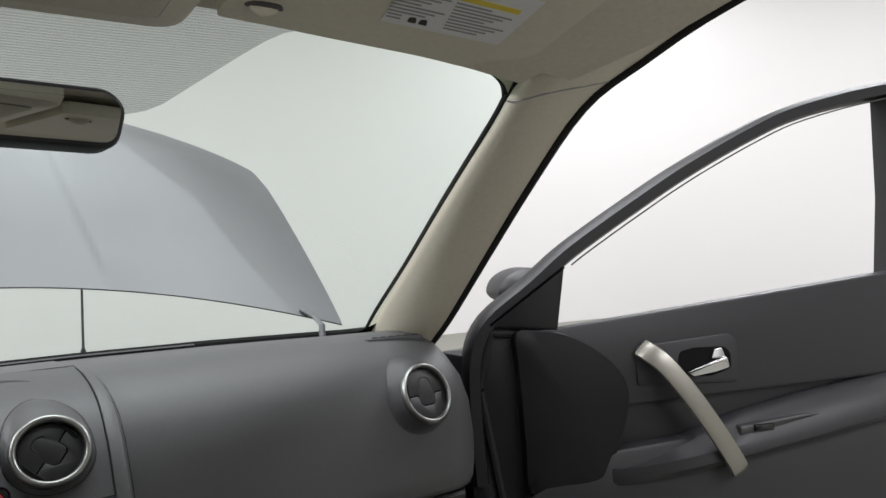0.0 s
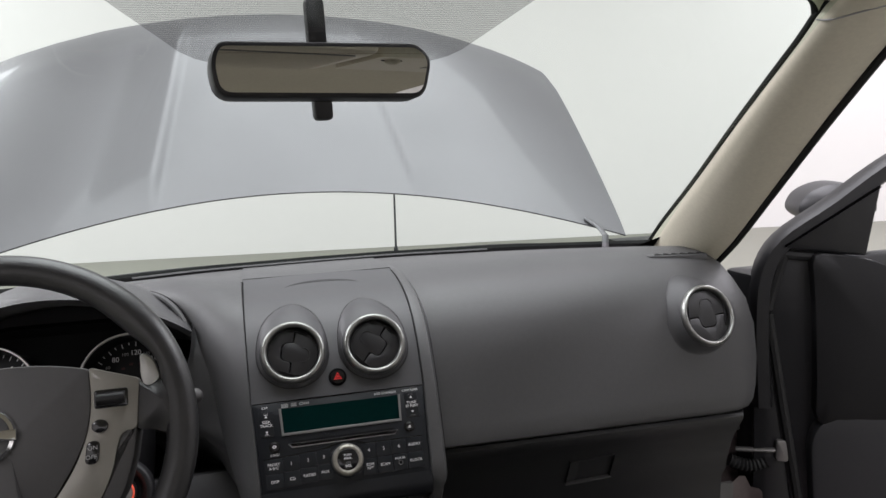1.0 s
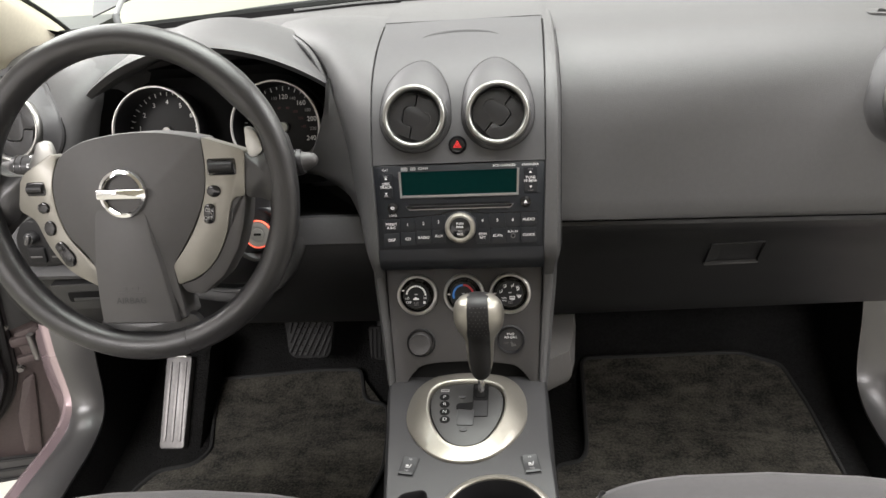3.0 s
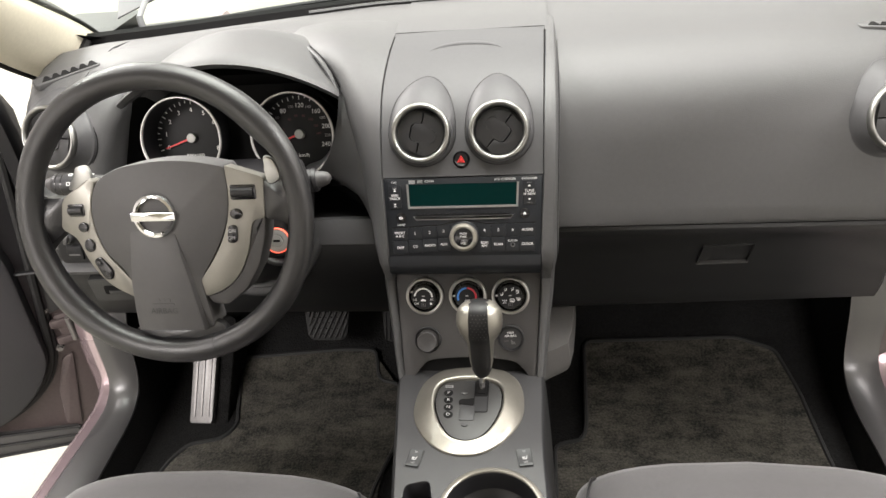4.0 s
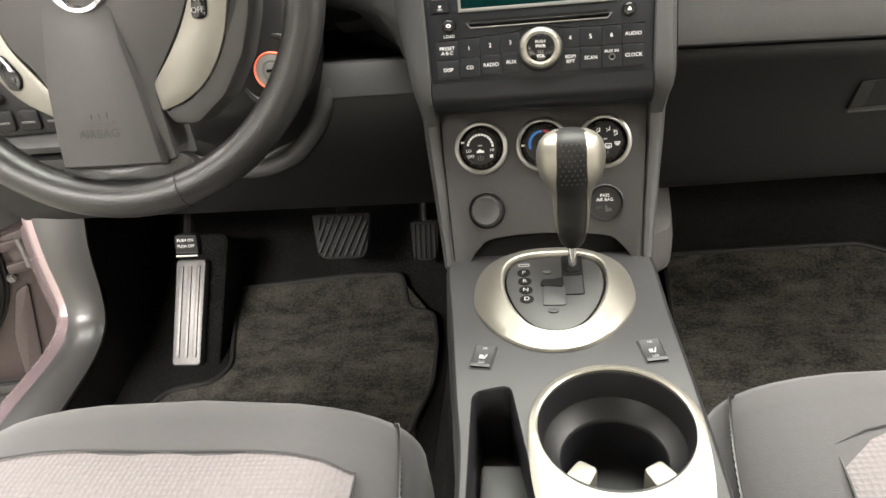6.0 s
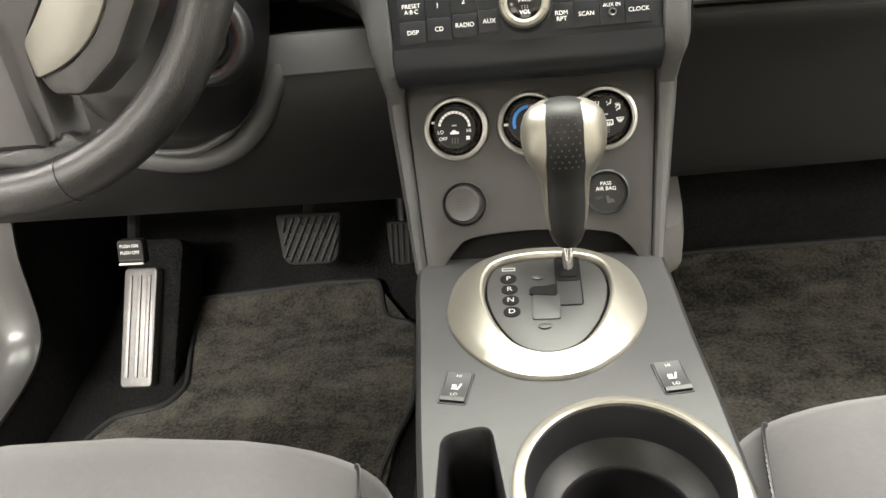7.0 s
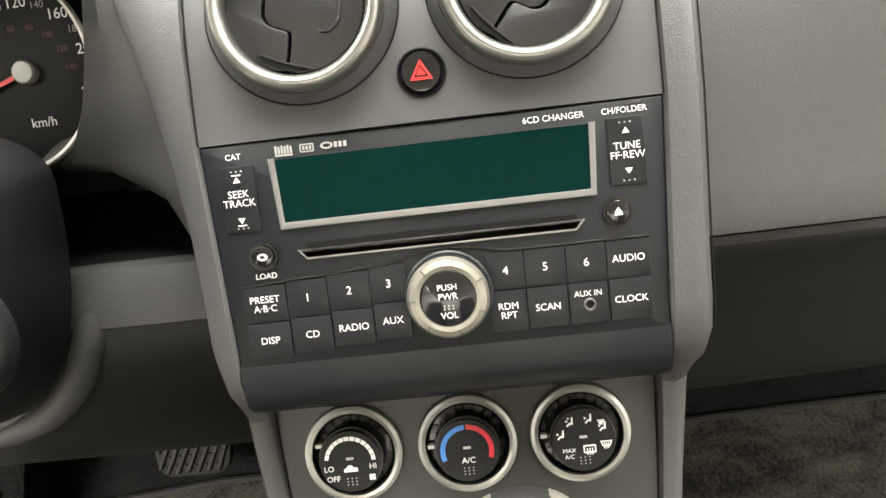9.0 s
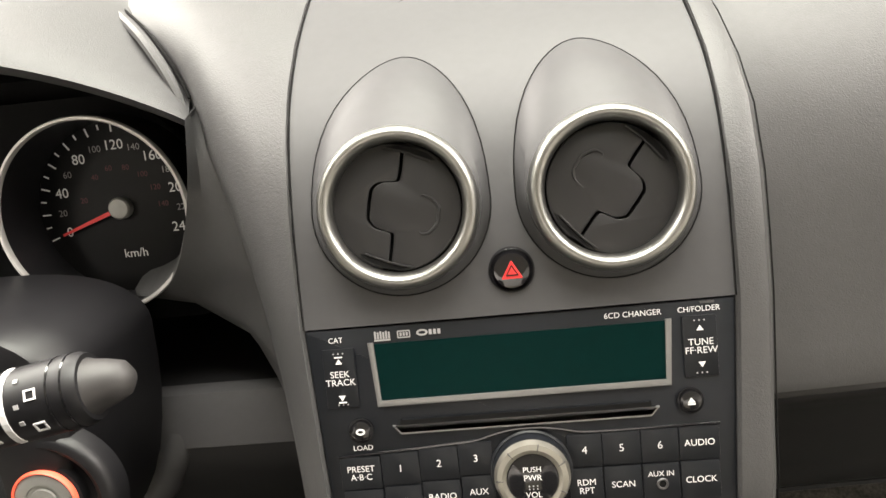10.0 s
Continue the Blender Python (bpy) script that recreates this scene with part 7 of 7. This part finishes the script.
def sun_visor():
    v = thing("sun_visor", "beige passenger sun visor with a printed warning label", "sun visor")
    pts = rounded([(0.143, 0.905), (0.18, 0.908), (0.265, 0.918), (0.37, 0.929), (0.430, 0.941), (0.446, 0.915), (0.488, 0.895), (0.452, 0.735), (0.143, 0.745)], [0.008, 0.03, 0.03, 0.03, 0.02, 0.02, 0.02, 0.02, 0.01])
    m = Matrix.Translation((0, 0, 1.476)) @ pose(0, 0.965, 0, 0, 0, 0) @ pose(0, 0, 0, -7, 0, 0) @ pose(0, -0.965, 0)
    part("visor_board", prism(pts[::-1], m, -0.004, 0.012, 0.004), M_CREAM, v, "padded beige board")
    mb = m @ pose(0, 0, -0.0042, 180, 0, 0)
    # label seen from below
    part("warning_label", prism([(0.2785, -0.8655), (0.4246, -0.8759), (0.4023, -0.7816), (0.2657, -0.7946)], mb, 0.0, 0.0006), M_PAPER, v, "white label with rows of fine print")
    lab = mb @ axes((0.2775, -0.8640, 0.0006), (0.146, -0.0104, 0), (-0.012, 0.072, 0)) @ Matrix(((0.78, -0.17, 0, 0), (0, 0.72, 0, 0), (0, 0, 1, 0), (0, 0, 0, 1)))
    part("yellow_bar", prism(rect(0.086, 0.088, 0.184, 0.099), lab, 0.0, 0.0005), M_YELLOW, v)
    for col, x0, x1 in ((0, 0.006, 0.082), (1, 0.090, 0.180)):
        for k in range(9):
            w = x1 - 0.012 * ((k * 7 + col * 3) % 4)
            part("print_bar", prism(rect(x0, 0.012 + 0.0083 * k, w if not (col == 0 and k < 2) else x0 + 0.02, 0.0155 + 0.0083 * k), lab, 0.0, 0.0004), M_GREYPRINT, v)
    for k in range(2):
        part("picture_mark", prism(rounded([(0.036 + 0.016 * k, 0.010), (0.049 + 0.016 * k, 0.010), (0.047 + 0.016 * k, 0.024), (0.038 + 0.016 * k, 0.022)], 0.003), lab, 0.0, 0.0006), M_BLACK, v)
    mc = axes((0.174, 0.879, 1.4826), (-1, 0, 0.0), (0, 0.99, -0.12))
    clip = tagged(part("visor_clip", dome(smooth_loop([(-0.0115, -0.004), (0.0115, -0.004), (0.0095, 0.003), (0.0055, 0.0058), (-0.0055, 0.0058), (-0.0095, 0.003)], 4), mc, 0.003, 0.007, 0.006), M_CREAM), "small beige visor clip on the header", "visor clip")
    # Dark grey plate paints the shade inside the clip's cream recess.
    part("clip_recess_shade", prism(smooth_loop([(-0.0165, -0.003), (-0.013, -0.009), (-0.006, -0.0115), (0.006, -0.0115), (0.013, -0.009), (0.0165, -0.003), (0.010, -0.001), (-0.010, -0.001)], 3), mc, -0.004, 0.0014), M_SILL, clip, "dark plate painting the shade of the finger recess")


sun_visor()


def overhead():
    o = thing("overhead_console", "beige overhead console with a closed lid", "overhead console")
    pts = rounded([(-0.125, 0.955), (0.128, 0.955), (0.140, 0.70), (-0.135, 0.70)], [0.03, 0.03, 0.02, 0.02])
    m = Matrix.Translation((0, 0, 1.500)) @ pose(0, 0.95, 0, -8, 0, 0) @ pose(0, -0.95, 0, 180, 0, 0)
    part("housing", prism([(p.x, -p.y) for p in pts], m, -0.05, 0.028, 0.014), M_CREAM, o, "moulded beige housing")
    lid = rounded([(-0.090, -0.925), (0.100, -0.925), (0.108, -0.72), (-0.098, -0.72)], 0.012)
    part("lid", prism(lid, m, 0.02, 0.0302, 0.0012), M_LINER, o, "closed lid")
    part("lid_joint", tube([m @ Vector((p.x, p.y, 0.0285)) for p in lid], 0.0012, 6, closed=True), M_GREYPRINT, o)


overhead()


def mirror():
    r = thing("rear_view_mirror", "black framed rear-view mirror on a windshield stalk", "mirror")
    m = axes((-0.004, 1.064, 1.4215), (0.988, 0.155, 0.0), (-0.02, 0.05, 1.0))
    out = rounded([(-0.117, -0.026), (0.108, -0.030), (0.120, 0.014), (0.104, 0.031), (-0.112, 0.031), (-0.121, 0.010)], [0.018, 0.018, 0.016, 0.02, 0.018, 0.014])
    part("housing", prism(out, m, -0.030, 0.0, 0.005), M_BLACK, r, "rounded black housing")
    gl = inset(out, 0.0055)
    mg = bpy.data.materials.new("mirror_glass")
    mg.use_nodes = True
    mg.node_tree.nodes["Principled BSDF"].inputs["Metallic"].default_value = 1.0
    mg.node_tree.nodes["Principled BSDF"].inputs["Roughness"].default_value = 0.01
    mg.node_tree.nodes["Principled BSDF"].inputs["Base Color"].default_value = (0.62, 0.62, 0.60, 1)
    part("mirror_glass", prism(gl, m, -0.002, 0.0008), mg, r, "silvered glass")
    part("stalk", box(-0.0105, -0.047, -0.046, 0.0105, 0.085, -0.034, m, 0.003), M_BLACK, r, "flat black stalk")
    part("ball_joint", lathe([(0.012, -0.05), (0.012, -0.028), (0.0003, -0.02)], m, 20), M_BLACK, r)


mirror()


# ---- hood, cowl and wipers outside ----
def hood():
    h = thing("hood", "open silver-mauve car hood tilted up in front of the windshield", "car hood")
    tilt = radians(27)
    n, k, span = 168, 32, 1.20

    def at(x, t):
        """A place on the hood: x across, t along it from the hinge to the nose."""
        ua = min(abs(x) / 0.72, 1.25)
        d = t * span + 0.262 * max(0, 1 - ua ** 2) * (1 - t) ** 1.5
        crown = lerp(0.013, 0.155, min(1, t / 0.75)) * (1 - (ua / 1.2) ** 2)
        s = abs(x) - lerp(0.295, 0.225, t)
        crease = max(0, 1 - s / 0.13) if s > 0 else max(0, 1 + s / 0.014)
        crown += (0.013 if x < 0 else 0.008) * crease ** 1.3 * min(1, t * 9) * max(0, min(1, (0.95 - t) * 4))
        crown -= 0.6 * max(0, t - 0.80) ** 2
        return Vector((x - 0.022, 1.738 + d * math.cos(tilt) - crown * math.sin(tilt), 1.122 + d * math.sin(tilt) + crown * math.cos(tilt)))

    rows = []
    for j in range(k + 1):
        t = j / k
        hw = table([(0, 0.712), (0.10, 0.735), (0.40, 0.80), (0.70, 0.868), (0.84, 0.885), (0.90, 0.82), (0.95, 0.70), (1.0, 0.50)], t)[0]
        rows.append([at(lerp(-1, 1, i / n) * hw, t) for i in range(n + 1)])
    under = Vector((0, math.sin(tilt), -math.cos(tilt))) * 0.003
    bm = loft([r + [p + under for p in reversed(r)] for r in rows], caps=False)
    bm.verts.ensure_lookup_table()
    w = 2 * (n + 1)
    for base in (0, k * w):
        for i in range(n):
            bm.faces.new([bm.verts[base + q] for q in (i, i + 1, w - 2 - i, w - 1 - i)])
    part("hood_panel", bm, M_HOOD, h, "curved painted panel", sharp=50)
    for sg in (-1, 1):
        x = sg * 0.645 - 0.022
        part("hinge", tube([(x, 1.705, 1.105), (x + 0.005 * sg, 1.715, 1.135), (x + 0.01 * sg, 1.76, 1.15), (x, 1.80, 1.165)], 0.007, 8, flat=0.5), M_HOOD, h, "painted hinge arm")
    tagged(part("hood_prop_rod", tube([(0.200, 1.885, 1.10), (0.2005, 1.888, 1.118), (0.201, 1.890, 1.124), (0.2155, 1.958, 1.248)], [0.005, 0.005, 0.0026, 0.0022], 8), M_BLACK), "thin dark hood prop rod", "prop rod")
    # cowl tray with wipers
    rings = []
    for x in [-0.80 + 0.08 * i for i in range(20)]:
        yf = table(FRONT, max(-0.8, min(x, 0.76)))[0]
        rings.append([(x, yf + 0.028, 1.080), (x, yf + 0.040, 1.092), (x, yf + 0.12, 1.085), (x, yf + 0.20, 1.075), (x, yf + 0.20, 1.03), (x, yf + 0.03, 1.03)])
    tagged(part("cowl_tray", loft(rings), M_BLACK), "black plastic cowl below the windshield", "cowl", kind="structure")
    for x0, x1, lab in ((0.70, 0.12, ""), (-0.02, -0.62, "")):
        pts = [Vector((lerp(x0, x1, t), table(FRONT, max(-0.8, min(lerp(x0, x1, t), 0.76)))[0] + 0.050, 1.103 + 0.010 * math.sin(math.pi * t))) for t in [i / 10 for i in range(11)]]
        w = tagged(part("wiper", tube(pts, [0.006] * 3 + [0.004] * 8, 8), M_BLACK), "black windshield wiper resting at the cowl", "wiper", "wipers")
    for sg in (-1, 1):
        fender = [[(sg * x - 0.022, y, z) for x, z in ((0.78, 0.90), (0.80, 0.925), (0.84, 0.92), (0.90, 0.86), (0.92, 0.76), (0.90, 0.6), (0.76, 0.6))] for y in (1.66, 1.9, 2.2, 2.5)]
        tagged(part("fender", loft(fender), M_PAINT), "mauve metallic painted front fender", "fender", kind="structure")


hood()


# ---- doors ----
def door(side, label):
    sd = Vector((0.9, -0.436, 0)).normalized()
    nn = Vector((sd.y, -sd.x, 0))
    o = Vector((1.004, 1.403, 0))
    if side < 0:
        o = Vector((-1.055, 1.41, 0))
        sd, nn = Vector((-sd.x, sd.y, 0)), Vector((-nn.x, nn.y, 0))
    d = thing("front_door", label, "car door", "front doors")
    up = Vector((0, 0, 1))
    m = Matrix((sd, up, nn)).transposed().to_4x4()
    m.translation = o
    # outer shell
    shell = rounded([(-0.150, 0.22), (0.80, 0.22), (0.86, 0.60), (0.86, 1.150), (0.0, 1.075), (-0.155, 1.08), (-0.185, 1.00)], [0.05, 0.05, 0.1, 0.01, 0.01, 0.01, 0.02])
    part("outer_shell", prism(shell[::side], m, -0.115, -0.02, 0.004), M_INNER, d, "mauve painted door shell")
    rim = rounded([(0.12, 0.297), (0.795, 0.297), (0.85, 0.60), (0.85, 1.185), (0.0, 1.104), (-0.15, 1.12), (-0.182, 1.00), (-0.146, 0.77), (-0.095, 0.456), (-0.052, 0.385), (0.02, 0.33)], [0.04, 0.05, 0.1, 0.01, 0.01, 0.01, 0.02, 0.05, 0.05, 0.04, 0.04])
    part("door_edge", prism(rim[::side], m, -0.025, -0.012, 0.003), M_BLACK, d, "black door edge with seal")
    part("edge_seal", tube([m @ Vector((p.x, p.y, -0.008)) for p in inset(rim, 0.014)], 0.009, 8, closed=True), M_RUBBER, d)
    cover = [(-0.192, 1.0), (-0.172, 0.60), (-0.164, 0.60), (-0.178, 1.0), (-0.148, 1.088), (-0.162, 1.092)]
    part("hinge_face", prism(cover[::side], m, -0.118, -0.015), M_BLACK, d, "black hinge face of the door")
    # trim panel in pieces
    upper = rounded([(-0.085, 0.93), (0.84, 0.955), (0.84, 1.186), (0.0, 1.106), (-0.085, 1.106)], [0.01, 0.01, 0.008, 0.004, 0.01])
    part("upper_trim", prism(upper[::side], m, -0.02, 0.006, 0.006), M_DOOR, d, "grained dark upper trim")
    low = rounded([(0.12, 0.315), (0.78, 0.315), (0.83, 0.62), (0.84, 0.90), (0.10, 0.85), (0.02, 0.84), (-0.095, 0.77), (-0.08, 0.47), (-0.04, 0.405), (0.025, 0.35)], [0.04, 0.05, 0.08, 0.02, 0.02, 0.02, 0.05, 0.05, 0.04, 0.04])
    part("lower_trim", prism(low[::side], m, -0.02, 0.022, 0.010), M_DOOR, d, "plain dark lower trim")
    pod = smooth_loop([(-0.092, 1.104), (-0.039, 1.104), (0.008, 1.095), (0.055, 1.071), (0.094, 1.042), (0.128, 1.004), (0.140, 0.968), (0.136, 0.922), (0.116, 0.862), (0.093, 0.811), (0.070, 0.780), (-0.01, 0.775), (-0.078, 0.780), (-0.084, 0.860), (-0.088, 0.972), (-0.092, 1.048)], 3)
    part("speaker_pod", dome(pod[::side], m, 0.020, 0.034, 0.035), M_FACE, d, "dark rounded speaker pod")
    # armrest shelf
    rings = []
    for s, z0, z1, out in ((0.075, 0.778, 0.800, 0.012), (0.11, 0.778, 0.812, 0.030), (0.16, 0.783, 0.830, 0.042), (0.25, 0.793, 0.858, 0.052), (0.39, 0.813, 0.900, 0.058), (0.55, 0.838, 0.930, 0.060), (0.76, 0.872, 0.957, 0.058), (0.835, 0.882, 0.965, 0.04)):
        rings.append([m @ Vector((s, z, w)) for z, w in ((z0, 0.0), (z0, out * 0.8), (z0 + 0.012, out), (z0 + 0.035, out), (z1 - 0.012, out * 0.45), (z1, 0.004), (z1, -0.01))])
    arm = part("armrest", loft(rings), M_DOOR, d, "padded armrest shelf")
    sw = rounded([(0.37, 0.862), (0.545, 0.878), (0.56, 0.890), (0.52, 0.894), (0.37, 0.880)], 0.004)
    part("switch_plate", prism(sw[::side], m @ pose(0, 0, 0), 0.02, 0.048, 0.004), M_SILL, arm, "grey window switch plate")
    part("window_switch", prism(rect(0.40, 0.868, 0.445, 0.882, 0.003), m, 0.03, 0.054, 0.003), M_GLOSS, arm)
    # handle bezel, cup and lever
    bz = rounded([(0.165, 0.975), (0.395, 0.965), (0.398, 1.055), (0.375, 1.072), (0.165, 1.058)], [0.01, 0.012, 0.012, 0.012, 0.01])
    part("handle_bezel", prism(bz[::side], m, 0.0, 0.011, 0.004), M_DOOR, d, "raised handle bezel")
    cup = rounded([(0.257, 1.02), (0.262, 1.040), (0.294, 1.046), (0.363, 1.044), (0.378, 1.030), (0.378, 0.997), (0.334, 0.984), (0.285, 0.986), (0.262, 1.0)], 0.008)
    part("handle_cup", prism(cup[::side], m, 0.0, 0.0122), M_DARK, d, "dark handle recess")
    lev = rounded([(0.271, 0.998), (0.338, 1.018), (0.365, 1.024), (0.370, 1.0), (0.337, 0.992), (0.285, 0.986)], 0.005)
    lv = part("door_lever", prism(lev[::side], m, 0.010, 0.024, 0.005), M_CHROME, d, "chrome door lever")
    part("lock_tab", prism(rounded([(0.329, 1.020), (0.362, 1.022), (0.355, 1.043), (0.337, 1.041)], 0.004)[::side], m, 0.010, 0.020, 0.003), M_CHROME, lv)
    # slanting pull bar
    pts = [(0.176, 1.054, 0.012), (0.184, 1.046, 0.030), (0.208, 1.022, 0.050), (0.252, 0.962, 0.064), (0.306, 0.880, 0.068), (0.350, 0.808, 0.064), (0.361, 0.790, 0.050)]
    rings = []
    sp = smooth_loop(pts, 4, False)
    for i, p in enumerate(sp):
        a, b = sp[max(i - 1, 0)], sp[min(i + 1, len(sp) - 1)]
        t = (b - a).normalized()
        side_v = t.cross(Vector((0, 0, 1))).normalized()
        n2 = side_v.cross(t).normalized()
        w, h = 0.0205, 0.006
        rings.append([m @ (p + side_v * (w * c) + n2 * (h * q)) for c, q in ((-1, 0), (-0.9, 0.7), (-0.5, 1), (0.5, 1), (0.9, 0.7), (1, 0), (0.9, -0.7), (-0.9, -0.7))])
    part("pull_bar", loft(rings), M_CHAMP, d, "satin silver pull bar")
    # window frame
    arc = [(-0.176, 0.80), (-0.182, 0.95), (-0.176, 1.06), (-0.142, 1.128), (-0.054, 1.193), (0.026, 1.256), (0.105, 1.307), (0.188, 1.357), (0.275, 1.408), (0.367, 1.456), (0.46, 1.500), (0.551, 1.537), (0.68, 1.570), (0.803, 1.592), (0.86, 1.597)]
    run = smooth_loop(arc, 4, False)
    rings = []
    for i, p in enumerate(run):
        a, b = run[max(i - 1, 0)], run[min(i + 1, len(run) - 1)]
        t = (b - a).normalized()
        n2 = Vector((-t.y, t.x))
        q = Vector((p.x, p.y))
        rings.append([m @ Vector(((q + n2 * a2).x, (q + n2 * a2).y, w)) for a2, w in ((0.014, -0.06), (0.016, -0.01), (0.008, 0.004), (-0.014, 0.004), (-0.020, -0.01), (-0.020, -0.06))])
    part("window_frame", loft(rings), M_BLACK, d, "dark upper window frame")
    part("frame_line", tube([m @ Vector((p.x + 0.012, p.y - 0.022, 0.000)) for p in run[20:]], 0.0018, 6), M_SILL, d)
    post = [(0.785, 1.17), (0.80, 1.35), (0.80, 1.60), (0.86, 1.60), (0.865, 1.19)]
    part("rear_post", prism(post[::side], m, -0.05, 0.004, 0.004), M_DOOR, d)
    tri = rounded([(-0.15, 1.12), (0.0, 1.10), (0.022, 1.235)], [0.01, 0.004, 0.004])
    part("mirror_sail", prism(tri[::side], m, -0.04, 0.006, 0.005), M_BLACK, d, "black triangular mirror cover")
    # outside mirror beyond the glass
    hs = smooth_loop([(-0.10, 1.155), (-0.085, 1.195), (-0.03, 1.215), (0.03, 1.20), (0.04, 1.15), (-0.05, 1.13)], 5)
    part("door_mirror", dome(hs[::side], m @ pose(0.018, 0.014, -0.17), 0.03, 0.06, 0.12), M_DOOR, d, "dark outside mirror housing")
    # check strap and hinges at the front edge
    sh = -0.012 if side > 0 else -0.05
    hp = [m @ Vector((-0.122, 0.710, sh)), m @ Vector((-0.165, 0.708, sh)), m @ Vector((-0.222, 0.703, sh - 0.012))]
    st = part("check_strap", tube(hp, 0.008, 8, flat=0.6), M_LOCK if side > 0 else M_BLACK, d, "plated door check strap")
    part("check_bracket", box(-0.150, 0.688, sh - 0.02, -0.126, 0.732, sh + 0.010, m, 0.003), M_LOCK if side > 0 else M_BLACK, st)
    boot = [m @ Vector((lerp(-0.165, -0.235, i / 18), 0.682 - 0.010 * math.sin(math.pi * i / 18), sh - 0.006)) for i in range(19)]
    part("wire_boot", tube(boot, [0.011 if i % 2 else 0.014 for i in range(19)], 12), M_RUBBER, d, "ribbed rubber wire boot")
    # front corner of the door: black cover and lower hinge
    cover = [(-0.19, 0.59), (-0.112, 0.575), (-0.142, 0.78), (-0.17, 1.0), (-0.19, 1.0)] if side < 0 else [(-0.19, 0.62), (-0.168, 0.50), (-0.138, 0.44), (-0.100, 0.44), (-0.135, 0.72), (-0.165, 1.0), (-0.19, 1.0)]
    part("corner_cover", prism(cover[::side], m, -0.03, -0.013, 0.002), M_BLACK, d, "black plastic corner cover")
    du, dv = (0.0, 0.0) if side < 0 else (-0.040, 0.026)
    hg = part("hinge_plate", prism(rounded([(-0.168 + du, 0.478 + dv), (-0.120 + du, 0.488 + dv), (-0.118 + du, 0.566 + dv), (-0.168 + du, 0.572 + dv)], 0.008)[::side], m, -0.03, -0.011, 0.002), M_INNER, d, "mauve painted lower hinge plate")
    part("hinge_pin", tube([m @ Vector((-0.146 + du, 0.500 + dv, -0.004)), m @ Vector((-0.148 + du, 0.560 + dv, -0.004))], 0.0075, 12), M_LOCK, hg)
    for s, z in ((-0.125, 0.548), (-0.125, 0.502)):
        part("hinge_leaf", box(s + du - 0.020, z + dv - 0.010, -0.014, s + du + 0.018, z + dv + 0.010, -0.003, m, 0.003), M_LOCK if side > 0 else M_INNER, hg)
    for s, z in ((-0.108, 0.586), (-0.104, 0.480), (-0.160, 0.520))[:3 if side < 0 else 0]:
        part("bolt", lathe([(0.009, -0.004), (0.009, 0.002), (0.0065, 0.002), (0.0065, 0.007), (0.0003, 0.007)], m @ pose(s + du, z + dv, -0.014), 6), M_LOCK, hg)
    part("hinge", box(-0.26, 0.872, -0.10, -0.17, 0.928, -0.06, m, 0.006), M_INNER, d, "painted upper door hinge")
    if side < 0:
        part("stay_bar", tube([m @ Vector((-0.165, 0.690, 0.0)), m @ Vector((-0.125, 0.694, 0.004)), m @ Vector((-0.085, 0.700, 0.002))], 0.006, 8, flat=0.6), M_BLACK, d, "black door stay")
        bs = part("bottom_strip", prism([(-0.078, 0.186), (0.40, 0.262), (0.40, 0.372), (-0.062, 0.246)][::side], m, -0.09, -0.010, 0.004), M_SILL, d, "grey strip along the door bottom")
        for k in (0.96, 0.55, 0.12):
            part("strip_seal", tube([m @ Vector((-0.070, lerp(0.187, 0.248, k), -0.008)), m @ Vector((0.16, lerp(0.224, 0.305, k), -0.008)), m @ Vector((0.40, lerp(0.262, 0.370, k), -0.008))], 0.0035, 6), M_RUBBER, bs)
        part("corner_gusset", prism(rounded([(-0.125, 0.46), (-0.098, 0.45), (-0.060, 0.36), (-0.042, 0.26), (-0.075, 0.25)], 0.01)[::side], m, -0.03, -0.013, 0.003), M_INNER, d, "folded mauve door corner")


door(1, "open passenger door with dark trim and a silver pull bar")
door(-1, "open driver door with dark trim seen past the wheel")
